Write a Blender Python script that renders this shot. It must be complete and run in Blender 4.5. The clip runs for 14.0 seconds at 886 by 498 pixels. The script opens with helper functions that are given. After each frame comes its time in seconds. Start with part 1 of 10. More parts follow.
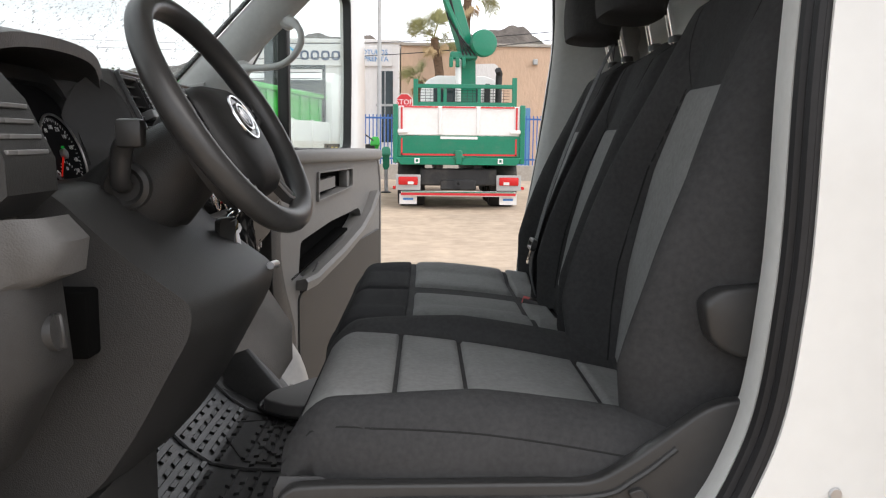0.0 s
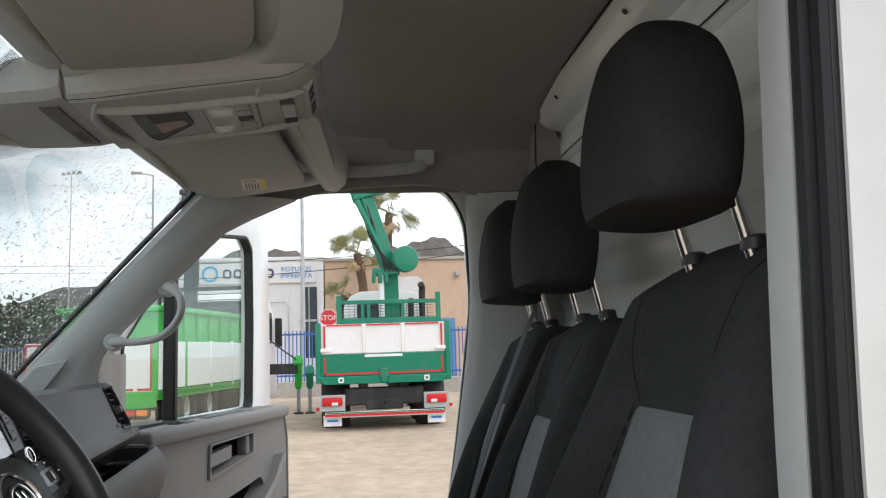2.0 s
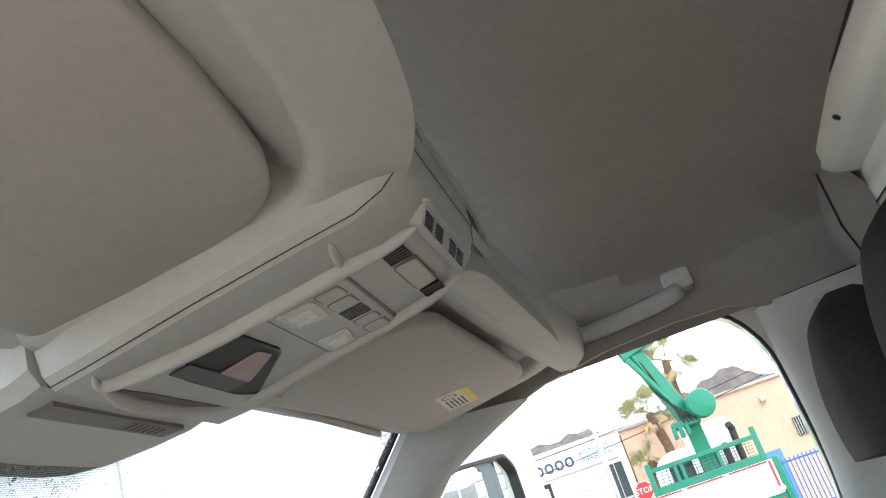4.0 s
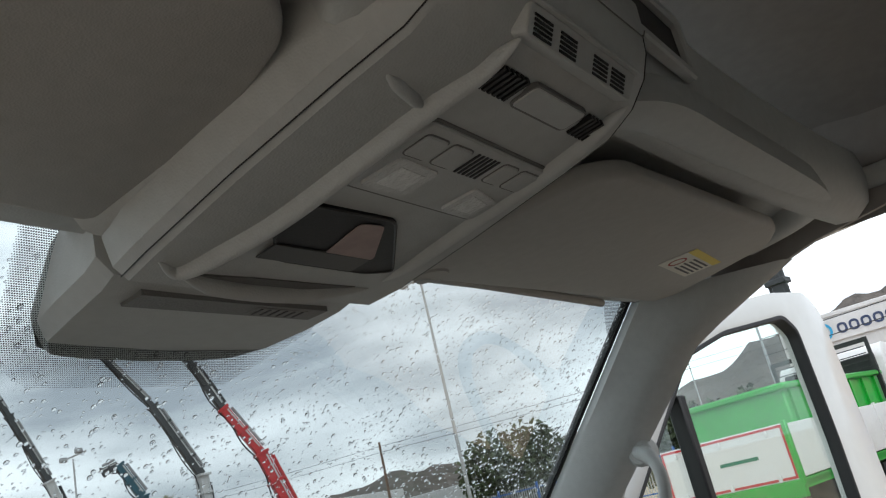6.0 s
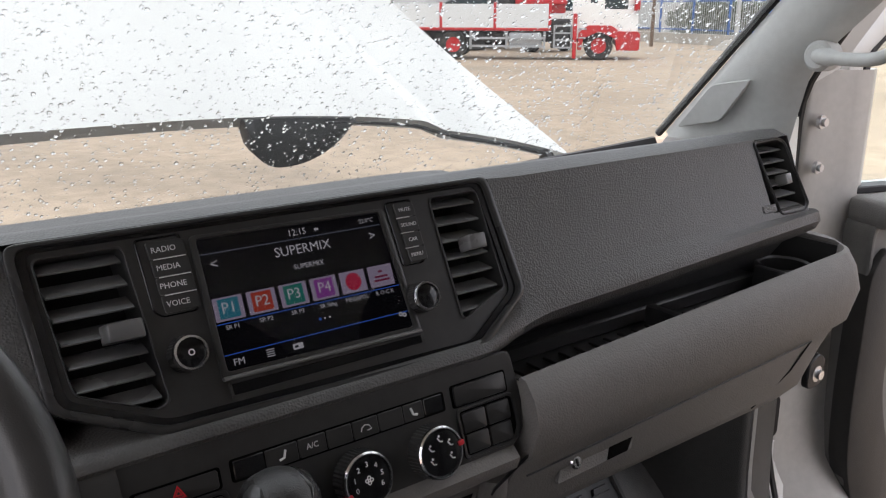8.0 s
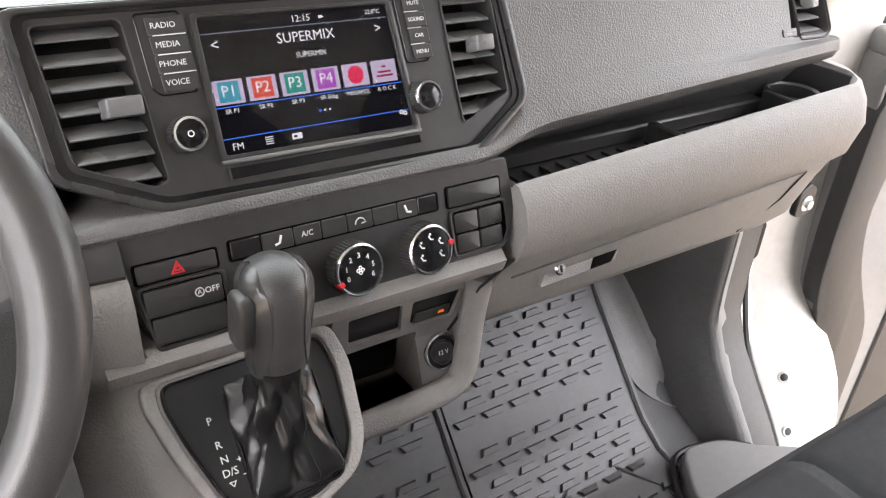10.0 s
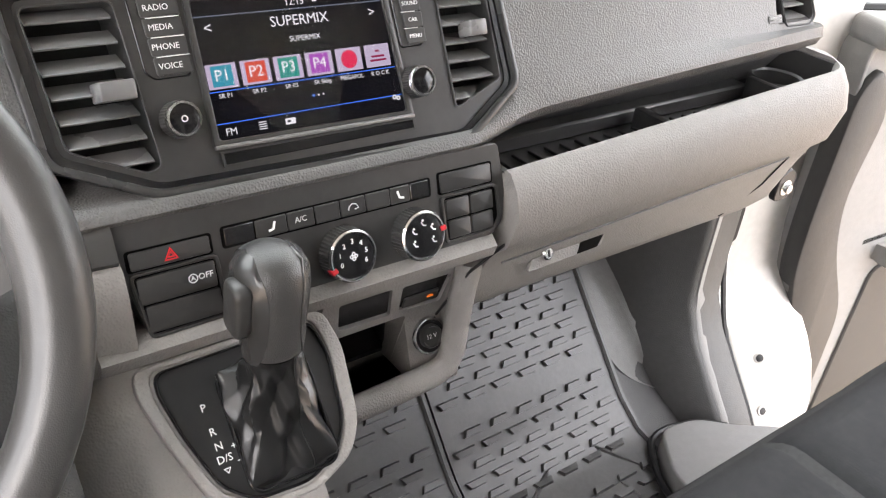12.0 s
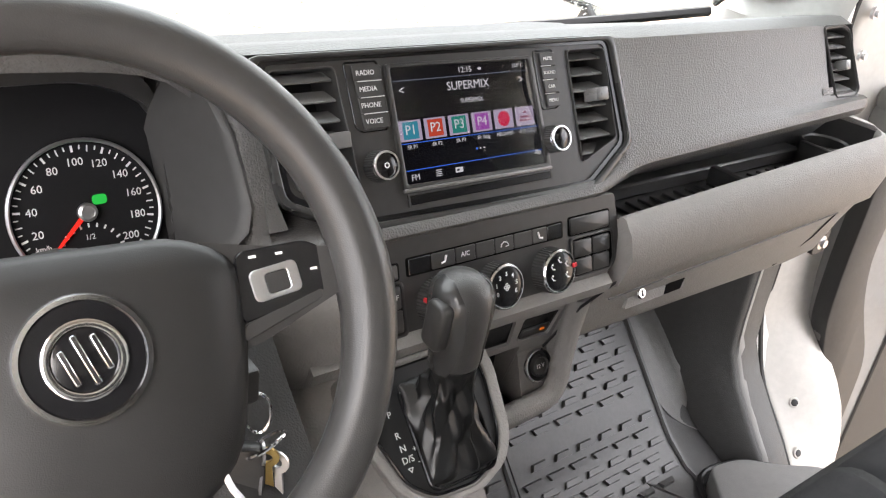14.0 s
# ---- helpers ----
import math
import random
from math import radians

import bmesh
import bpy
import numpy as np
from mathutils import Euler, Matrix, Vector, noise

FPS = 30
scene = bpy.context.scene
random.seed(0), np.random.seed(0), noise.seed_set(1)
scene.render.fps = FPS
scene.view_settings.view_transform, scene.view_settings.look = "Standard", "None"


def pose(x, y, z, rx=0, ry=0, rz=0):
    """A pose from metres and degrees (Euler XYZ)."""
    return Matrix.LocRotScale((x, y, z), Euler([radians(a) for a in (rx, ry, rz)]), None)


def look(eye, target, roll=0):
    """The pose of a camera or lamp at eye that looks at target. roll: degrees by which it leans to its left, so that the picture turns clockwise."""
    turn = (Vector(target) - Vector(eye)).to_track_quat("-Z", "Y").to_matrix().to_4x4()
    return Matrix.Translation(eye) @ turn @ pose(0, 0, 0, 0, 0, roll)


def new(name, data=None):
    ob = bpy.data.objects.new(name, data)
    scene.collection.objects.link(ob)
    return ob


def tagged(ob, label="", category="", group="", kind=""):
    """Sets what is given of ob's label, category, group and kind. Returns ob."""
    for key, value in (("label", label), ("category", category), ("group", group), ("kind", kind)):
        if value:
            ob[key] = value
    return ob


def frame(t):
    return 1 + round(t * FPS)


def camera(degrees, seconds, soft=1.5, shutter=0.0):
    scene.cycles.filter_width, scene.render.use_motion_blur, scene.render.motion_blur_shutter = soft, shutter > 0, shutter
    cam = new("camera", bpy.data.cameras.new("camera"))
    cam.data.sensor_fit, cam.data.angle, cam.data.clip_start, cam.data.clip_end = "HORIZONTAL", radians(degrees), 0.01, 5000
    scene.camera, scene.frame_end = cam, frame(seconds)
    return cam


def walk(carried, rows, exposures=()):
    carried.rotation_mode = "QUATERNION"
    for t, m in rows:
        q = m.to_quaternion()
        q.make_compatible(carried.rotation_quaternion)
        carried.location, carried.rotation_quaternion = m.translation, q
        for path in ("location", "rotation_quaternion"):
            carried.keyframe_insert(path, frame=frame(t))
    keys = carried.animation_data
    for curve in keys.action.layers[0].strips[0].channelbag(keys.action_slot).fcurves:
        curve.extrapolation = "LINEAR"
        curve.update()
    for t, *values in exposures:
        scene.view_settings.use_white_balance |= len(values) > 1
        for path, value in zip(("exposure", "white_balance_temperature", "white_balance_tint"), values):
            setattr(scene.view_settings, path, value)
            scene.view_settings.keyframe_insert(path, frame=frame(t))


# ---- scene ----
cam = camera(56.58, 14.0, 1.2)
PATH = [
    (0, (0.4150, -1.5067, 1.4285), (0.4604, 0.4762, 1.1712), 0.64),
    (0.5, (0.4308, -1.3867, 1.4653), (0.5501, 0.5974, 1.2437), 0.59),
    (1, (0.4213, -1.3175, 1.5094), (0.6081, 0.6708, 1.4000), 0.48),
    (1.5, (0.4488, -1.2920, 1.5512), (0.6638, 0.6958, 1.6021), -0.02),
    (2, (0.4757, -1.2164, 1.5860), (0.6994, 0.7562, 1.8282), -1.81),
    (2.5, (0.4316, -1.0312, 1.6264), (0.6026, 0.9147, 2.0554), -6.23),
    (3, (0.4311, -0.8886, 1.6608), (0.4487, 1.0228, 2.2493), -11.02),
    (3.2, (0.4452, -0.8246, 1.6675), (0.3916, 1.0701, 2.3057), -12.89),
    (5.3, (0.5880, -0.4834, 1.7331), (-0.1141, 1.2189, 2.5137), -18.43),
    (5.5, (0.5875, -0.4614, 1.7301), (-0.2001, 1.2166, 2.4811), -17.28),
    (6, (0.5682, -0.4180, 1.7327), (-0.4559, 1.1901, 2.3371), -13.69),
    (6.5, (0.5554, -0.3608, 1.7247), (-0.7321, 1.1288, 2.0766), -9.37),
    (7, (0.5626, -0.3019, 1.6886), (-0.9200, 1.0400, 1.7245), -5.31),
    (7.5, (0.5660, -0.3097, 1.6978), (-1.0003, 0.9023, 1.4189), -2.74),
    (8, (0.5550, -0.2885, 1.6922), (-0.9923, 0.8473, 1.1301), 0.17),
    (8.5, (0.5578, -0.2874, 1.6944), (-0.9369, 0.7942, 0.9224), 2.47),
    (9, (0.5578, -0.2900, 1.6965), (-0.8965, 0.7723, 0.8267), 3.88),
    (11.3, (0.5554, -0.2886, 1.6951), (-0.7527, 0.7489, 0.5939), 6.00),
    (11.5, (0.5527, -0.2887, 1.6979), (-0.7536, 0.7567, 0.6021), 6.24),
    (12, (0.5444, -0.3020, 1.7014), (-0.7710, 0.7798, 0.6528), 6.64),
    (12.5, (0.5457, -0.3050, 1.7050), (-0.7871, 0.7916, 0.6945), 6.72),
    (13, (0.5408, -0.3290, 1.7110), (-0.8114, 0.7687, 0.7277), 6.52),
    (13.5, (0.5305, -0.4010, 1.7171), (-0.8303, 0.7127, 0.7643), 6.93),
    (14, (0.5358, -0.4923, 1.7157), (-0.8175, 0.6625, 0.8020), 7.86),
]
EXPOSURES = [(0.0, 0.5, 6600, 13), (1.0, 0.3, 6500, 10), (2.0, 0.3, 6300, 10), (3.0, 1.2, 6100, 8), (5.5, 1.5, 6100, 8), (6.0, 0.05, 6150, 8), (6.5, -0.2, 6200, 8), (7.0, 0.0, 6500, 13), (7.5, 0.4, 6500, 16), (8.0, 1.0, 6580, 18), (8.5, 2.65, 6750, 17), (9.0, 3.05, 6750, 17), (11.5, 3.3, 6800, 15), (13.0, 3.1, 6800, 15), (14.0, 2.75, 6800, 15)]

walk(cam, [(t, look(eye, target, roll)) for t, eye, target, roll in PATH], EXPOSURES)

# ---- light ----
world = bpy.data.worlds.new("overcast")
scene.world = world
world.use_nodes = True
wt = world.node_tree
wt.nodes.clear()
w_out = wt.nodes.new("ShaderNodeOutputWorld")
w_bg = wt.nodes.new("ShaderNodeBackground")
w_sky = wt.nodes.new("ShaderNodeTexSky")
w_sky.sky_type = "NISHITA"
w_sky.sun_disc = False
w_sky.sun_elevation = radians(41)
w_sky.sun_rotation = radians(123)
w_co = wt.nodes.new("ShaderNodeTexCoord")
w_map = wt.nodes.new("ShaderNodeMapping")
w_map.inputs["Scale"].default_value = (1.0, 1.0, 4.2)
w_no = wt.nodes.new("ShaderNodeTexNoise")
w_no.inputs["Scale"].default_value = 2.1
w_no.inputs["Detail"].default_value = 7
w_no.inputs["Roughness"].default_value = 0.52
w_no.inputs["Distortion"].default_value = 0.25
w_ramp = wt.nodes.new("ShaderNodeValToRGB")
w_ramp.color_ramp.elements[0].position = 0.36
w_ramp.color_ramp.elements[0].color = (4.6, 5.0, 5.5, 1)
w_ramp.color_ramp.elements[1].position = 0.62
w_ramp.color_ramp.elements[1].color = (13.5, 13.9, 14.3, 1)
w_mix = wt.nodes.new("ShaderNodeMixRGB")
w_mix.inputs["Fac"].default_value = 0.92
wt.links.new(w_co.outputs["Generated"], w_map.inputs["Vector"])
wt.links.new(w_map.outputs["Vector"], w_no.inputs["Vector"])
wt.links.new(w_no.outputs["Fac"], w_ramp.inputs["Fac"])
wt.links.new(w_sky.outputs["Color"], w_mix.inputs["Color1"])
wt.links.new(w_ramp.outputs["Color"], w_mix.inputs["Color2"])
wt.links.new(w_mix.outputs["Color"], w_bg.inputs["Color"])
w_bg.inputs["Strength"].default_value = 0.13
wt.links.new(w_bg.outputs["Background"], w_out.inputs["Surface"])

sun = new("sun", bpy.data.lights.new("sun", "SUN"))
sun.data.energy = 1.5
sun.data.angle = radians(55)
sun.data.color = (1.0, 0.97, 0.93)
sun.matrix_world = look((14, -9, 19), (0, 0, 0))


# ---- materials ----
def nodes_of(name):
    m = bpy.data.materials.new(name)
    m.use_nodes = True
    t = m.node_tree
    t.nodes.clear()
    out = t.nodes.new("ShaderNodeOutputMaterial")
    return m, t, out


def surf(name, col, rough=0.6, metal=0.0, var=0.12, scale=6.0, bump=0.08, bscale=350.0, grain="noise", spec=0.4, dirt=None, dirt_amount=0.35,
         dirt_scale=3.0, coat=0.0, pieces=0.0, stretch=(1, 1, 1)):
    """Painted, plastic, cloth or mineral surface: tone at two scales, fine relief, optional dirt."""
    m, t, out = nodes_of(name)
    b = t.nodes.new("ShaderNodeBsdfPrincipled")
    t.links.new(b.outputs["BSDF"], out.inputs["Surface"])
    co = t.nodes.new("ShaderNodeTexCoord")
    mp = t.nodes.new("ShaderNodeMapping")
    mp.inputs["Scale"].default_value = stretch
    t.links.new(co.outputs["Object"], mp.inputs["Vector"])
    n1 = t.nodes.new("ShaderNodeTexNoise")
    n1.inputs["Scale"].default_value = scale
    n1.inputs["Detail"].default_value = 6
    n2 = t.nodes.new("ShaderNodeTexNoise")
    n2.inputs["Scale"].default_value = scale * 14
    n2.inputs["Detail"].default_value = 3
    for n in (n1, n2):
        t.links.new(mp.outputs["Vector"], n.inputs["Vector"])
    add = t.nodes.new("ShaderNodeMath")
    add.operation = "ADD"
    t.links.new(n1.outputs["Fac"], add.inputs[0])
    t.links.new(n2.outputs["Fac"], add.inputs[1])
    fac = add.outputs["Value"]
    if pieces:
        oi = t.nodes.new("ShaderNodeObjectInfo")
        pm = t.nodes.new("ShaderNodeMath")
        pm.operation = "MULTIPLY_ADD"
        pm.inputs[1].default_value = pieces
        t.links.new(oi.outputs["Random"], pm.inputs[0])
        t.links.new(fac, pm.inputs[2])
        fac = pm.outputs["Value"]
    r = t.nodes.new("ShaderNodeValToRGB")
    r.color_ramp.elements[0].position = 0.7 / 2
    r.color_ramp.elements[1].position = 1.3 / 2
    half = t.nodes.new("ShaderNodeMath")
    half.operation = "MULTIPLY"
    half.inputs[1].default_value = 0.5
    t.links.new(fac, half.inputs[0])
    t.links.new(half.outputs["Value"], r.inputs["Fac"])
    r.color_ramp.elements[0].color = (*[c * (1 - var) for c in col], 1)
    r.color_ramp.elements[1].color = (*[min(1, c * (1 + var)) for c in col], 1)
    colour = r.outputs["Color"]
    if dirt:
        n3 = t.nodes.new("ShaderNodeTexNoise")
        n3.inputs["Scale"].default_value = dirt_scale
        n3.inputs["Detail"].default_value = 8
        n3.inputs["Roughness"].default_value = 0.65
        t.links.new(mp.outputs["Vector"], n3.inputs["Vector"])
        r3 = t.nodes.new("ShaderNodeValToRGB")
        r3.color_ramp.elements[0].position = 0.52
        r3.color_ramp.elements[1].position = 0.72
        t.links.new(n3.outputs["Fac"], r3.inputs["Fac"])
        mul = t.nodes.new("ShaderNodeMath")
        mul.operation = "MULTIPLY"
        mul.inputs[1].default_value = dirt_amount
        t.links.new(r3.outputs["Color"], mul.inputs[0])
        mx = t.nodes.new("ShaderNodeMixRGB")
        mx.inputs["Color2"].default_value = (*dirt, 1)
        t.links.new(mul.outputs["Value"], mx.inputs["Fac"])
        t.links.new(colour, mx.inputs["Color1"])
        colour = mx.outputs["Color"]
    t.links.new(colour, b.inputs["Base Color"])
    rr = t.nodes.new("ShaderNodeMapRange")
    rr.inputs["To Min"].default_value = max(0.02, rough - 0.07)
    rr.inputs["To Max"].default_value = min(1, rough + 0.07)
    t.links.new(n1.outputs["Fac"], rr.inputs["Value"])
    t.links.new(rr.outputs["Result"], b.inputs["Roughness"])
    b.inputs["Metallic"].default_value = metal
    b.inputs["Specular IOR Level"].default_value = spec
    b.inputs["Coat Weight"].default_value = coat
    if bump:
        if grain == "leather":
            g = t.nodes.new("ShaderNodeTexVoronoi")
            g.feature = "SMOOTH_F1"
            g.inputs["Scale"].default_value = bscale
            src = g.outputs["Distance"]
        elif grain == "weave":
            g = t.nodes.new("ShaderNodeTexMagic")
            g.inputs["Scale"].default_value = bscale
            src = g.outputs["Fac"]
        else:
            g = t.nodes.new("ShaderNodeTexNoise")
            g.inputs["Scale"].default_value = bscale
            g.inputs["Detail"].default_value = 4
            src = g.outputs["Fac"]
        t.links.new(mp.outputs["Vector"], g.inputs["Vector"])
        bp = t.nodes.new("ShaderNodeBump")
        bp.inputs["Strength"].default_value = bump
        bp.inputs["Distance"].default_value = 1.0 / bscale
        t.links.new(src, bp.inputs["Height"])
        t.links.new(bp.outputs["Normal"], b.inputs["Normal"])
    return m


def glow(name, col, strength):
    m, t, out = nodes_of(name)
    e = t.nodes.new("ShaderNodeEmission")
    e.inputs["Color"].default_value = (*col, 1)
    e.inputs["Strength"].default_value = strength
    t.links.new(e.outputs["Emission"], out.inputs["Surface"])
    return m


def pane(name, tint=(0.93, 0.97, 0.96), gloss=0.06):
    m, t, out = nodes_of(name)
    tr = t.nodes.new("ShaderNodeBsdfTransparent")
    tr.inputs["Color"].default_value = (*tint, 1)
    gl = t.nodes.new("ShaderNodeBsdfGlossy")
    gl.inputs["Roughness"].default_value = 0.01
    fr = t.nodes.new("ShaderNodeFresnel")
    fr.inputs["IOR"].default_value = 1.45
    mul = t.nodes.new("ShaderNodeMath")
    mul.operation = "MULTIPLY"
    mul.inputs[1].default_value = gloss * 10
    t.links.new(fr.outputs["Fac"], mul.inputs[0])
    mx = t.nodes.new("ShaderNodeMixShader")
    t.links.new(mul.outputs["Value"], mx.inputs["Fac"])
    t.links.new(tr.outputs["BSDF"], mx.inputs[1])
    t.links.new(gl.outputs["BSDF"], mx.inputs[2])
    t.links.new(mx.outputs["Shader"], out.inputs["Surface"])
    return m


def water(name):
    m, t, out = nodes_of(name)
    g = t.nodes.new("ShaderNodeBsdfGlass")
    g.inputs["IOR"].default_value = 1.33
    g.inputs["Roughness"].default_value = 0.0
    t.links.new(g.outputs["BSDF"], out.inputs["Surface"])
    return m


PAD = surf("dash_pad", (0.088, 0.086, 0.0845), 0.46, var=0.08, bump=0.42, bscale=560, grain="leather", spec=0.45)
BLACK = surf("black_plastic", (0.036, 0.0355, 0.035), 0.38, var=0.12, bump=0.12, bscale=900, spec=0.4)
GLOSS = surf("gloss_black", (0.008, 0.008, 0.009), 0.16, var=0.1, bump=0)
DARK = surf("dark_grey_plastic", (0.028, 0.0277, 0.0273), 0.5, var=0.1, bump=0.3, bscale=700, grain="leather")
SLAT = surf("vent_slat_plastic", (0.15, 0.149, 0.148), 0.28, var=0.08, bump=0.06, bscale=900)
TAUPE = surf("taupe_plastic", (0.195, 0.185, 0.176), 0.6, var=0.06, bump=0.32, bscale=520, grain="leather", spec=0.3)
TRIM = surf("pale_grey_trim", (0.51, 0.523, 0.512), 0.62, var=0.05, bump=0.18, bscale=650, grain="leather", spec=0.3)
# Grey door plastic; the console grooves also take it as painted shade.
DOORGREY = surf("door_grey_and_groove_shade", (0.185, 0.181, 0.176), 0.58, var=0.06, bump=0.25, bscale=560, grain="leather", spec=0.3)
HEAD = surf("roof_felt", (0.31, 0.295, 0.28), 0.9, var=0.07, scale=4, bump=0.25, bscale=1100, spec=0.15)
VISOR = surf("visor_vinyl", (0.46, 0.45, 0.425), 0.7, var=0.05, bump=0.2, bscale=800, grain="leather", spec=0.25)
CLOTH = surf("black_cloth", (0.044, 0.0442, 0.045), 0.92, var=0.18, scale=10, bump=0.35, bscale=1500, grain="weave", spec=0.15)
CLOTHG = surf("grey_cloth", (0.22, 0.222, 0.22), 0.93, var=0.12, scale=9, bump=0.45, bscale=1200, grain="weave", spec=0.12)
STITCH = surf("dark_stitching", (0.008, 0.008, 0.008), 0.8, bump=0)
RUBBER = surf("rubber_mat", (0.048, 0.0476, 0.047), 0.36, var=0.18, scale=9, bump=0.15, bscale=500, spec=0.35, dirt=(0.16, 0.14, 0.12), dirt_amount=0.08, dirt_scale=9)
# Black rubber; pockets and openings also use it as painted shade.
SEALSHADE = surf("black_seal_and_shade", (0.011, 0.011, 0.012), 0.5, var=0.2, bump=0.1, bscale=400)
WHITE = surf("white_paint", (0.66, 0.665, 0.65), 0.22, var=0.03, scale=2, bump=0.0, coat=0.5)
BULK = surf("white_bulkhead_paint", (0.84, 0.845, 0.81), 0.22, var=0.03, scale=2, bump=0.03, bscale=60)
CHROME = surf("chrome", (0.78, 0.78, 0.79), 0.12, metal=1.0, var=0.04, bump=0)
SATIN = surf("satin_silver", (0.55, 0.55, 0.56), 0.32, metal=0.9, var=0.05, bump=0)
LEATHER = surf("black_leather", (0.009, 0.009, 0.0092), 0.30, var=0.15, bump=0.22, bscale=1500, grain="leather", spec=0.5)
RIMSKIN = surf("wheel_skin", (0.041, 0.0405, 0.040), 0.34, var=0.08, bump=0.13, bscale=1300, grain="leather", spec=0.4)
INK = surf("white_print", (0.72, 0.72, 0.72), 0.6, var=0.03, bump=0)
RED = surf("red_print", (0.6, 0.02, 0.03), 0.5, var=0.05, bump=0)
BELT = surf("belt_webbing", (0.075, 0.077, 0.08), 0.75, var=0.12, bump=0.5, bscale=900, grain="weave")
GLASS = pane("window_glass", (0.92, 0.965, 0.945), 0.022)
WSGLASS = pane("windscreen_glass", (0.70, 0.745, 0.73), 0.025)
DROP = water("rain_drop")
SCREEN = glow("screen_black", (0.006, 0.006, 0.008), 0.12)
LIT = glow("screen_white", (0.9, 0.92, 1.0), 0.09)
LITB = glow("screen_blue", (0.06, 0.2, 0.85), 0.11)
LENS = surf("lamp_lens", (0.62, 0.63, 0.62), 0.15, var=0.1, bump=0.3, bscale=300)
PAPER = surf("label_paper", (0.72, 0.7, 0.62), 0.7, var=0.05, bump=0)
YELLOW = surf("yellow_print", (0.75, 0.6, 0.12), 0.6, var=0.05, bump=0)


# ---- building helpers ----
ORIGIN = {}


def mesh_of(name, bm, angle=38):
    bmesh.ops.recalc_face_normals(bm, faces=bm.faces)
    me = bpy.data.meshes.new(name)
    bm.to_mesh(me)
    bm.free()
    me.shade_smooth()
    me.set_sharp_from_angle(angle=radians(angle))
    return me


def thing(name, label, category, loc=(0, 0, 0), group="", kind=""):
    ob = new(name)
    ob.empty_display_size = 0.05
    ob.location = loc
    ORIGIN[ob.name] = Vector(loc)
    return tagged(ob, label, category, group, kind)


def part(name, bm, material, parent, label="", angle=38):
    o = ORIGIN[parent.name]
    bmesh.ops.translate(bm, vec=-o, verts=bm.verts)
    ob = new(name, mesh_of(name, bm, angle))
    ob.data.materials.append(material)
    ob.parent = parent
    ORIGIN[ob.name] = o
    return tagged(ob, label)


def solo(name, bm, material, label, category, kind="", group="", angle=38, loc=(0, 0, 0)):
    o = Vector(loc)
    bmesh.ops.translate(bm, vec=-o, verts=bm.verts)
    ob = new(name, mesh_of(name, bm, angle))
    ob.data.materials.append(material)
    ob.location = o
    ORIGIN[ob.name] = o
    return tagged(ob, label, category, group, kind)


def frame_at(o, xa, ya):
    """Matrix with its origin at o, x along xa, y near ya, z their normal."""
    x = Vector(xa).normalized()
    z = x.cross(Vector(ya)).normalized()
    y = z.cross(x)
    m = Matrix((x, y, z)).transposed().to_4x4()
    m.translation = Vector(o)
    return m


def xf(bm, m):
    bmesh.ops.transform(bm, matrix=m, verts=bm.verts)
    return bm


def merge(*bms):
    a = bmesh.new()
    for b in bms:
        me = bpy.data.meshes.new("tmp")
        b.to_mesh(me)
        b.free()
        a.from_mesh(me)
        bpy.data.meshes.remove(me)
    return a


def bev(bm, w, seg=2, angle=25):
    if w > 0:
        es = [e for e in bm.edges if len(e.link_faces) == 2 and e.calc_face_angle(0) > radians(angle)]
        bmesh.ops.bevel(bm, geom=es, offset=w, segments=seg, affect="EDGES", profile=0.5, clamp_overlap=True)
    return bm


def box(x0, x1, y0, y1, z0, z1, b=0.0, seg=2):
    bm = bmesh.new()
    bmesh.ops.create_cube(bm, size=1)
    for v in bm.verts:
        v.co = Vector((x0 + (v.co.x + 0.5) * (x1 - x0), y0 + (v.co.y + 0.5) * (y1 - y0), z0 + (v.co.z + 0.5) * (z1 - z0)))
    return bev(bm, b, seg)


def plate(pts, d0, d1, m=None, b=0.0, seg=2):
    """A polygon in the local xy plane, from height d0 to d1 along local z."""
    bm = bmesh.new()
    lo = [bm.verts.new((p[0], p[1], d0)) for p in pts]
    hi = [bm.verts.new((p[0], p[1], d1)) for p in pts]
    bm.faces.new(lo[::-1])
    bm.faces.new(hi)
    for i in range(len(pts)):
        j = (i + 1) % len(pts)
        bm.faces.new((lo[i], lo[j], hi[j], hi[i]))
    bmesh.ops.recalc_face_normals(bm, faces=bm.faces)
    bev(bm, b, seg)
    return xf(bm, m) if m else bm


def rim(outer, inner, d0, d1, m=None, b=0.0, seg=1):
    """A flat frame between two outlines with as many points each."""
    bm = bmesh.new()
    n = len(outer)
    v = [[bm.verts.new((p[0], p[1], d)) for p in pts] for pts in (outer, inner) for d in (d0, d1)]
    ol, oh, il, ih = v
    for i in range(n):
        j = (i + 1) % n
        bm.faces.new((ol[i], ol[j], oh[j], oh[i]))
        bm.faces.new((il[j], il[i], ih[i], ih[j]))
        bm.faces.new((oh[i], oh[j], ih[j], ih[i]))
        bm.faces.new((ol[j], ol[i], il[i], il[j]))
    bmesh.ops.recalc_face_normals(bm, faces=bm.faces)
    bev(bm, b, seg)
    return xf(bm, m) if m else bm


def rounded(x0, x1, y0, y1, r, n=4):
    """Outline of a rectangle with round corners."""
    pts = []
    for cx, cy, a in ((x1 - r, y1 - r, 0), (x0 + r, y1 - r, 90), (x0 + r, y0 + r, 180), (x1 - r, y0 + r, 270)):
        for i in range(n + 1):
            t = radians(a + 90 * i / n)
            pts.append((cx + r * math.cos(t), cy + r * math.sin(t)))
    return pts


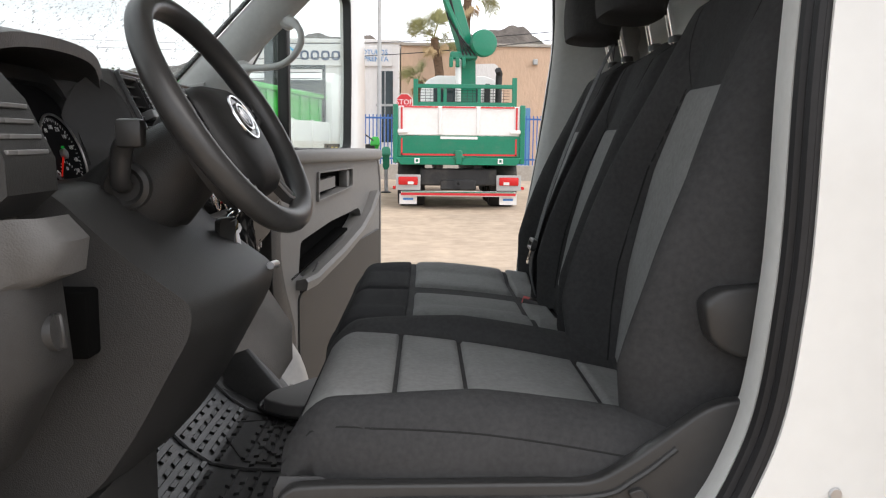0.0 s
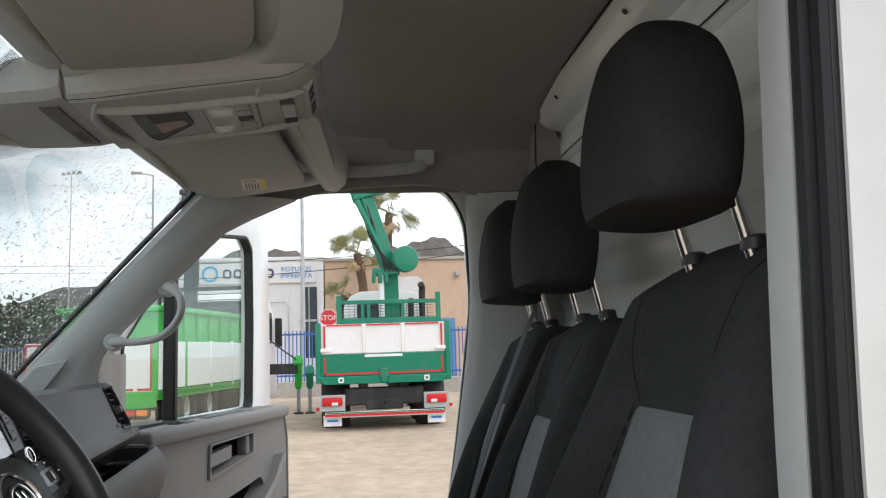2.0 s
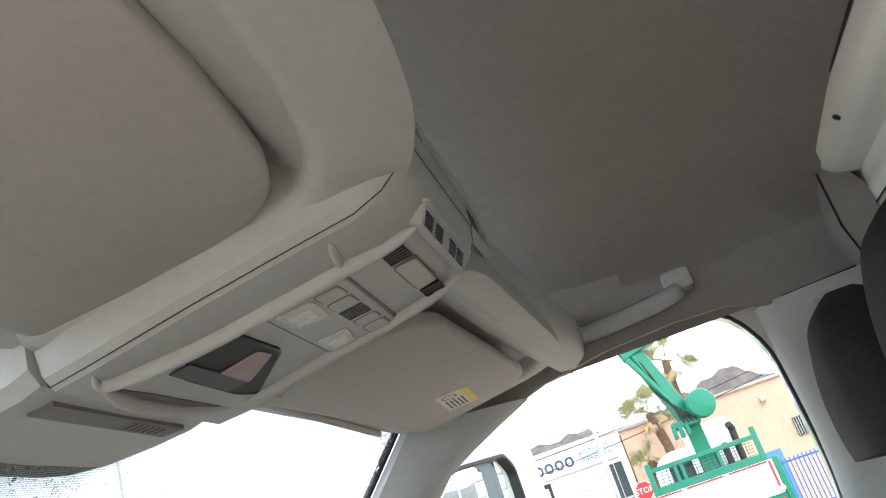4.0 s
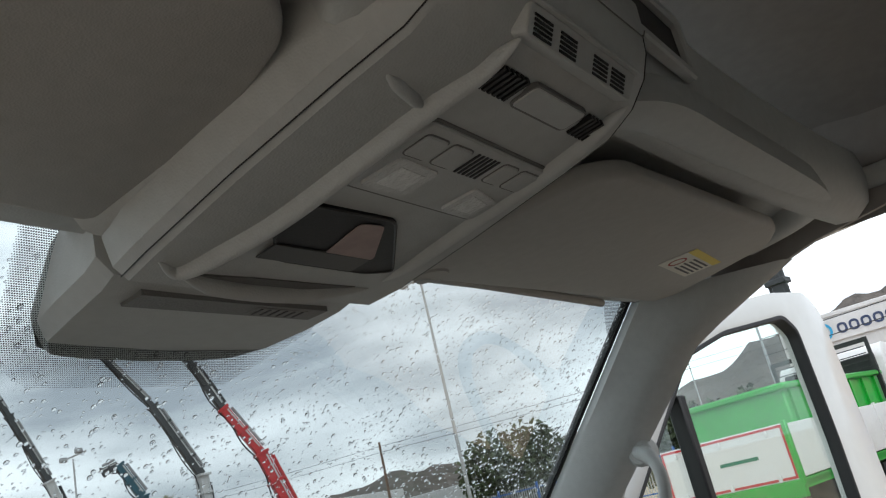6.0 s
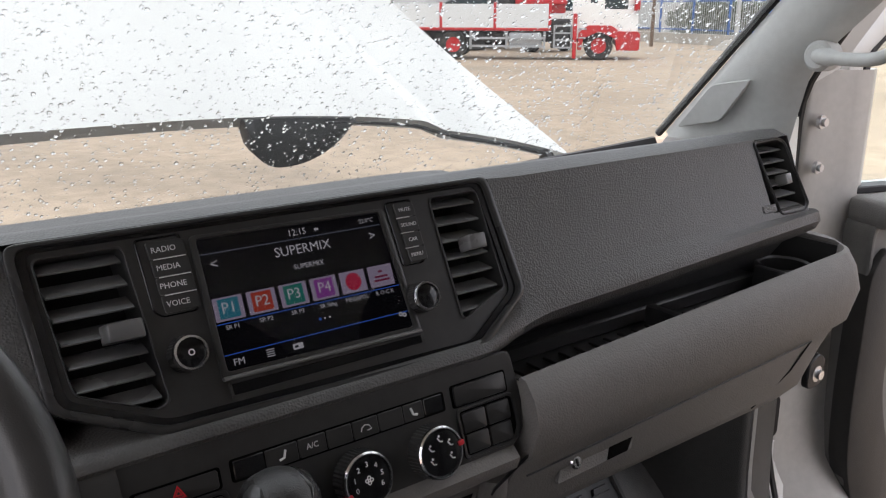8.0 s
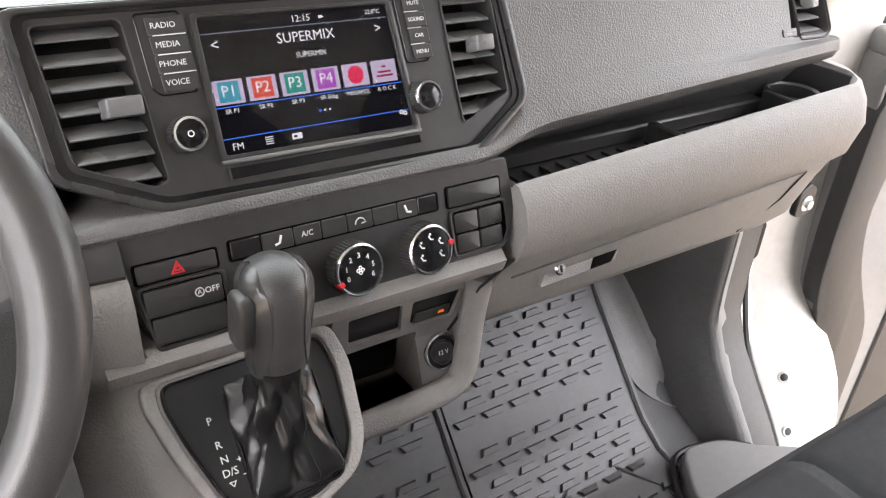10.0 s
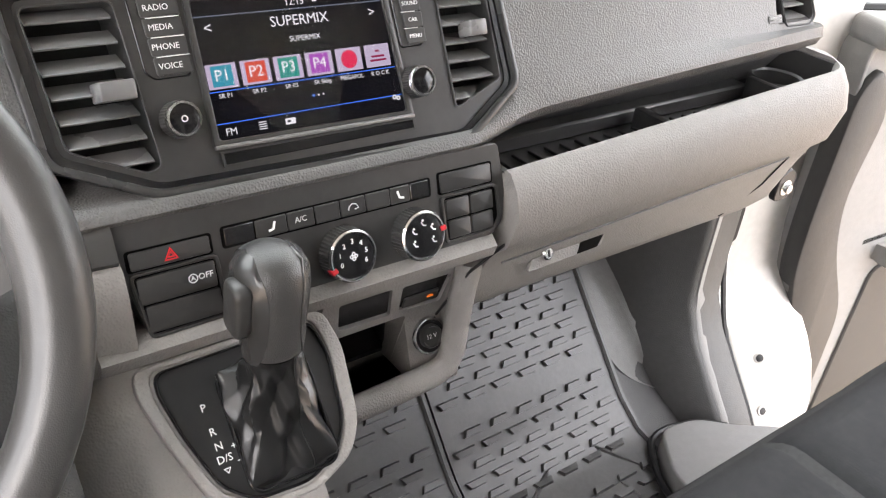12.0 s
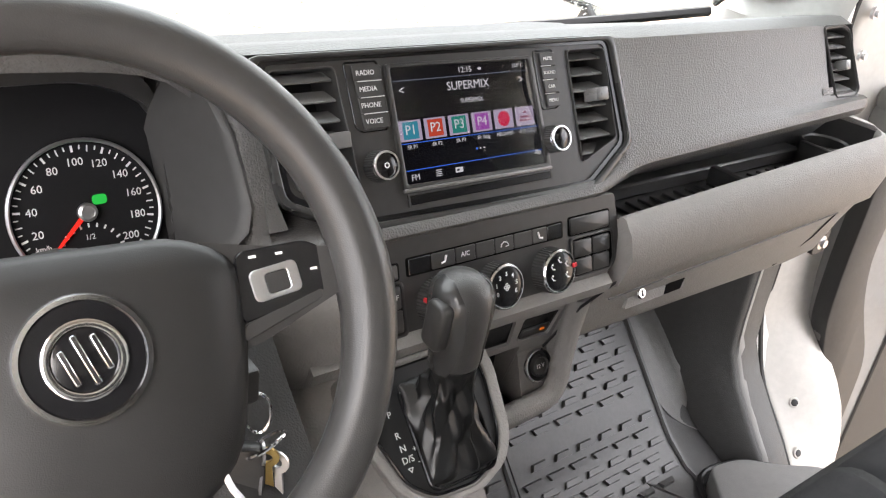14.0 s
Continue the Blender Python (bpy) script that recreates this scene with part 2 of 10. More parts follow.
def soft(pts, r, n=3):
    """Rounds the corners of an outline."""
    out = []
    k = len(pts)
    for i in range(k):
        p, a, c = Vector(pts[i]).to_2d(), Vector(pts[i - 1]).to_2d(), Vector(pts[(i + 1) % k]).to_2d()
        da, dc = (a - p), (c - p)
        q = min(r, da.length * 0.45, dc.length * 0.45)
        s, e = p + da.normalized() * q, p + dc.normalized() * q
        for j in range(n + 1):
            t = j / n
            out.append(tuple(s * (1 - t) ** 2 + p * 2 * t * (1 - t) + e * t ** 2))
    return out


def loft(rings, cap=True, closed=True):
    bm = bmesh.new()
    vs = [[bm.verts.new(p) for p in r] for r in rings]
    n = len(rings[0])
    for a, b in zip(vs, vs[1:]):
        for i in range(n if closed else n - 1):
            j = (i + 1) % n
            bm.faces.new((a[i], a[j], b[j], b[i]))
    if cap and closed:
        bm.faces.new(vs[0][::-1])
        bm.faces.new(vs[-1])
    bmesh.ops.recalc_face_normals(bm, faces=bm.faces)
    return bm


def smooth_path(pts, n=6):
    """A Catmull-Rom curve through the points."""
    p = [Vector(q) for q in pts]
    p = [2 * p[0] - p[1]] + p + [2 * p[-1] - p[-2]]
    out = []
    for i in range(1, len(p) - 2):
        for j in range(n):
            t = j / n
            a, b, c, d = p[i - 1], p[i], p[i + 1], p[i + 2]
            out.append(0.5 * (2 * b + (c - a) * t + (2 * a - 5 * b + 4 * c - d) * t ** 2 + (3 * b - a - 3 * c + d) * t ** 3))
    out.append(p[-2])
    return out


def tube(path, r, n=10, ends=None, flat=1.0, closed=False):
    """A round (or flattened) bar along a path; r a number or one per point."""
    path = [Vector(p) for p in path]
    k = len(path)
    rings = []
    up = Vector((0, 0, 1))
    for i, p in enumerate(path):
        if closed:
            d = path[(i + 1) % k] - path[i - 1]
        else:
            d = path[min(i + 1, k - 1)] - path[max(i - 1, 0)]
        d.normalize()
        if i == 0:
            s = d.cross(up)
            if s.length < 0.1:
                s = d.cross(Vector((0, 1, 0)))
        else:
            s = s - d * s.dot(d)
        s.normalize()
        u = s.cross(d)
        rr = r[i] if isinstance(r, (list, tuple)) else r
        rings.append([p + s * rr * math.cos(2 * math.pi * j / n) + u * rr * flat * math.sin(2 * math.pi * j / n) for j in range(n)])
    if closed:
        rings.append(rings[0])
        bm = loft(rings, cap=False)
        bmesh.ops.remove_doubles(bm, verts=bm.verts, dist=1e-6)
        return bm
    return loft(rings)


def lathe(profile, m, n=24):
    """Turns (radius, height) pairs about local z."""
    ringed = profile[0][0] > 1e-4 and profile[-1][0] > 1e-4
    if ringed:
        profile = list(profile) + [profile[0]]
    rings = [[m @ Vector((max(r, 1e-5) * math.cos(2 * math.pi * j / n), max(r, 1e-5) * math.sin(2 * math.pi * j / n), h)) for j in range(n)] for r, h in profile]
    return loft(rings, cap=not ringed)


def slab_y(profile_at, ys, cap=True):
    """Lofts an xz outline along y; profile_at(y) gives its points."""
    return loft([[(x, y, z) for x, z in profile_at(y)] for y in ys], cap)


def bar(a, b, w, h, bevel=0.0, up=(0, 0, 1)):
    """A squared bar from a to b, w across and h high."""
    a, b = Vector(a), Vector(b)
    d = b - a
    u = Vector(up)
    if abs(d.normalized().dot(u)) > 0.98:
        u = Vector((1, 0, 0))
    s = d.cross(u).normalized()
    u = s.cross(d).normalized()
    m = Matrix((d.normalized(), s, u)).transposed().to_4x4()
    m.translation = (a + b) / 2
    bm = box(-d.length / 2, d.length / 2, -w / 2, w / 2, -h / 2, h / 2, bevel, 1)
    return xf(bm, m)


def words(text, size, m, material, parent, name="lettering", label="", depth=0.0002, align="CENTER"):
    c = bpy.data.curves.new("words", "FONT")
    c.body = text
    c.size = size
    c.extrude = depth
    c.align_x = align
    c.align_y = "CENTER"
    c.resolution_u = 2
    tmp = new("tmp_words", c)
    dg = bpy.context.evaluated_depsgraph_get()
    me = bpy.data.meshes.new_from_object(tmp.evaluated_get(dg))
    bpy.data.objects.remove(tmp)
    bpy.data.curves.remove(c)
    o = ORIGIN[parent.name]
    me.transform(Matrix.Translation(-o) @ m)
    me.materials.clear()
    me.materials.append(material)
    ob = new(name, me)
    ob.parent = parent
    ORIGIN[ob.name] = o
    return tagged(ob, label)

# ---- cab shell ----
YC = 0.06            # centre line of the van


def ground_z(x, y):
    return 0.12 + 0.011 * max(-22.0, min(x + 2.0, 0.0))


# floor with its toe board
floor_prof = [(1.05, 0.66), (0.10, 0.66), (-0.05, 0.67), (-0.12, 0.71), (-0.30, 0.90), (-0.42, 1.10), (-0.46, 1.35), (-0.50, 1.35), (-0.50, 1.05), (-0.36, 0.80), (-0.14, 0.62), (1.05, 0.60)]
solo("floor", slab_y(lambda y: floor_prof, [-0.80, YC, 0.92]), DARK, "dark grey cab floor rising to the toe board", "floor", "structure")

# rear bulkhead: painted steel with pressed ribs
def bulk_x(y, z):
    x = 1.02
    for zc, w, d in ((1.30, 0.05, 0.028), (1.62, 0.026, 0.032), (1.70, 0.016, 0.020), (1.765, 0.022, 0.032), (1.86, 0.016, 0.024), (1.92, 0.020, 0.030), (2.03, 0.018, 0.028), (2.09, 0.014, 0.018)):
        t = abs(z - zc) / w
        if t < 1:
            x -= 0.45 * d * (0.5 + 0.5 * math.cos(math.pi * t))
    return x


ys = [-0.84 + i * 0.06 for i in range(31)]
zs = [0.62 + i * 0.0125 for i in range(128)]
bm = bmesh.new()
gv = [[bm.verts.new((bulk_x(y, z), y, z)) for y in ys] for z in zs]
gb = [[bm.verts.new((1.09, y, z)) for y in (ys[0], ys[-1])] for z in (zs[0], zs[-1])]
for a, b in zip(gv, gv[1:]):
    for i in range(len(ys) - 1):
        bm.faces.new((a[i], a[i + 1], b[i + 1], b[i]))
bm.faces.new((gb[0][0], gb[0][1], gb[1][1], gb[1][0]))
wr = solo("wall_rear", bm, BULK, "white painted steel bulkhead with pressed ribs", "bulkhead", "structure", angle=60)

part("panel_joint", tube([(1.0165, y, 2.068) for y in (-0.72, YC, 0.80)], 0.0016, 6), SEALSHADE, wr, "thin dark panel joint")

# header beam over the bulkhead
hb = thing("header_beam", "pale painted steel header beam with two small holes", "header beam", (0.98, YC, 2.14), kind="structure")
part("beam", slab_y(lambda y: soft([(0.945, 2.20), (0.950, 2.172), (0.978, 2.142), (1.012, 2.132), (1.06, 2.132), (1.06, 2.20)], 0.012), [-0.74, YC, 0.80]), BULK, hb)
for y in (0.112, 0.60, -0.35):
    part("hole", lathe([(0.0, 0.0), (0.006, 0.0), (0.006, 0.002), (0.0, 0.002)], frame_at((0.958, y, 2.1605), (0, 1, 0), (0.68, 0, -0.73)), 12), SEALSHADE, hb, "dark round hole")
part("seam", tube([(0.944, y, 2.193) for y in (-0.74, YC, 0.79)], 0.003, 6), SEALSHADE, hb, "dark joint to the roof lining")

# roof lining
roof_prof = [(-0.80, 2.00), (-0.79, 2.07), (-0.74, 2.13), (-0.62, 2.172), (-0.4, 2.19), (YC, 2.198), (0.52, 2.19), (0.74, 2.172), (0.86, 2.13), (0.915, 2.07), (0.925, 2.00)]
roof_ring = roof_prof + [(y + (0.06 if y > YC else -0.06), z + 0.06) for y, z in roof_prof[::-1]]
solo("ceiling", loft([[(x, y, z) for y, z in roof_ring] for x in (0.30, 0.62, 0.96)]), HEAD, "grey felt roof lining", "ceiling", "structure", angle=50)
solo("roof_skin", plate([(-0.02, -0.84), (1.3, -0.9), (1.3, 1.02), (-0.02, 0.96)], 2.27, 2.31, None, 0.02), WHITE, "white painted steel roof skin", "roof", "structure")


# side walls with their door openings, as thick frames
def side_wall(name, y0, y1, opening, outer, label):
    m = frame_at((0, 0, 0), (1, 0, 0), (0, 0, 1))
    bm = rim(outer, opening, -y1, -y0, m)
    return solo(name, bm, WHITE, label, "body side", "structure")


opening_r = soft([(0.045, 0.61), (0.0, 0.68), (-0.10, 0.80), (-0.15, 0.95), (-0.16, 1.35), (-0.165, 1.57), (-0.03, 1.785), (0.10, 1.915), (0.30, 2.005), (0.66, 2.03), (0.735, 2.01), (0.782, 1.93), (0.79, 1.70), (0.745, 1.36), (0.70, 1.09), (0.69, 0.66)], 0.05, 3)
outer_r = soft([(-0.3, 0.40), (-0.45, 0.6), (-0.5, 0.86), (-0.5, 1.05), (-0.5, 1.3), (-0.42, 1.46), (-0.15, 1.74), (0.05, 1.96), (0.2, 2.07), (0.8, 2.28), (1.3, 2.28), (1.3, 1.7), (1.3, 1.36), (1.3, 1.09), (1.3, 0.40)], 0.02, 3)
side_wall("wall_right", 0.925, 1.0, opening_r, outer_r, "white painted body side round the passenger door opening")
opening_l = soft([(0.05, 0.64), (-0.02, 0.70), (-0.085, 0.86), (-0.10, 1.05), (-0.10, 1.35), (-0.085, 1.58), (0.10, 1.755), (0.245, 1.93), (0.36, 2.005), (0.80, 2.03), (0.87, 1.97), (0.865, 1.60), (0.86, 1.38), (0.83, 1.13), (0.75, 0.66)], 0.05, 3)
outer_l = soft([(-0.3, 0.40), (-0.45, 0.6), (-0.5, 0.86), (-0.5, 1.05), (-0.5, 1.3), (-0.42, 1.46), (-0.15, 1.74), (0.05, 1.96), (0.2, 2.07), (0.8, 2.28), (2.2, 2.28), (2.2, 1.7), (2.2, 1.36), (2.2, 1.09), (2.2, 0.40)], 0.02, 3)
wl = side_wall("wall_left", -0.905, -0.845, opening_l, outer_l, "white painted body side round the driver's door opening")
for v in wl.data.vertices:
    v.co.y += 0.205 * max(0.0, min(1.0, (v.co.x + 0.1) / 0.85))

# driver's rear post: pale trim strip and twin black seal
post_e = [(0.822, 2.0), (0.815, 1.81), (0.809, 1.66), (0.803, 1.5), (0.802, 1.35), (0.797, 1.258), (0.784, 1.152), (0.756, 1.068), (0.70, 0.95), (0.66, 0.70)]
pe = smooth_path([(x, 0, z) for x, z in post_e], 6)


def strip(path, *pts):
    return loft([[(p.x + dx, y, p.z) for dx, y in pts] for p in path])


dp = thing("door_post_trim", "pale grey plastic trim strip with black door seal on the driver's rear post", "door seal", (0.8, -0.68, 0.7), kind="structure")
part("trim_strip", strip(pe, (-0.011, -0.612), (-0.018, -0.655), (-0.016, -0.664), (-0.004, -0.664), (0.004, -0.612)), TRIM, dp, "pale grey trim strip", 60)
part("inner_trim", strip(pe[::3], (-0.010, -0.614), (0.05, -0.618), (0.22, -0.622), (0.22, -0.66), (0.0, -0.655)), TRIM, dp, "pale grey inner post trim")
part("seal", tube([(p.x - 0.009, -0.672, p.z) for p in pe], 0.0088, 8), SEALSHADE, dp, "black rubber seal")
part("seal", tube([(p.x - 0.004, -0.690, p.z) for p in pe], 0.0085, 8), SEALSHADE, dp, "black rubber seal")
part("post_cover", strip(pe, (-0.014, -0.664), (-0.004, -0.699), (0.012, -0.699), (0.012, -0.664)), SEALSHADE, dp, "matt black post cover")
part("outer_flange", strip(pe, (0.0015, -0.703), (0.16, -0.703), (0.16, -0.66), (0.0015, -0.66)), WHITE, dp, "white painted door flange", 60)
part("striker_plug", lathe([(0.0, 0.003), (0.006, 0.003), (0.007, 0.0), (0.0, 0.0)], frame_at((0.842, -0.704, 1.072), (1, 0, 0), (0, 0, 1)), 16), SATIN, dp, "small metal plug")

# passenger opening seal
path_r = [(p[0], 0.935, p[1]) for p in opening_r]
solo("door_seal", tube(path_r, 0.0065, 8, closed=True), SEALSHADE, "black rubber seal round the passenger door opening", "door seal", "structure")

# passenger rear post trim
bp_r = thing("rear_post_trim", "pale grey plastic trim on the passenger rear post", "pillar trim", (0.85, 0.9, 0.66), kind="structure")
edge = smooth_path([(0.792, 0, 1.99), (0.796, 0, 1.70), (0.752, 0, 1.36), (0.708, 0, 1.09), (0.70, 0, 0.68)], 5)
part("trim_panel", loft([[(p.x - 0.012, 0.925, p.z), (p.x - 0.006, 0.905, p.z), (p.x + 0.02, 0.885, p.z), (0.965, 0.86 - 0.03 * max(0, (p.z - 1.7)), p.z), (1.02, 0.86, p.z), (1.02, 0.93, p.z)] for p in edge]), TRIM, bp_r)
part("joint", tube([(0.79, 0.905, 1.99), (0.83, 0.884, 1.99), (0.955, 0.855, 1.99)], 0.0022, 6), SEALSHADE, bp_r, "thin dark joint")
part("cover", box(0.87, 0.905, 0.868, 0.878, 1.955, 1.967, 0.003), TRIM, bp_r, "small clip cover")
part("gusset", loft([[(0.955, y, 2.165), (0.985, y, 2.165), (1.015, y, 2.11), (1.015, y, 1.95), (0.965, y, 1.97), (0.95, y, 2.05)] for y in (0.80, 0.90)]), HEAD, bp_r, "grey felt corner gusset")
part("gusset_joint", tube([(0.953, 0.80, 2.165), (0.949, 0.80, 2.05), (0.962, 0.80, 1.97)], 0.0022, 6), SEALSHADE, bp_r, "thin dark joint")

# windscreen
def ws(u, v):
    """u across from -1 to 1, v from base to top."""
    yb, yt = YC + u * 0.845, YC + u * 0.745
    b = Vector((-0.5875 + 0.1775 * u * u, yb, 1.402 + 0.07 * u * u))
    t = Vector((0.035 + 0.075 * u * u, yt, 1.995 - 0.008 * u * u))
    p = b.lerp(t, v)
    k = 4 * v * (1 - v)
    return p + Vector((-0.022, 0, 0.022)) * k * (1 - u * u)


us = [-1 + i / 12 for i in range(25)]
vs_ = [i / 8 for i in range(9)]
bm = bmesh.new()
g = [[bm.verts.new(ws(u, v)) for u in us] for v in vs_]
for a, b in zip(g, g[1:]):
    for i in range(24):
        bm.faces.new((a[i], a[i + 1], b[i + 1], b[i]))
w1 = solo("window_1", bm, WSGLASS, "windscreen glass wet with rain drops", "windscreen", "structure", angle=80)
w1.visible_shadow = False
part("black_edge", tube([ws(1, v / 10) + Vector((-0.004, 0.0, 0.004)) for v in range(11)], 0.007, 6), SEALSHADE, w1, "black ceramic edge")
part("black_edge", tube([ws(-1, v / 10) + Vector((-0.004, 0.0, 0.004)) for v in range(11)], 0.007, 6), SEALSHADE, w1, "black ceramic edge")
part("black_edge", tube([ws(u, 0) + Vector((-0.012, 0.0, -0.012)) for u in us], 0.010, 6), SEALSHADE, w1, "black ceramic edge")


def a_pillar(side):
    """Moulded trim between windscreen and door opening."""
    rings = []
    for i in range(13):
        v = i / 12
        W = ws(1.0, 0.02 + 0.98 * v)
        k = [(-0.162, 0.905, 1.47), (-0.142, 0.90, 1.56), (-0.115, 0.875, 1.617), (0.052, 0.86, 1.776), (0.172, 0.86, 1.895), (0.25, 0.86, 1.93), (0.345, 0.86, 1.97)]
        kv = [0.0, 0.12, 0.28, 0.55, 0.76, 0.88, 1.0]
        j = max(q for q in range(6) if v >= kv[q] - 1e-6)
        D = Vector(k[j]).lerp(Vector(k[j + 1]), (v - kv[j]) / (kv[j + 1] - kv[j]))
        ring = [W + Vector((0.004, 0.0, 0.0)), W + Vector((0.022, -0.014, -0.006)), W.lerp(D, 0.42) + Vector((0.004, -0.022, -0.004)), W.lerp(D, 0.75) + Vector((0.002, -0.024, -0.002)), D + Vector((-0.014, -0.014, 0.002)), D, D + Vector((-0.035, 0.06, 0.0)), W + Vector((0, 0.05, 0))]
        if side < 0:
            ring = [Vector((p.x, 2 * YC - p.y, p.z)) for p in ring]
        rings.append(ring)
    return loft(rings)


ap = thing("pillar_trim", "pale grey plastic windscreen pillar trim", "pillar trim", (-0.2, 0.9, 1.5), kind="structure")
part("moulding", a_pillar(1), TRIM, ap, angle=50)
ap2 = thing("pillar_trim", "pale grey plastic windscreen pillar trim on the driver's side", "pillar trim", (-0.2, -0.78, 1.5), kind="structure")
part("moulding", a_pillar(-1), TRIM, ap2, angle=50)
for side, lab in ((1, "grey felt roof rail lining above the passenger door"), (-1, "grey felt roof rail lining above the driver's door")):
    rings = []
    for x, y, z in ((0.22, 0.86, 1.935), (0.30, 0.86, 1.962), (0.38, 0.862, 1.985), (0.50, 0.868, 2.004), (0.64, 0.875, 2.012), (0.74, 0.882, 2.008), (0.80, 0.888, 1.985), (0.96, 0.888, 1.985)):
        ring = [(x, y, z), (x, y - 0.004, z + 0.010), (x, y + 0.012, z + 0.05), (x, y + 0.008, z + 0.10), (x, y - 0.045, 2.17), (x, y + 0.05, 2.20), (x, y + 0.065, z + 0.03), (x, y + 0.03, z + 0.004)]
        rings.append([(p, q if side > 0 else 2 * YC - q + 0.12 * max(0.0, min(1.0, (p - 0.2) / 0.5)), r) for p, q, r in ring])
    solo("roof_rail", loft(rings), HEAD, lab, "roof rail", "structure", angle=60)
# small grey corner pad low on the pillar
q0, q1, q2, q3 = Vector((-0.274, 0.855, 1.575)), Vector((-0.198, 0.849, 1.589)), Vector((-0.258, 0.864, 1.518)), Vector((-0.350, 0.874, 1.497))
cm = frame_at(q2, q1 - q3, q0 - q2)
inv = cm.inverted()
loc = [(inv @ p).to_2d() for p in (q0, q1, q2, q3)]
part("corner_pad", plate(soft([tuple(p) for p in loc], 0.010), -0.006, 0.002, cm, 0.001, 1), TRIM, ap, "pale grey corner pad")
# lower front post: joins the dash to the floor
part("post_foot", loft([[(-0.32, 0.90, z), (x - 0.02, 0.885, z), (x, 0.90, z), (x + 0.004, 0.93, z), (-0.32, 0.95, z)] for z, x in ((1.53, -0.165), (1.3, -0.155), (1.05, -0.15))]), BULK, ap, "white painted post foot")

def lerp_list(tab, z):
    for (z0, a0), (z1, a1) in zip(tab, tab[1:]):
        if z0 >= z >= z1:
            return a0 + (a1 - a0) * (z0 - z) / (z0 - z1)
    return tab[0][1] if z > tab[0][0] else tab[-1][1]


IN_X = [(1.62, -0.162), (1.05, -0.152), (0.95, -0.150), (0.88, -0.145), (0.82, -0.115), (0.76, -0.068), (0.68, -0.002), (0.58, 0.06)]
OUT_X = [(1.62, -0.118), (1.12, -0.117), (1.0, -0.113), (0.92, -0.100), (0.86, -0.055), (0.80, -0.005), (0.74, 0.030), (0.675, 0.050), (0.58, 0.060)]

# kick panels of dark plastic
KICK = surf("kick_plastic", (0.055, 0.0545, 0.053), 0.5, var=0.1, bump=0.3, bscale=700, grain="leather")
def kick(side):
    rings = []
    for z, x in ((1.22, -0.175), (1.06, -0.165), (0.95, -0.16), (0.88, -0.152), (0.82, -0.125), (0.76, -0.078), (0.70, -0.03), (0.655, 0.01)):
        x = lerp_list(IN_X, z)
        ring = [(-0.45, 0.745, z), (-0.30, 0.748, z), (-0.20, 0.775, z), (x - 0.02, 0.808, z), (x + 0.018, 0.826, z), (x + 0.026, 0.836, z), (x + 0.020, 0.92, z), (-0.45, 0.93, z)]
        rings.append([(a, b if side > 0 else 2 * YC - b, c) for a, b, c in ring])
    return loft(rings)


for side, lab in ((1, "dark plastic kick panel beside the passenger footwell"), (-1, "dark plastic kick panel beside the driver's footwell")):
    solo("kick_panel", kick(side), KICK, lab, "kick panel", "structure", angle=50)
toe_out = [(-0.36, 0.70, 0.975), (-0.31, 0.70, 0.915), (-0.25, 0.702, 0.855), (-0.19, 0.706, 0.792), (-0.155, 0.725, 0.752), (-0.13, 0.765, 0.722), (-0.105, 0.815, 0.700)]
toe_in = [(-0.36, 0.752, 1.03), (-0.31, 0.752, 0.975), (-0.25, 0.764, 0.905), (-0.20, 0.780, 0.842), (-0.165, 0.795, 0.79), (-0.14, 0.806, 0.745), (-0.11, 0.818, 0.704)]
fil = []
for a, b in zip(smooth_path(toe_out, 4), smooth_path(toe_in, 4)):
    m_ = (a + b) / 2 + Vector((-0.004, 0.012, -0.012))
    fil.append([a, a.lerp(m_, 0.6), m_, b.lerp(m_, 0.5), b, b + Vector((0, 0.03, -0.02)), a + Vector((0, 0.05, -0.05))])
solo("toe_fillet", loft(fil), surf("toe_fillet_grey", (0.11, 0.108, 0.104), 0.5, var=0.1, bump=0.25, bscale=600, grain="leather"), "grey moulded fillet between floor and kick panel", "kick panel", "structure", angle=70)
# Edge is lighter grey than KICK to paint the lit band beside the seal.
kf = []
for i in range(14):
    z = 1.20 - i * 0.0415
    x = lerp_list(IN_X, z)
    kf.append([(x - 0.012, 0.838, z), (x + 0.014, 0.832, z), (x + 0.029, 0.841, z), (x + 0.020, 0.875, z), (x + 0.004, 0.918, z), (x - 0.006, 0.934, z), (x - 0.03, 0.90, z)])
solo("kick_panel_edge", loft(kf), DOORGREY, "rounded edge of the passenger kick panel, lit tone in its grey", "kick panel", "structure", angle=70)
# grey sill step
st = thing("sill_step", "grey plastic sill step at the passenger door", "sill step", (0.1, 0.8, 0.62), kind="structure")
part("cover", plate(soft([(0.055, 0.640), (-0.030, 0.705), (-0.014, 0.785), (0.03, 0.83), (0.075, 0.90), (0.11, 0.93), (0.75, 0.93), (0.75, 0.64)], 0.025), 0.60, 0.722, None, 0.010, 3), surf("sill_grey_plastic", (0.17, 0.167, 0.165), 0.5, var=0.06, bump=0.2, bscale=600, grain="leather"), st, "pale grey sill cover")
part("black_edge", tube(smooth_path([(0.15, 0.630, 0.690), (0.055, 0.632, 0.690), (-0.036, 0.702, 0.692), (-0.022, 0.790, 0.700), (0.02, 0.834, 0.706)], 5), 0.006, 8), SEALSHADE, st, "black rubber edge")
st2 = thing("sill_step", "grey plastic sill step at the driver's door", "sill step", (0.1, -0.75, 0.62), kind="structure")
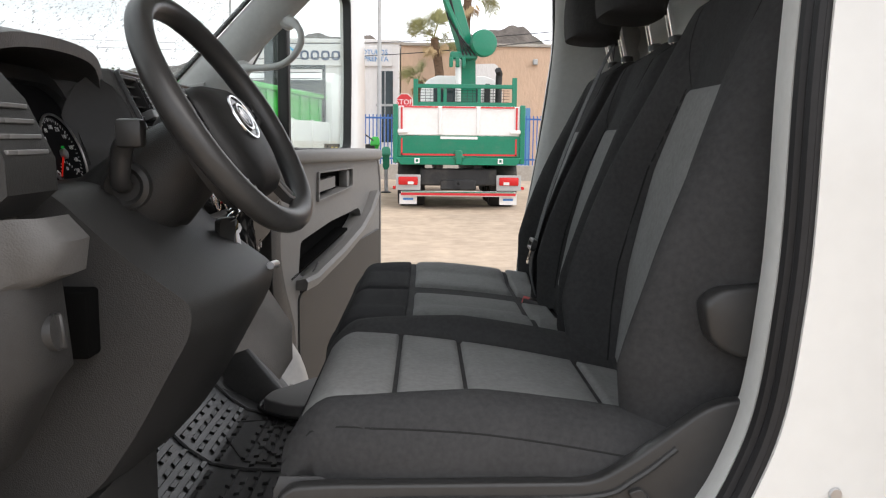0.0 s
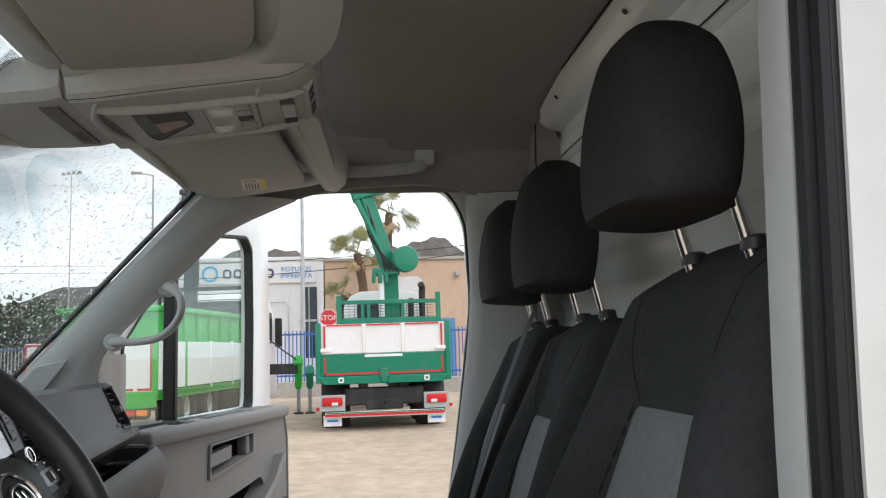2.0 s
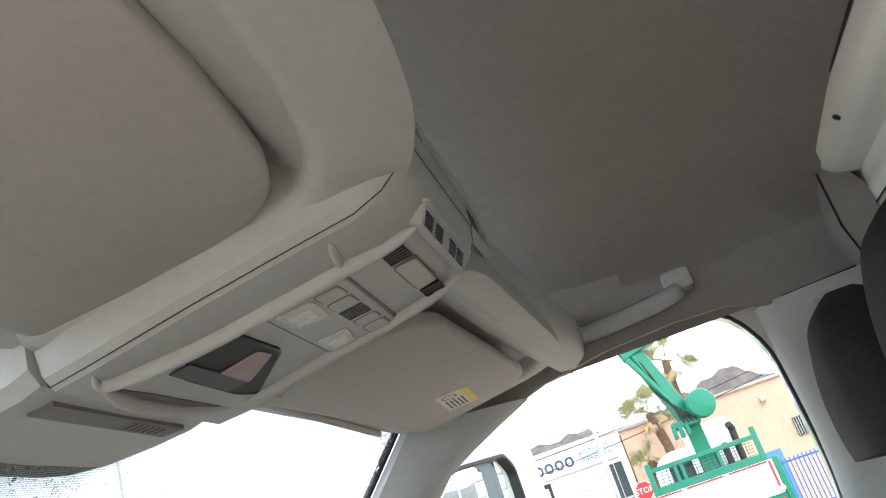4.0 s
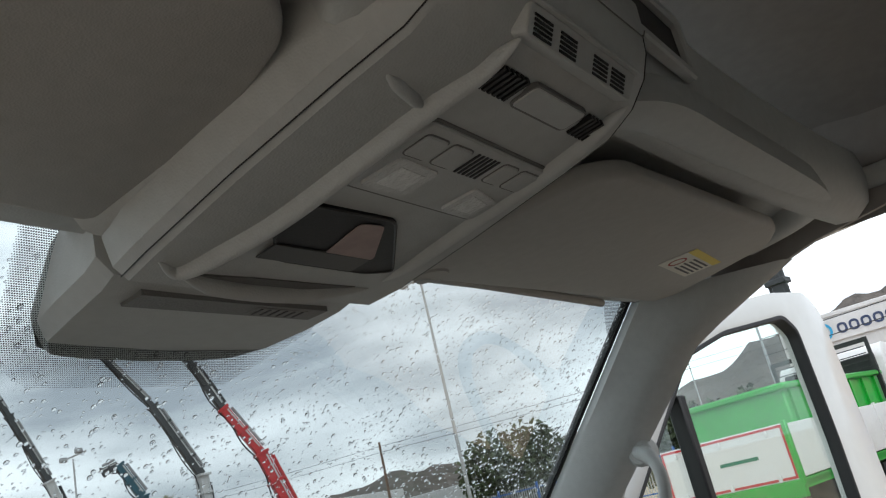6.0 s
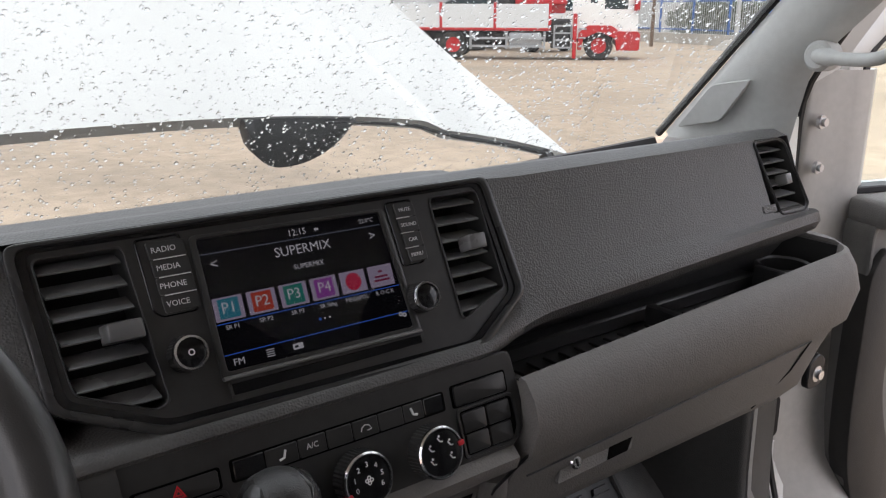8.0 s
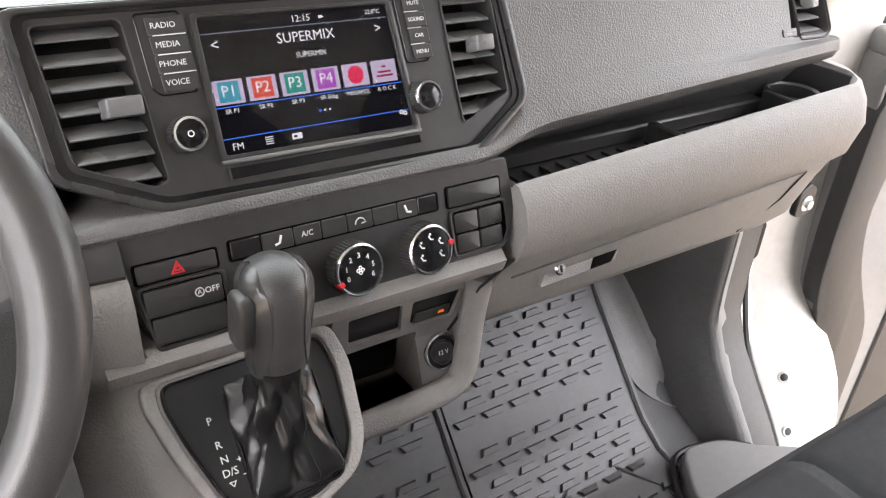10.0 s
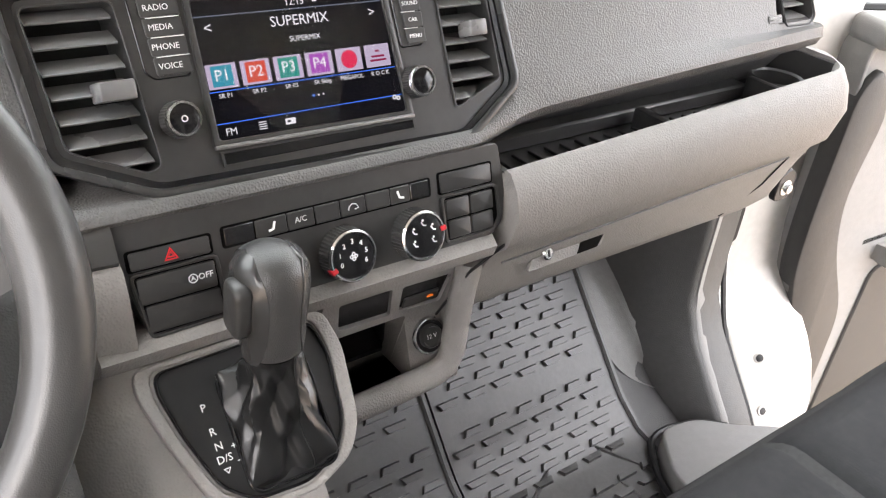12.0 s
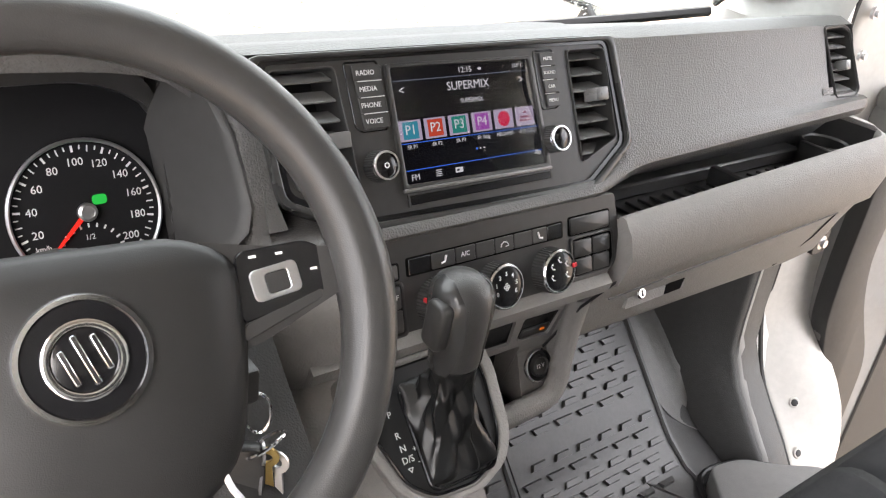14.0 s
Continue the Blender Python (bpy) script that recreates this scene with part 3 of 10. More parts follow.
part("cover", plate(soft([(-0.03, -0.60), (0.75, -0.60), (0.75, -0.83), (0.0, -0.83)], 0.02), 0.60, 0.70, None, 0.012, 3), DOORGREY, st2)
# painted hinge post with holes and bolts
hp = thing("hinge_post", "white painted steel hinge post with bolts and holes", "hinge post", (-0.05, 0.98, 0.6), kind="structure")
rings = []
for i in range(25):
    z = 1.60 - i * 0.0425
    a_, b_ = lerp_list(IN_X, z), lerp_list(OUT_X, z)
    rings.append([(a_, 0.935, z), (a_ + 0.008, 0.950, z), (a_ * 0.55 + b_ * 0.45 - 0.004, 0.985, z), (b_ - 0.012, 1.03, z), (b_, 1.055, z), (b_ - 0.012, 1.09, z), (-0.30, 1.13, z), (-0.30, 0.94, z)])
POSTPAINT = surf("cream_post_paint", (0.43, 0.415, 0.39), 0.42, var=0.06, scale=5, bump=0.02, bscale=80)
part("post", loft(rings), POSTPAINT, hp, angle=75)
for p, r in (((-0.142, 0.957, 1.522), 0.011), ((-0.140, 0.957, 1.45), 0.010)):
    part("bolt", lathe([(0, 0.012), (r * 0.6, 0.012), (r * 0.6, 0.006), (r, 0.006), (r, 0.0), (0, 0)], frame_at(p, (0, 1, 0), (0, 0, 1)), 12), SATIN, hp, "steel bolt")
def on_post(p, n):
    """A frame on the post whose z axis is the outward normal n."""
    n = Vector(n).normalized()
    a = Vector((0, 0, 1)).cross(n).normalized()
    return frame_at(p, a, n.cross(a))


for p, n in (((-0.037, 0.983, 0.762), (0.68, -0.55, 0.48)), ((0.013, 0.965, 0.675), (0.84, -0.24, 0.49))):
    part("hole", lathe([(0, 0.0028), (0.006, 0.0028), (0.0075, 0.002), (0.0075, -0.004), (0, -0.004)], on_post(p, n), 14), SEALSHADE, hp, "small dark hole")
    part("hole_rim", lathe([(0.0076, -0.002), (0.0076, 0.0028), (0.0105, 0.0022), (0.0125, -0.002)], on_post(p, n), 18), POSTPAINT, hp)
# Black plate on the post paints the shade in an oblong opening.
part("post_recess", plate(rounded(-0.013, 0.013, -0.040, 0.040, 0.012), -0.006, 0.003, on_post((-0.150, 0.940, 1.012), (0.9, -0.4, 0.02)), 0.001, 1), SEALSHADE, hp, "oblong opening with its shade painted black")
part("latch_clip", plate(rounded(-0.005, 0.005, -0.016, 0.016, 0.002), -0.004, 0.004, on_post((-0.146, 0.942, 0.950), (0.92, -0.39, 0.03)), 0.001, 1), WHITE, hp, "small white plastic clip")
hg = thing("door_hinge", "dark recessed door hinge with a steel bolt", "door hinge", (-0.09, 0.95, 1.13))
# Black plate stands for the shadow behind the hinge bolt.
part("hinge_shadow", plate(soft([(0.0, -0.025), (0.028, -0.022), (0.034, 0.022), (0.012, 0.036), (-0.016, 0.022), (-0.016, -0.02)], 0.008), 0, 0.012, frame_at((-0.09, 0.925, 1.12), (0, 1, 0), (0, 0, 1)), 0.003, 1), SEALSHADE, hg, "hinge recess, a black plate in place of its shadow")
part("bolt", lathe([(0, 0.02), (0.008, 0.02), (0.008, 0.014), (0.014, 0.013), (0.014, 0.011), (0, 0.011)], frame_at((-0.09, 0.935, 1.12), (0, 1, 0), (0, 0, 1)), 12), SATIN, hg, "steel bolt")
part("recess", box(-0.10, -0.088, 0.93, 0.95, 1.14, 1.185, 0.004), SEALSHADE, hg, "black rubber stop")

# bonnet standing open in front of the windscreen
def bonnet(u, v):
    wr, wf = 1.06, 0.62
    w = wr + (wf - wr) * v ** 1.1
    y = YC + u * w
    z = 1.50 + 0.46 * v - 0.13 * abs(u) ** 2.6 * (1 - 0.25 * v) - 0.05 * v ** 6
    x = -0.90 - 0.34 * v + 0.05 * u * u - 0.07 * math.sin(math.pi * v)
    if abs(u) > 0.62:
        z -= 0.016 * min(1.0, (abs(u) - 0.62) / 0.05)
    return Vector((x, y, z))


bn = thing("bonnet", "white bonnet standing open, wet with rain", "bonnet", (-1.0, YC, 1.4))
bm = bmesh.new()
N, K = 96, 26
g = [[bm.verts.new(bonnet(-1 + 2 * i / N, j / K)) for i in range(N + 1)] for j in range(K + 1)]
g2 = [[bm.verts.new(bonnet(-1 + 2 * i / N, j / K) + Vector((-0.02, 0, -0.02))) for i in range(N + 1)] for j in range(K + 1)]
for gg in (g, g2):
    for a, b in zip(gg, gg[1:]):
        for i in range(N):
            bm.faces.new((a[i], a[i + 1], b[i + 1], b[i]))
for i in range(N):
    bm.faces.new((g[0][i], g[0][i + 1], g2[0][i + 1], g2[0][i]))
    bm.faces.new((g[K][i], g[K][i + 1], g2[K][i + 1], g2[K][i]))
for j in range(K):
    for i in (0, N):
        bm.faces.new((g[j][i], g[j + 1][i], g2[j + 1][i], g2[j][i]))
part("shell", bm, WHITE, bn, angle=50)
part("rear_seal", tube([bonnet(u / 20, 0) + Vector((0.0, 0, -0.012)) for u in range(8, 20)], [0.002 + 0.00035 * i for i in range(12)], 8), SEALSHADE, bn, "black rubber edge seal")
blob = []
for i in range(21):
    t = i / 20
    y = 0.315 + 0.236 * t
    d = 0.090 * ((1 - ((0.3 - t) / 0.3) ** 2) ** 0.5 if t < 0.3 else (1 - ((t - 0.3) / 0.7) ** 2) ** 0.8) + 0.004
    z = bonnet((y - YC) / 1.06, 0).z - 0.004
    blob.append([(-0.925, y, z), (-0.895, y, z), (-0.887, y, z - d * 0.35), (-0.885, y, z - d * 0.7), (-0.893, y, z - d), (-0.925, y, z - d * 0.9)])
part("hinge_cover", loft(blob), SEALSHADE, bn, "black rubber hinge cover", angle=60)
for s_ in (-1, 1):
    h0 = bonnet(0.97 * s_, 0.02)
    part("hinge", merge(bar((-0.62, YC + s_ * 0.93, 1.20), (h0.x - 0.01, h0.y - 0.03 * s_, h0.z - 0.02), 0.02, 0.05, 0.004), bar((-0.62, YC + s_ * 0.93, 1.10), (-0.62, YC + s_ * 0.93, 1.24), 0.05, 0.06, 0.004)), SEALSHADE, bn, "black steel bonnet hinge")
for s_, lab in ((-1, "white front wing on the driver's side"), (1, "white front wing on the passenger side")):
    yw = YC + s_ * 0.98
    solo("front_wing", plate(soft([(-0.42, 0.45), (-0.40, 1.24), (-0.9, 1.18), (-1.5, 0.98), (-1.62, 0.8), (-1.6, 0.5), (-1.35, 0.45), (-1.25, 0.75), (-0.95, 0.85), (-0.68, 0.7), (-0.6, 0.45)], 0.05), -0.06, 0.06, frame_at((0, yw, 0), (1, 0, 0), (0, 0, 1)), 0.03, 2), WHITE, lab, "front wing", "structure")
solo("scuttle", box(-0.66, -0.40, -0.86, 0.98, 1.02, 1.22, 0.03, 2), SEALSHADE, "black plastic scuttle panel below the windscreen", "scuttle", "structure")


# ---- rain on the glass ----
def on_glass(bm, u, v, r, h, rnd, sides=9):
    """One flattened drop on the outer face."""
    p = ws(u, v)
    du, dv = (ws(u + 0.01, v) - p).normalized(), (ws(u, v + 0.01) - p).normalized()
    n = du.cross(dv).normalized()
    if n.x > 0:
        n = -n
    p = p + n * 0.0004
    el = rnd.uniform(0.95, 1.15)
    ph = rnd.uniform(-0.25, 0.25)
    ax, ay = du * math.cos(ph) + dv * math.sin(ph), dv * math.cos(ph) - du * math.sin(ph)
    rings = []
    for rr, hh in ((1.0, 0.0), (0.86, 0.55), (0.5, 0.9)):
        ring = []
        for i in range(sides):
            a = 2 * math.pi * i / sides
            wob = 1 + 0.05 * math.sin(2 * a + ph * 20)
            low = 1.0 + 0.10 * max(0.0, -math.sin(a))
            ring.append(bm.verts.new(p + ax * rr * r * wob * math.cos(a) + ay * rr * r * el * wob * low * math.sin(a) + n * h * hh))
        rings.append(ring)
    top = bm.verts.new(p + n * h - ay * r * 0.1)
    bm.faces.new(rings[0][::-1])
    for a, b in zip(rings, rings[1:]):
        for i in range(sides):
            bm.faces.new((a[i], a[(i + 1) % sides], b[(i + 1) % sides], b[i]))
    for i in range(sides):
        bm.faces.new((rings[-1][i], rings[-1][(i + 1) % sides], top))


rnd = random.Random(4)
bm = bmesh.new()
count = 0
while count < 15500:
    u, v = rnd.uniform(-0.99, 0.985), rnd.uniform(0.01, 0.99)
    dens = 0.55 + 0.25 * noise.noise(Vector((u * 3.2, v * 2.0, 0.3))) + 0.3 * max(0.0, u) * (0.4 + v)
    if rnd.random() > dens + 0.1:
        continue
    q = rnd.random()
    r = 0.0006 + 0.0008 * rnd.random() if q < 0.66 else (0.0013 + 0.0010 * rnd.random() if q < 0.94 else 0.0021 + 0.0010 * rnd.random())
    on_glass(bm, u, v, r, r * rnd.uniform(0.45, 0.7), rnd, 8 if r < 0.0015 else 11)
    count += 1
rain = solo("rain_drops", bm, DROP, "scattered clear rain drops on the outside of the windscreen", "rain drops", "stuff", angle=60)
rain.visible_shadow = False

# dotted black print round the sensor cover and in the upper corner
frit = bmesh.new()


def dot(u, v, r):
    p = ws(u, v)
    du, dv = (ws(u + 0.01, v) - p).normalized(), (ws(u, v + 0.01) - p).normalized()
    n = du.cross(dv).normalized()
    p = p + (n if n.x > 0 else -n) * 0.0005
    frit.faces.new([frit.verts.new(p + du * r * math.cos(a) + dv * r * math.sin(a)) for a in [math.pi * i / 3 for i in range(6)]])


SU, SV = 0.0026, 0.0030
for i in range(190):
    for j in range(84):
        u, v = -0.285 + i * SU + (j % 2) * SU * 0.5, 0.815 + j * SV * 0.8
        lim = 0.830 + 0.7 * max(0.0, -0.16 - u) ** 1.1 + 3.5 * max(0.0, -0.215 - u) + 0.75 * max(0.0, u - 0.10)
        if v < lim or v > 1.0 or u > 0.21:
            continue
        far = min(1.0, (v - lim) / 0.03)
        dot(u, v, 0.00055 + 0.0003 * far)
for i in range(44):
    for j in range(34):
        u, v = 0.905 + i * SU * 0.85, 0.88 + j * SV * 1.1
        if u > 0.99 or v > 0.99 or v < 1.0 - 1.3 * (u - 0.90):
            continue
        dot(u, v, 0.0008)
tagged(part("frit_dots", frit, SEALSHADE, w1, "fine dotted black print"), kind="stuff")

# ---- dashboard ----
dash = thing("dashboard", "black and taupe moulded dashboard with a central screen and air vents", "dashboard", (-0.1, YC, 1.0))
FACE = frame_at((-0.015, 0, 1.429), (0, 1, 0), (-0.422, 0, 0.906))   # local x across, y up the face, z out of it


def face_pt(y, z):
    """Local face coordinates of a point given by its y and height."""
    return (y, (z - 1.429) / 0.906)


def fpts(pts):
    return [face_pt(*p) for p in pts]


# padded upper part, passenger side and centre, in one loft along y
def pad_prof(y):
    lift = 0.022 * max(0.0, min(1.0, (y - 0.24) / 0.5))
    low = 1.404 + lift
    t = max(0.0, min(1.0, (y - 0.150) / 0.115))
    t = t * t * (3 - 2 * t)             # the padded lip of the centre sweeps up into the passenger face
    kp = 0.07 if 0.6685 < y < 0.745 else 0.0
    kc = 0.08 if -0.2135 < y < 0.2205 else 0.0
    right = [(-0.0668, 1.528), (-0.066 - kp, 1.525), (-0.045 - kp, 1.478), (-0.028 - kp, 1.443), (-0.025, 1.4385), (-0.022, 1.432), (-0.008, low + 0.008), (-0.004, low - 0.004), (-0.010, low - 0.016), (-0.028, low - 0.028), (-0.055, low - 0.045), (-0.085, 1.338)]
    mid = [(-0.0668, 1.5335), (-0.0625, 1.530), (-0.041, 1.480), (-0.021, 1.438), (-0.009, 1.402), (-0.004, 1.3965), (0.006, 1.3955), (0.012, 1.392), (0.0145, 1.387), (0.012, 1.381), (0.002, 1.376), (-0.02, 1.368)]
    cut = [0, kc, kc, kc, kc * (1 - t), 0, 0, 0, 0, 0, 0, 0]
    front = [(a[0] + (b[0] - a[0]) * t - c, a[1] + (b[1] - a[1]) * t) for a, b, c in zip(mid, right, cut)]
    top = [(-0.55, 1.34), (-0.56, 1.40), (-0.52, 1.42), (-0.34, 1.462), (-0.16, 1.514), (-0.112, 1.531), (-0.088, 1.535)]
    return top + front


pad_ys = [-0.239, -0.2375, -0.234, -0.230, -0.225, -0.2145, -0.2125, -0.2, -0.1, 0.0, 0.1, 0.15, 0.165, 0.18, 0.195, 0.21, 0.2195, 0.2215, 0.232, 0.243, 0.255, 0.27, 0.30, 0.40, 0.50, 0.60, 0.667, 0.670, 0.70, 0.735, 0.744, 0.7465, 0.756]
rings = []
for y in pad_ys:
    pr = pad_prof(y)
    if y > 0.72:
        k = max(0.0, (y - 0.746) / 0.01)
        pr = [(x - 0.012 * k, z - 0.008 * k if z > 1.45 else z) for x, z in pr]
    if y < -0.2245:
        k = (-0.2245 - y) / 0.0145
        pr = [(x - 0.015 * k * k, z - 0.005 * k * k) for x, z in pr]
    rings.append([(x, y, z) for x, z in pr])
pad = part("pad", loft(rings), PAD, dash, "black grained padding", angle=45)
# driver's end of the pad in front of the instruments
drv = []
for y, tail in ((-0.76, 0), (-0.5, 0), (-0.265, 0), (-0.252, 0.5), (-0.2375, 1)):
    a = [(-0.155, 1.512), (-0.150, 1.508), (-0.145, 1.500)]
    b = [(-0.112, 1.530), (-0.088, 1.533), (-0.074, 1.526)]
    drv.append([(-0.55, y, 1.34), (-0.56, y, 1.4), (-0.52, y, 1.42), (-0.34, y, 1.462), (-0.16, y, 1.514)] + [(p[0] + (q[0] - p[0]) * tail, y, p[1] + (q[1] - p[1]) * tail) for p, q in zip(a, b)] + [(-0.145 + 0.06 * tail, y, 1.46), (-0.145, y, 1.38)])
part("pad_driver", loft(drv), PAD, dash, angle=50)

# Near-black colour stands for the shade inside recesses, gaps and pockets.
RECESS_SHADE = surf("recess_shade", (0.003, 0.003, 0.003), 0.9, var=0.1, bump=0, spec=0.05)
SWITCH = surf("switch_plastic", (0.027, 0.0267, 0.0264), 0.36, var=0.1, bump=0.1, bscale=900, spec=0.5)
BEZEL = surf("bezel_black", (0.034, 0.034, 0.034), 0.28, var=0.1, bump=0.05, bscale=900)
# bezel round screen and centre vents
bez_o = soft(fpts([(-0.214, 1.533), (0.214, 1.533), (0.226, 1.426), (0.160, 1.386), (-0.134, 1.392), (-0.206, 1.424)]), 0.010)
bez_i = soft(fpts([(-0.207, 1.529), (0.207, 1.529), (0.218, 1.428), (0.156, 1.392), (-0.131, 1.398), (-0.199, 1.427)]), 0.009)
bez = part("bezel", rim(bez_o, bez_i, -0.02, 0.006, FACE, 0.0024, 2), BEZEL, dash, "raised black bezel edge")
step_i = soft(fpts([(-0.200, 1.526), (0.200, 1.526), (0.210, 1.430), (0.153, 1.397), (-0.128, 1.402), (-0.193, 1.430)]), 0.008)
part("bezel_step", rim(bez_i, step_i, -0.02, 0.0018, FACE), GLOSS, dash)


part("pad_inset", plate(fpts([(-0.2155, 1.532), (-0.2125, 1.532), (-0.2045, 1.424), (-0.199, 1.405), (-0.2155, 1.405)]), -0.03, -0.0012, FACE), PAD, dash)


def hole_plate(outline, holes, d0, d1, m):
    """A plate with rectangular holes, made of strips between the holes."""
    bm = bmesh.new()
    def ring(pts, d):
        return [bm.verts.new((p[0], p[1], d)) for p in pts]
    es = []
    for pts in (outline, *holes):
        lo, hi = ring(pts, d0), ring(pts, d1)
        for i in range(len(pts)):
            j = (i + 1) % len(pts)
            bm.faces.new((lo[i], lo[j], hi[j], hi[i]))
            es.append(bm.edges.get((hi[i], hi[j])))
    bmesh.ops.triangle_fill(bm, use_beauty=True, use_dissolve=True, edges=es)
    bmesh.ops.recalc_face_normals(bm, faces=bm.faces)
    return xf(bm, m)


vent_l = soft(fpts([(-0.197, 1.5225), (-0.134, 1.5225), (-0.124, 1.412), (-0.134, 1.409), (-0.188, 1.432)]), 0.006)
vent_r = soft(fpts([(0.143, 1.5225), (0.200, 1.5225), (0.205, 1.433), (0.148, 1.414)]), 0.006)
part("centre_panel", hole_plate(step_i, [vent_l, vent_r], -0.03, 0.0, FACE), BLACK, dash, "matt black centre panel")


def vent(name, outline, y0, y1, z0, z1, n, parent, label, slant=0.0, m=FACE, pt=face_pt):
    v = part(name, rim([(p[0] * 1.0, p[1]) for p in outline], [((p[0] - c[0]) * 0.965 + c[0], (p[1] - c[1]) * 0.975 + c[1]) for p in outline for c in [pt((y0 + y1) / 2, (z0 + z1) / 2)]], -0.045, 0.0022, m, 0.0006, 1), BLACK, parent, label)
    part("duct", plate(outline, -0.060, -0.045, m), SEALSHADE, v, "dark duct behind the slats")
    for i in range(n):
        t = (i + 0.5) / n
        zc = z1 + (z0 - z1) * t
        a, c = pt(y0 + slant * t, zc), pt(y1 + slant * t * 0.75, zc)
        lo, hi = Vector((a[0] + 0.003, a[1], -0.006)), Vector((c[0] - 0.003, c[1], -0.006))
        bm = loft([[(x, yy, zz) for yy, zz in ((a[1] + 0.0082, -0.022), (a[1] - 0.0014, -0.0036), (a[1] - 0.0028, -0.0026), (a[1] - 0.0038, -0.0040), (a[1] + 0.0060, -0.022))] for x in (lo.x, lo.x + 0.002, hi.x - 0.002, hi.x)])
        part("slat", xf(bm, m), SLAT, v)
    return v


vl = vent("air_vent", vent_l, -0.197, -0.134, 1.412, 1.5225, 7, dash, "black louvred air vent", 0.012)
vr = vent("air_vent", vent_r, 0.143, 0.200, 1.417, 1.5225, 7, dash, "black louvred air vent", 0.005)


def tab(v, y, z, w, m=FACE, pt=face_pt):
    a = pt(y, z)
    bm = loft([[(a[0] + sx * w * k, a[1] + dy, h) for sx, dy, h in ((-0.5, -0.0075, d), (0.5, -0.0075, d), (0.5, 0.0065, d + 0.001), (-0.5, 0.0065, d + 0.001))] for k, d in ((1.15, -0.008), (1.1, 0.004), (0.95, 0.010))])
    part("slider_tab", xf(bev(bm, 0.0015, 2), m), SLAT, v, "grey slider tab")


tab(vl, -0.146, 1.466, 0.026)
tab(vr, 0.181, 1.478, 0.02)

# display
disp = part("display", rim(soft(fpts([(-0.0845, 1.521), (0.0915, 1.519), (0.1005, 1.415), (-0.0835, 1.417)]), 0.004), soft(fpts([(-0.080, 1.518), (0.086, 1.5165), (0.094, 1.4205), (-0.0785, 1.4225)]), 0.003), -0.006, 0.0035, FACE, 0.0016, 2), SWITCH, dash, "black framed touch screen")
part("lower_frame", plate(fpts([(-0.0835, 1.4195), (0.1, 1.4175), (0.1005, 1.4145), (-0.0832, 1.4165)]), 0.0, 0.005, FACE, 0.0012, 2), SLAT, disp, "grey lower edge")
part("screen", plate(soft(fpts([(-0.0805, 1.5185), (0.0865, 1.517), (0.0945, 1.420), (-0.079, 1.422)]), 0.003), -0.004, 0.0005, FACE), SCREEN, disp, "dark lit radio screen")
part("glass", plate(soft(fpts([(-0.0805, 1.5185), (0.0865, 1.517), (0.0945, 1.420), (-0.079, 1.422)]), 0.003), 0.0014, 0.0018, FACE), pane("screen_glass", (1, 1, 1), 0.04), disp, "glossy screen glass")


def on_face(y, z, h=0.001, turn=0.0):
    a = face_pt(y, z)
    return FACE @ Matrix.Translation((a[0], a[1], h)) @ Matrix.Rotation(radians(turn), 4, "Z")


def screen_text(s, y, z, size, mat=LIT, h=0.0007):
    words(s, size, on_face(y, z, h), mat, disp, "screen_text", "", 0.0001)


def screen_bar(y0, y1, z0, z1, mat, h=0.0006, name="screen_block", label=""):
    a, b = face_pt(y0, z0), face_pt(y1, z1)
    return part(name, plate(rounded(a[0], b[0], a[1], b[1], 0.0006, 2), h, h + 0.0002, FACE), mat, disp, label)


screen_text("12:15", 0.006, 1.5115, 0.0078)
screen_text("22.0°C", 0.073, 1.5115, 0.0052)
screen_text("SUPERMIX", 0.008, 1.4985, 0.0115)
screen_text("SUPERMIX", 0.010, 1.4855, 0.0062)
screen_text("<", -0.069, 1.4985, 0.0115)
screen_text(">", 0.0755, 1.4985, 0.0115)
screen_text("FM", -0.067, 1.4275, 0.0078)
screen_bar(-0.079, 0.086, 1.5065, 1.5068, glow("screen_rule", (0.05, 0.06, 0.08), 0.3))
TILE = glow("tile_ground", (0.66, 0.58, 0.80), 0.075)
cols = ((0.05, 0.35, 0.5), (0.75, 0.10, 0.06), (0.03, 0.32, 0.28), (0.45, 0.10, 0.55), (0.75, 0.03, 0.10), (0.70, 0.62, 0.74))
names = ("SR P1", "SR P2", "SR P3", "SR Skbg", "MEGAPOL", "R O C K")
for i in range(6):
    yc = -0.0655 + 0.0272 * i + 0.0008 * i
    screen_bar(yc - 0.0122, yc + 0.0122, 1.4575, 1.4745, TILE, 0.0006, "station_tile", "pale station tile")
    if i == 4:
        part("tile_mark", lathe([(0, 0.0002), (0.0075, 0.0002), (0.0075, 0), (0, 0)], on_face(yc, 1.466, 0.0009), 24), glow("tile_red", cols[i], 0.10), disp)
    elif i == 5:
        for zz, ww in ((1.4625, 0.008), (1.4655, 0.0065), (1.4695, 0.002)):
            screen_bar(yc - ww, yc + ww, zz - 0.0008, zz + 0.0008, glow("tile_rock", (0.35, 0.04, 0.12), 0.08), 0.0009, "tile_mark")
    else:
        screen_bar(yc - 0.0085, yc + 0.0085, 1.4590, 1.4732, glow("tile_colour", cols[i], 0.085), 0.0009, "tile_mark")
        words("P%d" % (i + 1), 0.0125, on_face(yc, 1.4662, 0.0012), LIT, disp, "screen_text", "", 0.0001)
    screen_text(names[i], yc, 1.4525, 0.0050)
screen_bar(-0.0785, 0.0905, 1.4555, 1.4559, LITB)
screen_bar(-0.0785, 0.0925, 1.4335, 1.4339, LITB)
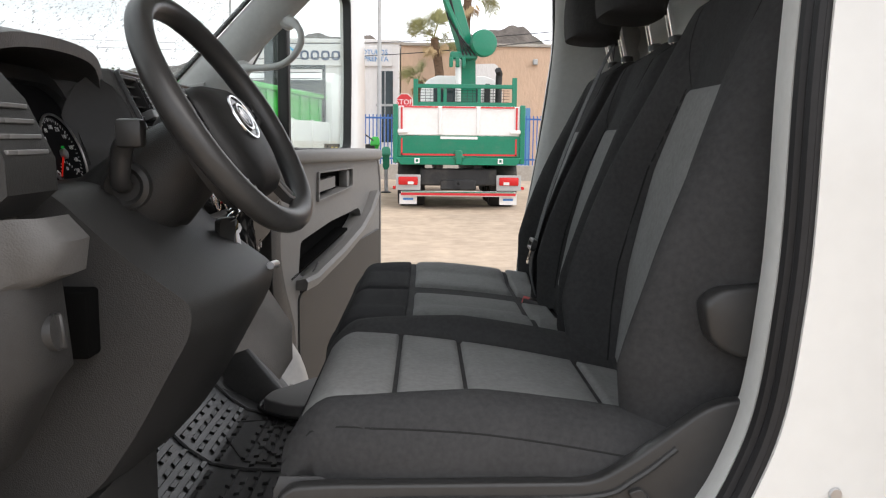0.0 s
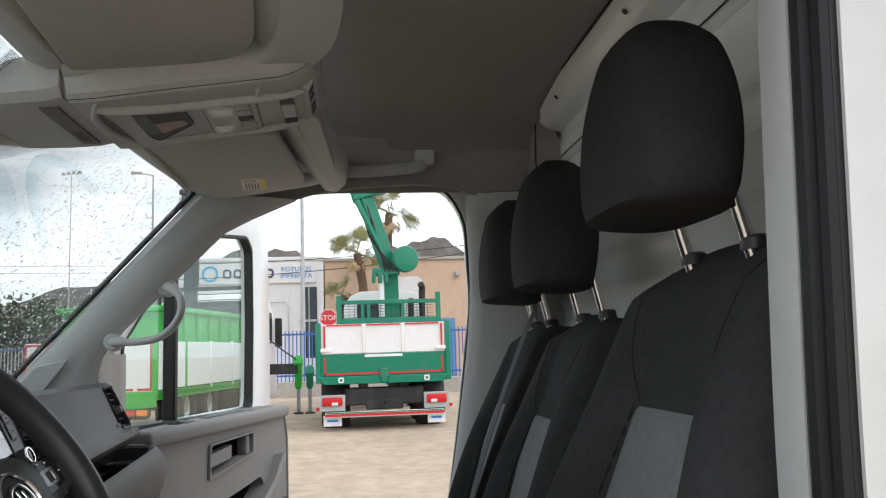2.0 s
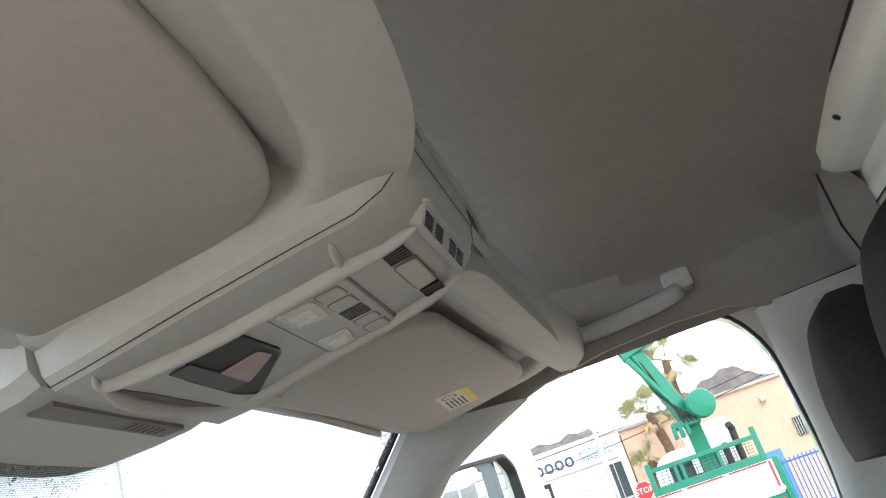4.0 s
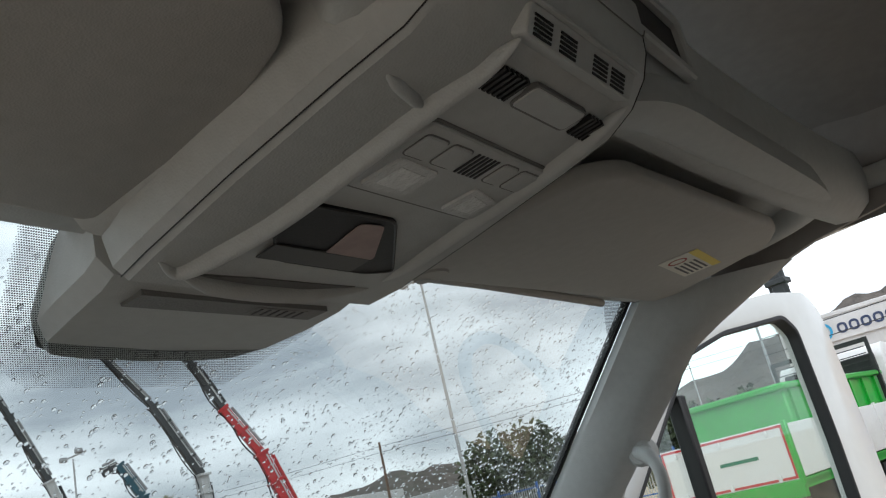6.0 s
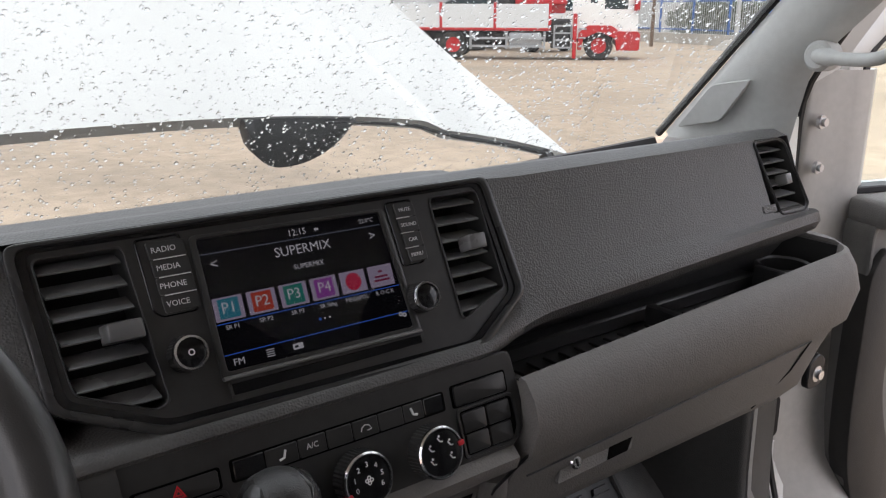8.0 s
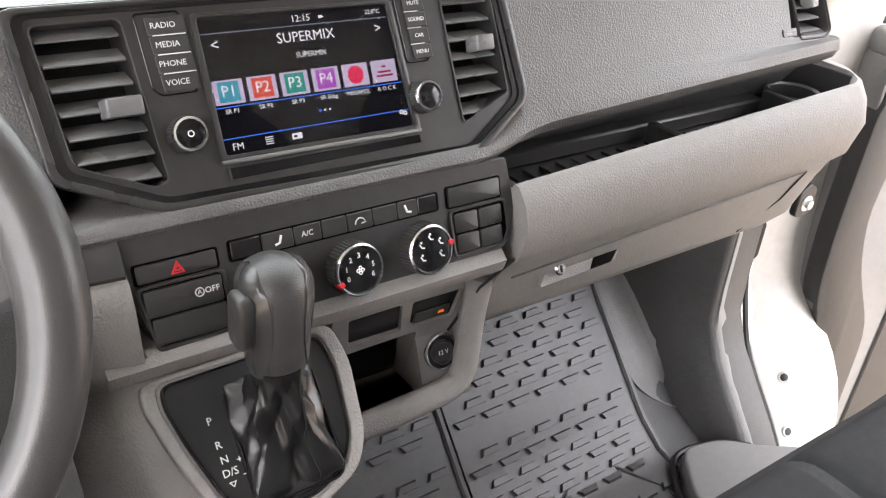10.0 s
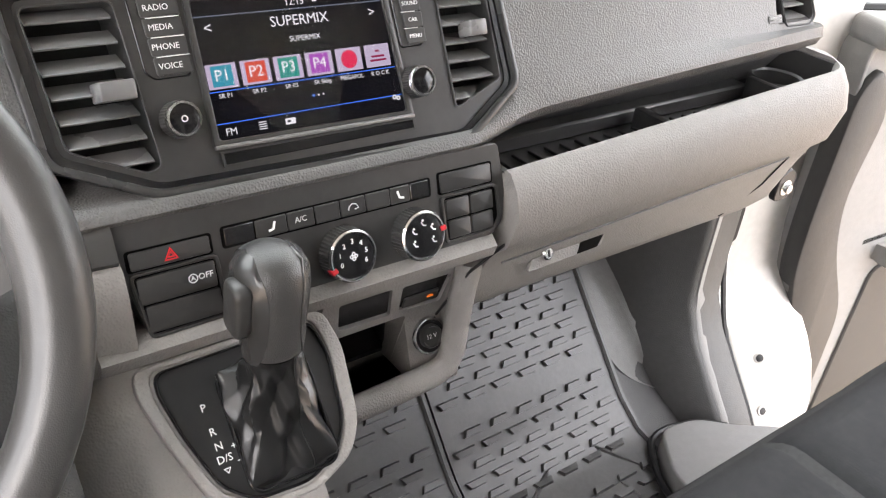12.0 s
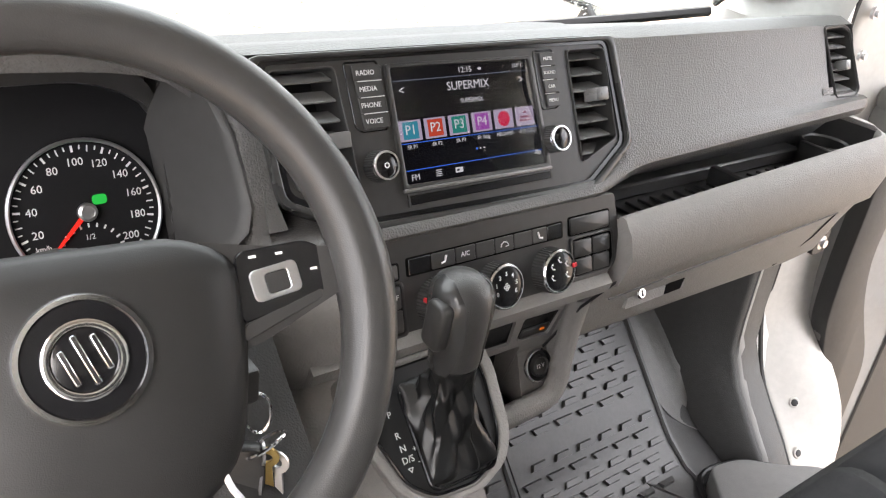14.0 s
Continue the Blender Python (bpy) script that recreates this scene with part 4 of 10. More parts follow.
for i, mt in enumerate((LITB, LIT, LIT)):
    part("page_dot", lathe([(0, 0.0002), (0.0013 - 0.0004 * (i > 0), 0.0002), (0.0013 - 0.0004 * (i > 0), 0), (0, 0)], on_face(0.008 + 0.0045 * i, 1.4435, 0.0007), 10), mt, disp)
for k in range(4):
    screen_bar(-0.044, -0.037, 1.4255 + k * 0.0016, 1.4262 + k * 0.0016, LIT, 0.0007, "menu_icon")
screen_bar(-0.021, -0.012, 1.4258, 1.4302, LIT, 0.0007, "radio_icon")
screen_bar(-0.0195, -0.0165, 1.4272, 1.4288, SCREEN, 0.001, "radio_icon")
for dy in (0.0, 0.0038):
    part("gear_icon", lathe([(0.0009, 0.0002), (0.0021, 0.0002), (0.0021, 0), (0.0009, 0)], on_face(0.0845 + dy, 1.4325 - dy * 0.3, 0.0007), 10), LIT, disp)
screen_bar(0.022, 0.026, 1.5105, 1.5125, LIT, 0.0007, "mute_icon")

# buttons beside the screen
for side, ya, yb, labs in ((-1, -0.118, -0.0885, ("RADIO", "MEDIA", "PHONE", "VOICE")), (1, 0.1035, 0.1245, ("MUTE", "SOUND", "CAR", "MENU"))):
    for i, s in enumerate(labs):
        zt, zb = 1.5215 - i * 0.0127, 1.5215 - (i + 1) * 0.0127
        sh = 0.0011 * i if side < 0 else 0.0010 * i
        bt = part("button", plate(soft(fpts([(ya + sh, zt - 0.0004), (yb + sh * 0.5, zt - 0.0004), (yb + 0.0006 + sh * 0.5, zb + 0.0006), (ya + 0.001 + sh, zb + 0.0006)]), 0.0015, 2), 0.0, 0.0022, FACE, 0.0006, 1), BLACK, dash, "black radio button")
        words(s, 0.0062 if side < 0 else 0.0048, on_face((ya + yb) / 2 + sh * 0.7 - 0.002 * (side < 0), (zt + zb) / 2, 0.0023), INK, bt)
        ln = (ya + 0.004 + sh, yb - 0.001 + sh) if side < 0 else (ya + sh, yb - 0.007 + sh)
        if i < 3:
            a, b = face_pt(ln[0], zb), face_pt(ln[1], zb)
            part("rule", plate([(a[0], a[1] - 0.0003), (b[0], b[1] - 0.0003), (b[0], b[1] + 0.0003), (a[0], a[1] + 0.0003)], 0.0015, 0.0026, FACE), INK, bt)
for pts in ([(-0.1255, 1.5245), (-0.0905, 1.5245), (-0.0885, 1.4690), (-0.1165, 1.4690), (-0.1225, 1.4740)], [(0.0955, 1.5235), (0.1235, 1.5235), (0.1265, 1.4770), (0.1215, 1.4690), (0.0995, 1.4690)]):
    c0 = (sum(p[0] for p in pts) / 5, sum(p[1] for p in pts) / 5)
    o = soft(fpts(pts), 0.003)
    n_ = soft(fpts([((p[0] - c0[0]) * 0.93 + c0[0], (p[1] - c0[1]) * 0.96 + c0[1]) for p in pts]), 0.003)
    part("button_frame", rim(o, n_, -0.002, 0.0014, FACE, 0.0005, 1), GLOSS, dash, "gloss frame round the radio buttons")
part("card_slot", plate(fpts([(-0.0775, 1.4135), (0.0985, 1.4125), (0.0990, 1.4060), (-0.077, 1.4055)]), 0.0, 0.0016, FACE, 0.0006, 1), GLOSS, dash, "gloss black card slot cover")
part("slot_groove", rim(fpts([(-0.0795, 1.4145), (0.1005, 1.4135), (0.1010, 1.4045), (-0.079, 1.404)]), fpts([(-0.0775, 1.4135), (0.0985, 1.4125), (0.0990, 1.4060), (-0.077, 1.4055)]), 0.0003, 0.0022, FACE), DARK, dash)


def ribbed_knob(parent, name, m, r, h, ring, label, n=36):
    bm = bmesh.new()
    prof = [(r * 1.02, 0.0), (r, 0.002), (r * 0.985, h * 0.8)]
    rings = []
    for rr, hh in prof:
        rings.append([m @ Vector((rr * (1 + (0.02 if j % 2 else -0.02)) * math.cos(2 * math.pi * j / (2 * n)), rr * (1 + (0.02 if j % 2 else -0.02)) * math.sin(2 * math.pi * j / (2 * n)), hh)) for j in range(2 * n)])
    k = part(name, loft(rings), BLACK, parent, label)
    part("ring", lathe([(r * 0.985, h * 0.78), (r * 0.985, h * 0.93), (r * 0.93, h), (r * (1 - ring) * 0.97, h), (r * (1 - ring), h * 0.9), (r * 0.6, h * 0.78)], m, 40), CHROME, k, "chrome ring")
    part("cap", lathe([(0, h * 0.95), (r * (1 - ring) * 0.9, h * 0.94), (r * (1 - ring), h * 0.9), (r * (1 - ring), h * 0.7), (0, h * 0.7)], m, 32), GLOSS, k, "black cap")
    return k


for y in (-0.106, 0.107):
    z0 = 1.4415
    base = on_face(y, z0, 0.0)
    kn = ribbed_knob(dash, "radio_knob", base, 0.0138, 0.017, 0.17, "black ribbed knob with a chrome ring")
    if y < 0:
        part("power_icon", lathe([(0.0017, 0.0003), (0.0025, 0.0003), (0.0025, 0), (0.0017, 0)], on_face(y, z0, 0.0165), 16), INK, kn)

# passenger end vent and badge plate
PV = [(0.668, 1.5265), (0.718, 1.5285), (0.7335, 1.5225), (0.7475, 1.4445), (0.735, 1.4375), (0.684, 1.4385)]
pv_o = soft(fpts(PV), 0.006)
PVM = FACE @ Matrix.Translation((0, 0, -0.0075))
pv = vent("air_vent", pv_o, 0.676, 0.732, 1.441, 1.5245, 6, dash, "black louvred air vent", 0.010, PVM)
cpv = face_pt(0.708, 1.483)
part("vent_frame", rim([((p[0] - cpv[0]) * 1.09 + cpv[0], (p[1] - cpv[1]) * 1.05 + cpv[1]) for p in pv_o], pv_o, 0.0, 0.004, PVM, 0.0012, 1), DARK, pv, "dark vent frame")
tab(pv, 0.710, 1.478, 0.013, PVM)
ab = part("badge", plate(rounded(*[face_pt(0.648, 1.4445)[0], face_pt(0.676, 1.4445)[0]], face_pt(0.6, 1.4425)[1], face_pt(0.6, 1.4515)[1], 0.001, 2), 0.0, 0.0030, PVM, 0.0006, 1), PAD, dash, "small embossed badge plate")
words("AIRBAG", 0.0068, on_face(0.662, 1.447, -0.0043), surf("grey_print", (0.30, 0.30, 0.30), 0.5, bump=0), ab)

# ---- heater panel below the lip ----
LP = frame_at((0.022, 0, 1.355), (0, 1, 0), (-0.31, 0, 0.95))


def lp_pt(y, z):
    return (y, (z - 1.355) / 0.95)


def lpts(pts):
    return [lp_pt(*p) for p in pts]


def on_lp(y, z, h=0.0005):
    a = lp_pt(y, z)
    return LP @ Matrix.Translation((a[0], a[1], h))


panel = part("heater_panel", plate(soft(lpts([(-0.176, 1.385), (0.187, 1.383), (0.192, 1.338), (0.186, 1.308), (0.170, 1.298), (-0.09, 1.298), (-0.158, 1.296), (-0.172, 1.345)]), 0.006), -0.03, 0.0, LP, 0.0015, 1), BLACK, dash, "black heater control panel")
for y0, y1, z0, z1 in ((-0.165, -0.104, 1.3495, 1.3625), (0.115, 0.174, 1.3495, 1.3665)):
    part("switch_blank", plate(rounded(y0, y1, lp_pt(0, z0)[1], lp_pt(0, z1)[1], 0.002), 0.0, 0.0024, LP, 0.0010, 2), SWITCH, panel)
# Black sheets under the switches paint the shade in their gaps.
for blk in ([(-0.1645, 1.3445), (-0.1015, 1.3445), (-0.0995, 1.3010), (-0.158, 1.3005)], [(0.1175, 1.3440), (0.1785, 1.3440), (0.1795, 1.316), (0.1735, 1.3065), (0.1185, 1.3055)], [(0.1125, 1.3680), (0.1765, 1.3680), (0.1765, 1.3480), (0.1125, 1.3480)], [(-0.1675, 1.3640), (-0.1015, 1.3640), (-0.1015, 1.3480), (-0.1675, 1.3480)], [(-0.094, 1.3660), (0.105, 1.3660), (0.105, 1.3490), (-0.094, 1.3490)]):
    part("switch_gap", plate(soft(lpts(blk), 0.003), -0.002, 0.0004, LP), RECESS_SHADE, panel, "gap round the switches, shade painted near-black")
tri_o, tri_i = [(-0.0055, -0.0045), (0.0055, -0.0045), (0, 0.0055)], [(-0.0038, -0.0036), (0.0038, -0.0036), (0, 0.0036)]
part("hazard_sign", rim(tri_o, tri_i, 0, 0.0004, on_lp(-0.1345, 1.356, 0.0026)), RED, panel, "red warning triangle")
part("hazard_sign", rim([(p[0] * 0.5, p[1] * 0.5 - 0.0003) for p in tri_o], [(p[0] * 0.3, p[1] * 0.3 - 0.0003) for p in tri_o], 0, 0.0004, on_lp(-0.1345, 1.356, 0.0026)), RED, panel)
part("switch_block_frame", rim(soft(lpts([(-0.168, 1.3475), (-0.099, 1.3475), (-0.097, 1.298), (-0.160, 1.297)]), 0.005), soft(lpts([(-0.165, 1.345), (-0.102, 1.345), (-0.100, 1.3005), (-0.158, 1.3)]), 0.004), -0.002, 0.0022, LP, 0.0009, 2), SWITCH, panel)
for y0, y1, z0, z1 in ((-0.163, -0.103, 1.3235, 1.3435), (-0.160, -0.102, 1.302, 1.322), (0.119, 0.1455, 1.325, 1.3425), (0.1475, 0.174, 1.325, 1.3425), (0.120, 0.1455, 1.307, 1.3235), (0.1475, 0.173, 1.307, 1.3235)):
    part("switch", plate(rounded(y0, y1, lp_pt(0, z0)[1], lp_pt(0, z1)[1], 0.002), -0.001, 0.0026, LP, 0.0011, 2), SWITCH, panel)
words("OFF", 0.0068, on_lp(-0.1115, 1.334, 0.0028), INK, panel)
part("stop_icon", lathe([(0.0030, 0.0003), (0.0037, 0.0003), (0.0037, 0), (0.0030, 0)], on_lp(-0.1215, 1.334, 0.0028), 18), INK, panel)
words("A", 0.0052, on_lp(-0.1215, 1.334, 0.0028), INK, panel)
part("right_frame", rim(soft(lpts([(0.114, 1.347), (0.181, 1.347), (0.183, 1.315), (0.176, 1.3035), (0.116, 1.3025)]), 0.005), soft(lpts([(0.117, 1.3445), (0.178, 1.3445), (0.180, 1.316), (0.1735, 1.306), (0.119, 1.305)]), 0.004), -0.002, 0.0022, LP, 0.0009, 2), SWITCH, panel)
strip_ys = [-0.092, -0.066, -0.038, -0.013, 0.011, 0.036, 0.061, 0.082, 0.103]
for i, (a, b) in enumerate(zip(strip_ys, strip_ys[1:])):
    part("switch", plate(rounded(a + 0.0005, b - 0.0005, lp_pt(0, 1.3505)[1], lp_pt(0, 1.3645)[1], 0.0012), 0.0, 0.0016, LP, 0.0006, 1), GLOSS if i in (0, 7) else SWITCH, panel)
words("A/C", 0.0066, on_lp(-0.026, 1.3575, 0.0018), INK, panel)
for y, flip in ((-0.052, 1), (0.0715, -1)):
    a = on_lp(y, 1.3572, 0.0018)
    part("seat_icon", tube([a @ Vector((flip * 0.003, 0.004, 0)), a @ Vector((flip * 0.001, -0.002, 0)), a @ Vector((-flip * 0.003, -0.003, 0))], 0.0011, 6), INK, panel)
a = on_lp(0.0235, 1.357, 0.0018)
part("air_icon", tube([a @ Vector(p) for p in ((-0.005, -0.002, 0), (-0.004, 0.001, 0), (-0.001, 0.003, 0), (0.003, 0.002, 0), (0.005, -0.0015, 0), (0.001, -0.002, 0))], 0.0005, 5), INK, panel)
for j, y in enumerate((-0.062, 0.0095, 0.082)):
    dk = ribbed_knob(panel, "dial", on_lp(y, 1.3215, 0.0), 0.0232, 0.0185, 0.08, "round heater dial with a chrome ring", 44)
    base = on_lp(y, 1.3215, 0.0179)
    if j == 1:
        for k in range(7):
            t = radians(205 - 38.5 * k)
            words(str(k), 0.0062, base @ Matrix.Translation((0.0130 * math.cos(t), 0.0130 * math.sin(t), 0.0)), INK, dk, "number")
        for k in range(4):
            part("fan_icon", lathe([(0.0009, 0.0003), (0.0018, 0.0003), (0.0018, 0), (0.0009, 0)], base @ Matrix.Translation((0.0022 * math.cos(k * 1.571), 0.0022 * math.sin(k * 1.571), 0)), 8), INK, dk)
    else:
        for k in range(5):
            t = radians(90 + 60 * (k - 2))
            q = base @ Matrix.Translation((0.0115 * math.cos(t), 0.0115 * math.sin(t), 0.0))
            part("air_icon", tube([q @ Vector((-0.0022, 0.002, 0)), q @ Vector((0, -0.0015, 0)), q @ Vector((0.0025, -0.002, 0))], 0.0007, 5), INK, dk)
            part("air_icon", lathe([(0, 0.0003), (0.0011, 0.0003), (0.0011, 0), (0, 0)], q @ Matrix.Translation((-0.0005, 0.0032, 0)), 8), INK, dk)
    t = radians((160, 205, 8)[j])
    part("pointer", xf(box(0.0185, 0.0240, -0.0022, 0.0022, 0.010, 0.0192, 0.0006, 1), on_lp(y, 1.3215, 0.0) @ Matrix.Rotation(t, 4, "Z")), RED, dk, "red pointer")

# ---- lower taupe body ----


# shelf tray: hollow upper half, with a floor, then the front
def tray_front(y):
    up = 0.028 * max(0.0, min(1.0, (y - 0.19) / 0.58))
    return [(0.020, 1.322), (0.022, 1.354 + up), (0.027, 1.359 + up), (0.034, 1.358 + up), (0.047, 1.343 + up * 0.9), (0.056, 1.318 + up * 0.7), (0.045, 1.280 + up * 0.5), (0.027, 1.264 + up * 0.4), (0.014, 1.24 + up * 0.2), (-0.010, 1.178), (-0.045, 1.138), (-0.16, 1.095), (-0.30, 1.085), (-0.30, 1.10), (-0.10, 1.16), (0.0, 1.27)]


ty = [0.190, 0.22, 0.30, 0.40, 0.50, 0.60, 0.70, 0.745, 0.755, 0.765, 0.774, 0.782, 0.789, 0.795, 0.80]
rings = []
for y in ty:
    k = max(0.0, (y - 0.745) / 0.055)
    pull = 0.05 * k ** 2.4
    rings.append([(min(x, 0.056) - pull * (1 if x > -0.02 else 0.2), y, z) for x, z in tray_front(y)])
glove = part("lower_panel", loft(rings), TAUPE, dash, "taupe grained glovebox panel", angle=45)
part("tray_end", loft([[(-0.10, y, 1.30), (x1, y, 1.30), (x1, y, 1.386), (x1 - 0.01, y, 1.390), (-0.10, y, 1.392)] for y, x1 in ((0.782, 0.010), (0.790, 0.004), (0.797, -0.01))]), TAUPE, dash, angle=50)
tray = part("shelf_tray", merge(box(-0.10, 0.022, 0.195, 0.784, 1.318, 1.326), box(0.016, 0.0235, 0.195, 0.784, 1.322, 1.352), box(-0.100, -0.092, 0.195, 0.784, 1.322, 1.375), box(-0.10, 0.022, 0.190, 0.197, 1.32, 1.356), box(-0.10, 0.006, 0.778, 0.785, 1.32, 1.384)), BLACK, dash, "black open shelf tray")
part("shelf_step", plate([(-0.092, 0.20), (-0.055, 0.20), (-0.055, 0.69), (-0.092, 0.69)], 1.326, 1.346, None, 0.003, 1), BLACK, tray)
for i in range(20):
    y = 0.215 + i * 0.0235
    part("rib", box(-0.045, 0.014, y, y + 0.0035, 1.326, 1.3305, 0.001, 1), BLACK, tray)
part("divider", box(-0.05, 0.016, 0.455, 0.470, 1.326, 1.352, 0.004, 2), BLACK, tray)
part("divider", box(-0.05, 0.016, 0.672, 0.684, 1.326, 1.362, 0.004, 2), BLACK, tray)
part("cup_ring", lathe([(0.032, 0.0), (0.038, 0.0), (0.039, 0.028), (0.035, 0.031), (0.032, 0.028)], Matrix.Translation((-0.038, 0.728, 1.327)), 28), BLACK, tray, "round cup holder")
part("rim_line", tube([(0.0235, y, 1.3545 + 0.028 * max(0.0, min(1.0, (y - 0.19) / 0.58))) for y in (0.19, 0.3, 0.45, 0.6, 0.77)], 0.0018, 6), SEALSHADE, tray, "thin dark rim line")
# glovebox lock, catch and joints
gm = frame_at((0.004, 0.30, 1.222), (0, 1, 0.03), (-0.36, 0, 0.93))
part("lock_recess", plate(soft([(-0.040, -0.013), (0.075, -0.013), (0.100, 0.020), (-0.018, 0.020)], 0.004), -0.002, 0.0035, gm, 0.001, 1), TAUPE, glove)
part("lock", lathe([(0, 0.008), (0.006, 0.008), (0.008, 0.006), (0.008, 0), (0, 0)], gm @ Matrix.Translation((-0.012, 0.003, 0.003)), 18), CHROME, glove, "round key lock")
part("key_slot", xf(box(-0.001, 0.001, -0.004, 0.004, -0.0005, 0.0005), gm @ Matrix.Translation((-0.012, 0.003, 0.0115))), SEALSHADE, glove)
# Flat plate on the panel, coloured as a shaded finger hollow.
part("catch", plate([(0.036, -0.012), (0.068, -0.012), (0.099, 0.019), (0.054, 0.019)], 0.003, 0.0045, gm), RECESS_SHADE, glove, "finger recess with its shade painted black")
part("joint", tube([(0.030, 0.20, 1.252), (0.0305, 0.45, 1.262), (0.030, 0.70, 1.272)], 0.0012, 5), SEALSHADE, glove)
part("joint", tube([(0.0245, 0.71, 1.268), (0.006, 0.70, 1.22), (-0.02, 0.66, 1.165)], 0.0014, 5), SEALSHADE, glove)
part("joint", tube([(0.042, 0.192, 1.285), (0.015, 0.172, 1.24), (-0.022, 0.165, 1.165)], 0.0018, 5), SEALSHADE, glove)

# taupe surround under the heater panel and the centre stack
sur = part("centre_surround", loft([[(-0.05, y, 1.30), (0.040, y, 1.300), (0.050, y, 1.292), (0.046, y, 1.279), (0.026, y, 1.262), (0.004, y, 1.254), (-0.05, y, 1.254)] for y in (-0.20, -0.1, 0.0, 0.1, 0.172)]), TAUPE, dash, "taupe panel below the heater controls", angle=45)
part("left_surround", loft([[(-0.05, y, 1.364), (x, y, 1.362), (x + 0.014, y, 1.356), (x + 0.022, y, 1.34), (x + 0.03, y, 1.30), (x + 0.012, y, 1.24), (-0.05, y, 1.20)] for y, x in ((-0.172, 0.018), (-0.20, 0.014), (-0.24, 0.0), (-0.26, -0.02))]), TAUPE, dash, angle=45)
part("left_cap", loft([[(-0.05, y, 1.392), (x - 0.004, y, 1.388), (x + 0.008, y, 1.380), (x + 0.016, y, 1.362), (x + 0.012, y, 1.354), (-0.05, y, 1.352)] for y, x in ((-0.173, 0.012), (-0.205, 0.009), (-0.232, 0.0), (-0.255, -0.02))]), BLACK, dash, angle=45)

stack = thing("centre_stack", "taupe centre console with storage bay, socket and gear panel", "centre console", (0.0, 0.02, 0.7))
SM = frame_at((-0.0232, 0, 1.17), (0, 1, 0), (0.29, 0, 0.957))


def sm_pt(y, z):
    return (y, (z - 1.17) / 0.957)


def spts(pts):
    return [sm_pt(*p) for p in pts]


st_o = soft(spts([(0.012, 1.262), (0.182, 1.262), (0.182, 1.215), (0.186, 1.10), (0.178, 1.085), (0.128, 1.080), (0.040, 1.080), (0.012, 1.085)]), 0.010)
h1 = soft(spts([(0.030, 1.233), (0.091, 1.233), (0.099, 1.190), (0.037, 1.192)]), 0.004)
h2 = soft(spts([(0.104, 1.231), (0.166, 1.229), (0.164, 1.186), (0.109, 1.192)]), 0.004)
h3 = soft(spts([(0.030, 1.179), (0.122, 1.180), (0.124, 1.090), (0.034, 1.090)]), 0.006)
part("fascia", hole_plate(st_o, [h1, h2, h3], -0.02, 0.0, SM), TAUPE, stack)
lip_path = smooth_path([(0.004, 0.181, 1.246), (0.001, 0.178, 1.20), (0.003, 0.174, 1.155), (0.007, 0.169, 1.130), (0.010, 0.152, 1.114), (0.011, 0.10, 1.109), (0.011, 0.05, 1.107), (0.011, 0.012, 1.106)], 5)
part("tub_rim", tube(lip_path, 0.0125, 12, flat=1.25), TAUPE, stack, "rounded taupe rim of the tub", angle=70)
part("tub_floor", plate([(-0.06, 0.02), (0.002, 0.02), (0.002, 0.125), (-0.06, 0.128)], 1.080, 1.098, None, 0.003, 1), SEALSHADE, stack, "dark bay floor")
part("socket_plate", loft([[(-0.028, y, 1.175), (-0.003, y, 1.112), (-0.003, y, 1.09), (-0.06, y, 1.09), (-0.06, y, 1.175)] for y in (0.124, 0.176)]), TAUPE, stack)
part("tub_side", plate([(-0.05, 1.09), (0.008, 1.09), (0.002, 1.25), (-0.02, 1.25)], -0.184, -0.172, frame_at((0, 0, 0), (1, 0, 0), (0, 0, 1)), 0.003, 1), TAUPE, stack)
for h in (h1, h2):
    c = Vector((sum(p[0] for p in h) / len(h), sum(p[1] for p in h) / len(h)))
    part("blank_panel", plate([((p[0] - c.x) * 0.97 + c.x, (p[1] - c.y) * 0.95 + c.y) for p in h], -0.012, -0.003, SM, 0.001, 1), GLOSS, stack, "black blanking panel")
part("switch", plate(rounded(0.114, 0.158, sm_pt(0, 1.192)[1], sm_pt(0, 1.207)[1], 0.002), -0.004, -0.001, SM, 0.0008, 1), BLACK, stack)
q = SM @ Matrix.Translation((0.148, sm_pt(0, 1.200)[1], -0.0008))
part("car_icon", tube([q @ Vector(p) for p in ((-0.004, -0.001, 0), (-0.003, 0.0015, 0), (0.002, 0.0015, 0), (0.004, -0.001, 0), (-0.004, -0.001, 0))], 0.0005, 5), glow("amber_icon", (0.9, 0.2, 0.02), 0.12), stack, "amber lit icon")
part("bay", merge(xf(box(0.026, 0.129, sm_pt(0, 1.10)[1], sm_pt(0, 1.185)[1], -0.16, -0.15), SM), xf(box(0.026, 0.129, sm_pt(0, 1.095)[1], sm_pt(0, 1.102)[1], -0.15, -0.018), SM), xf(box(0.026, 0.129, sm_pt(0, 1.181)[1], sm_pt(0, 1.186)[1], -0.15, -0.018), SM), xf(box(0.024, 0.029, sm_pt(0, 1.10)[1], sm_pt(0, 1.185)[1], -0.15, -0.018), SM), xf(box(0.127, 0.132, sm_pt(0, 1.10)[1], sm_pt(0, 1.185)[1], -0.15, -0.018), SM)), SEALSHADE, stack, "dark open storage bay")
so = frame_at((-0.014, 0.150, 1.147), (0, 1, 0), (-0.37, 0, 0.93)) @ Matrix.Translation((0, 0, 0.0006))
sk = part("socket", lathe([(0.0215, 0.0), (0.0215, 0.003), (0.0205, 0.0045), (0.0185, 0.0045), (0.0178, 0.001), (0.0178, 0.0)], so, 28), CHROME, stack, "chrome ringed power socket")
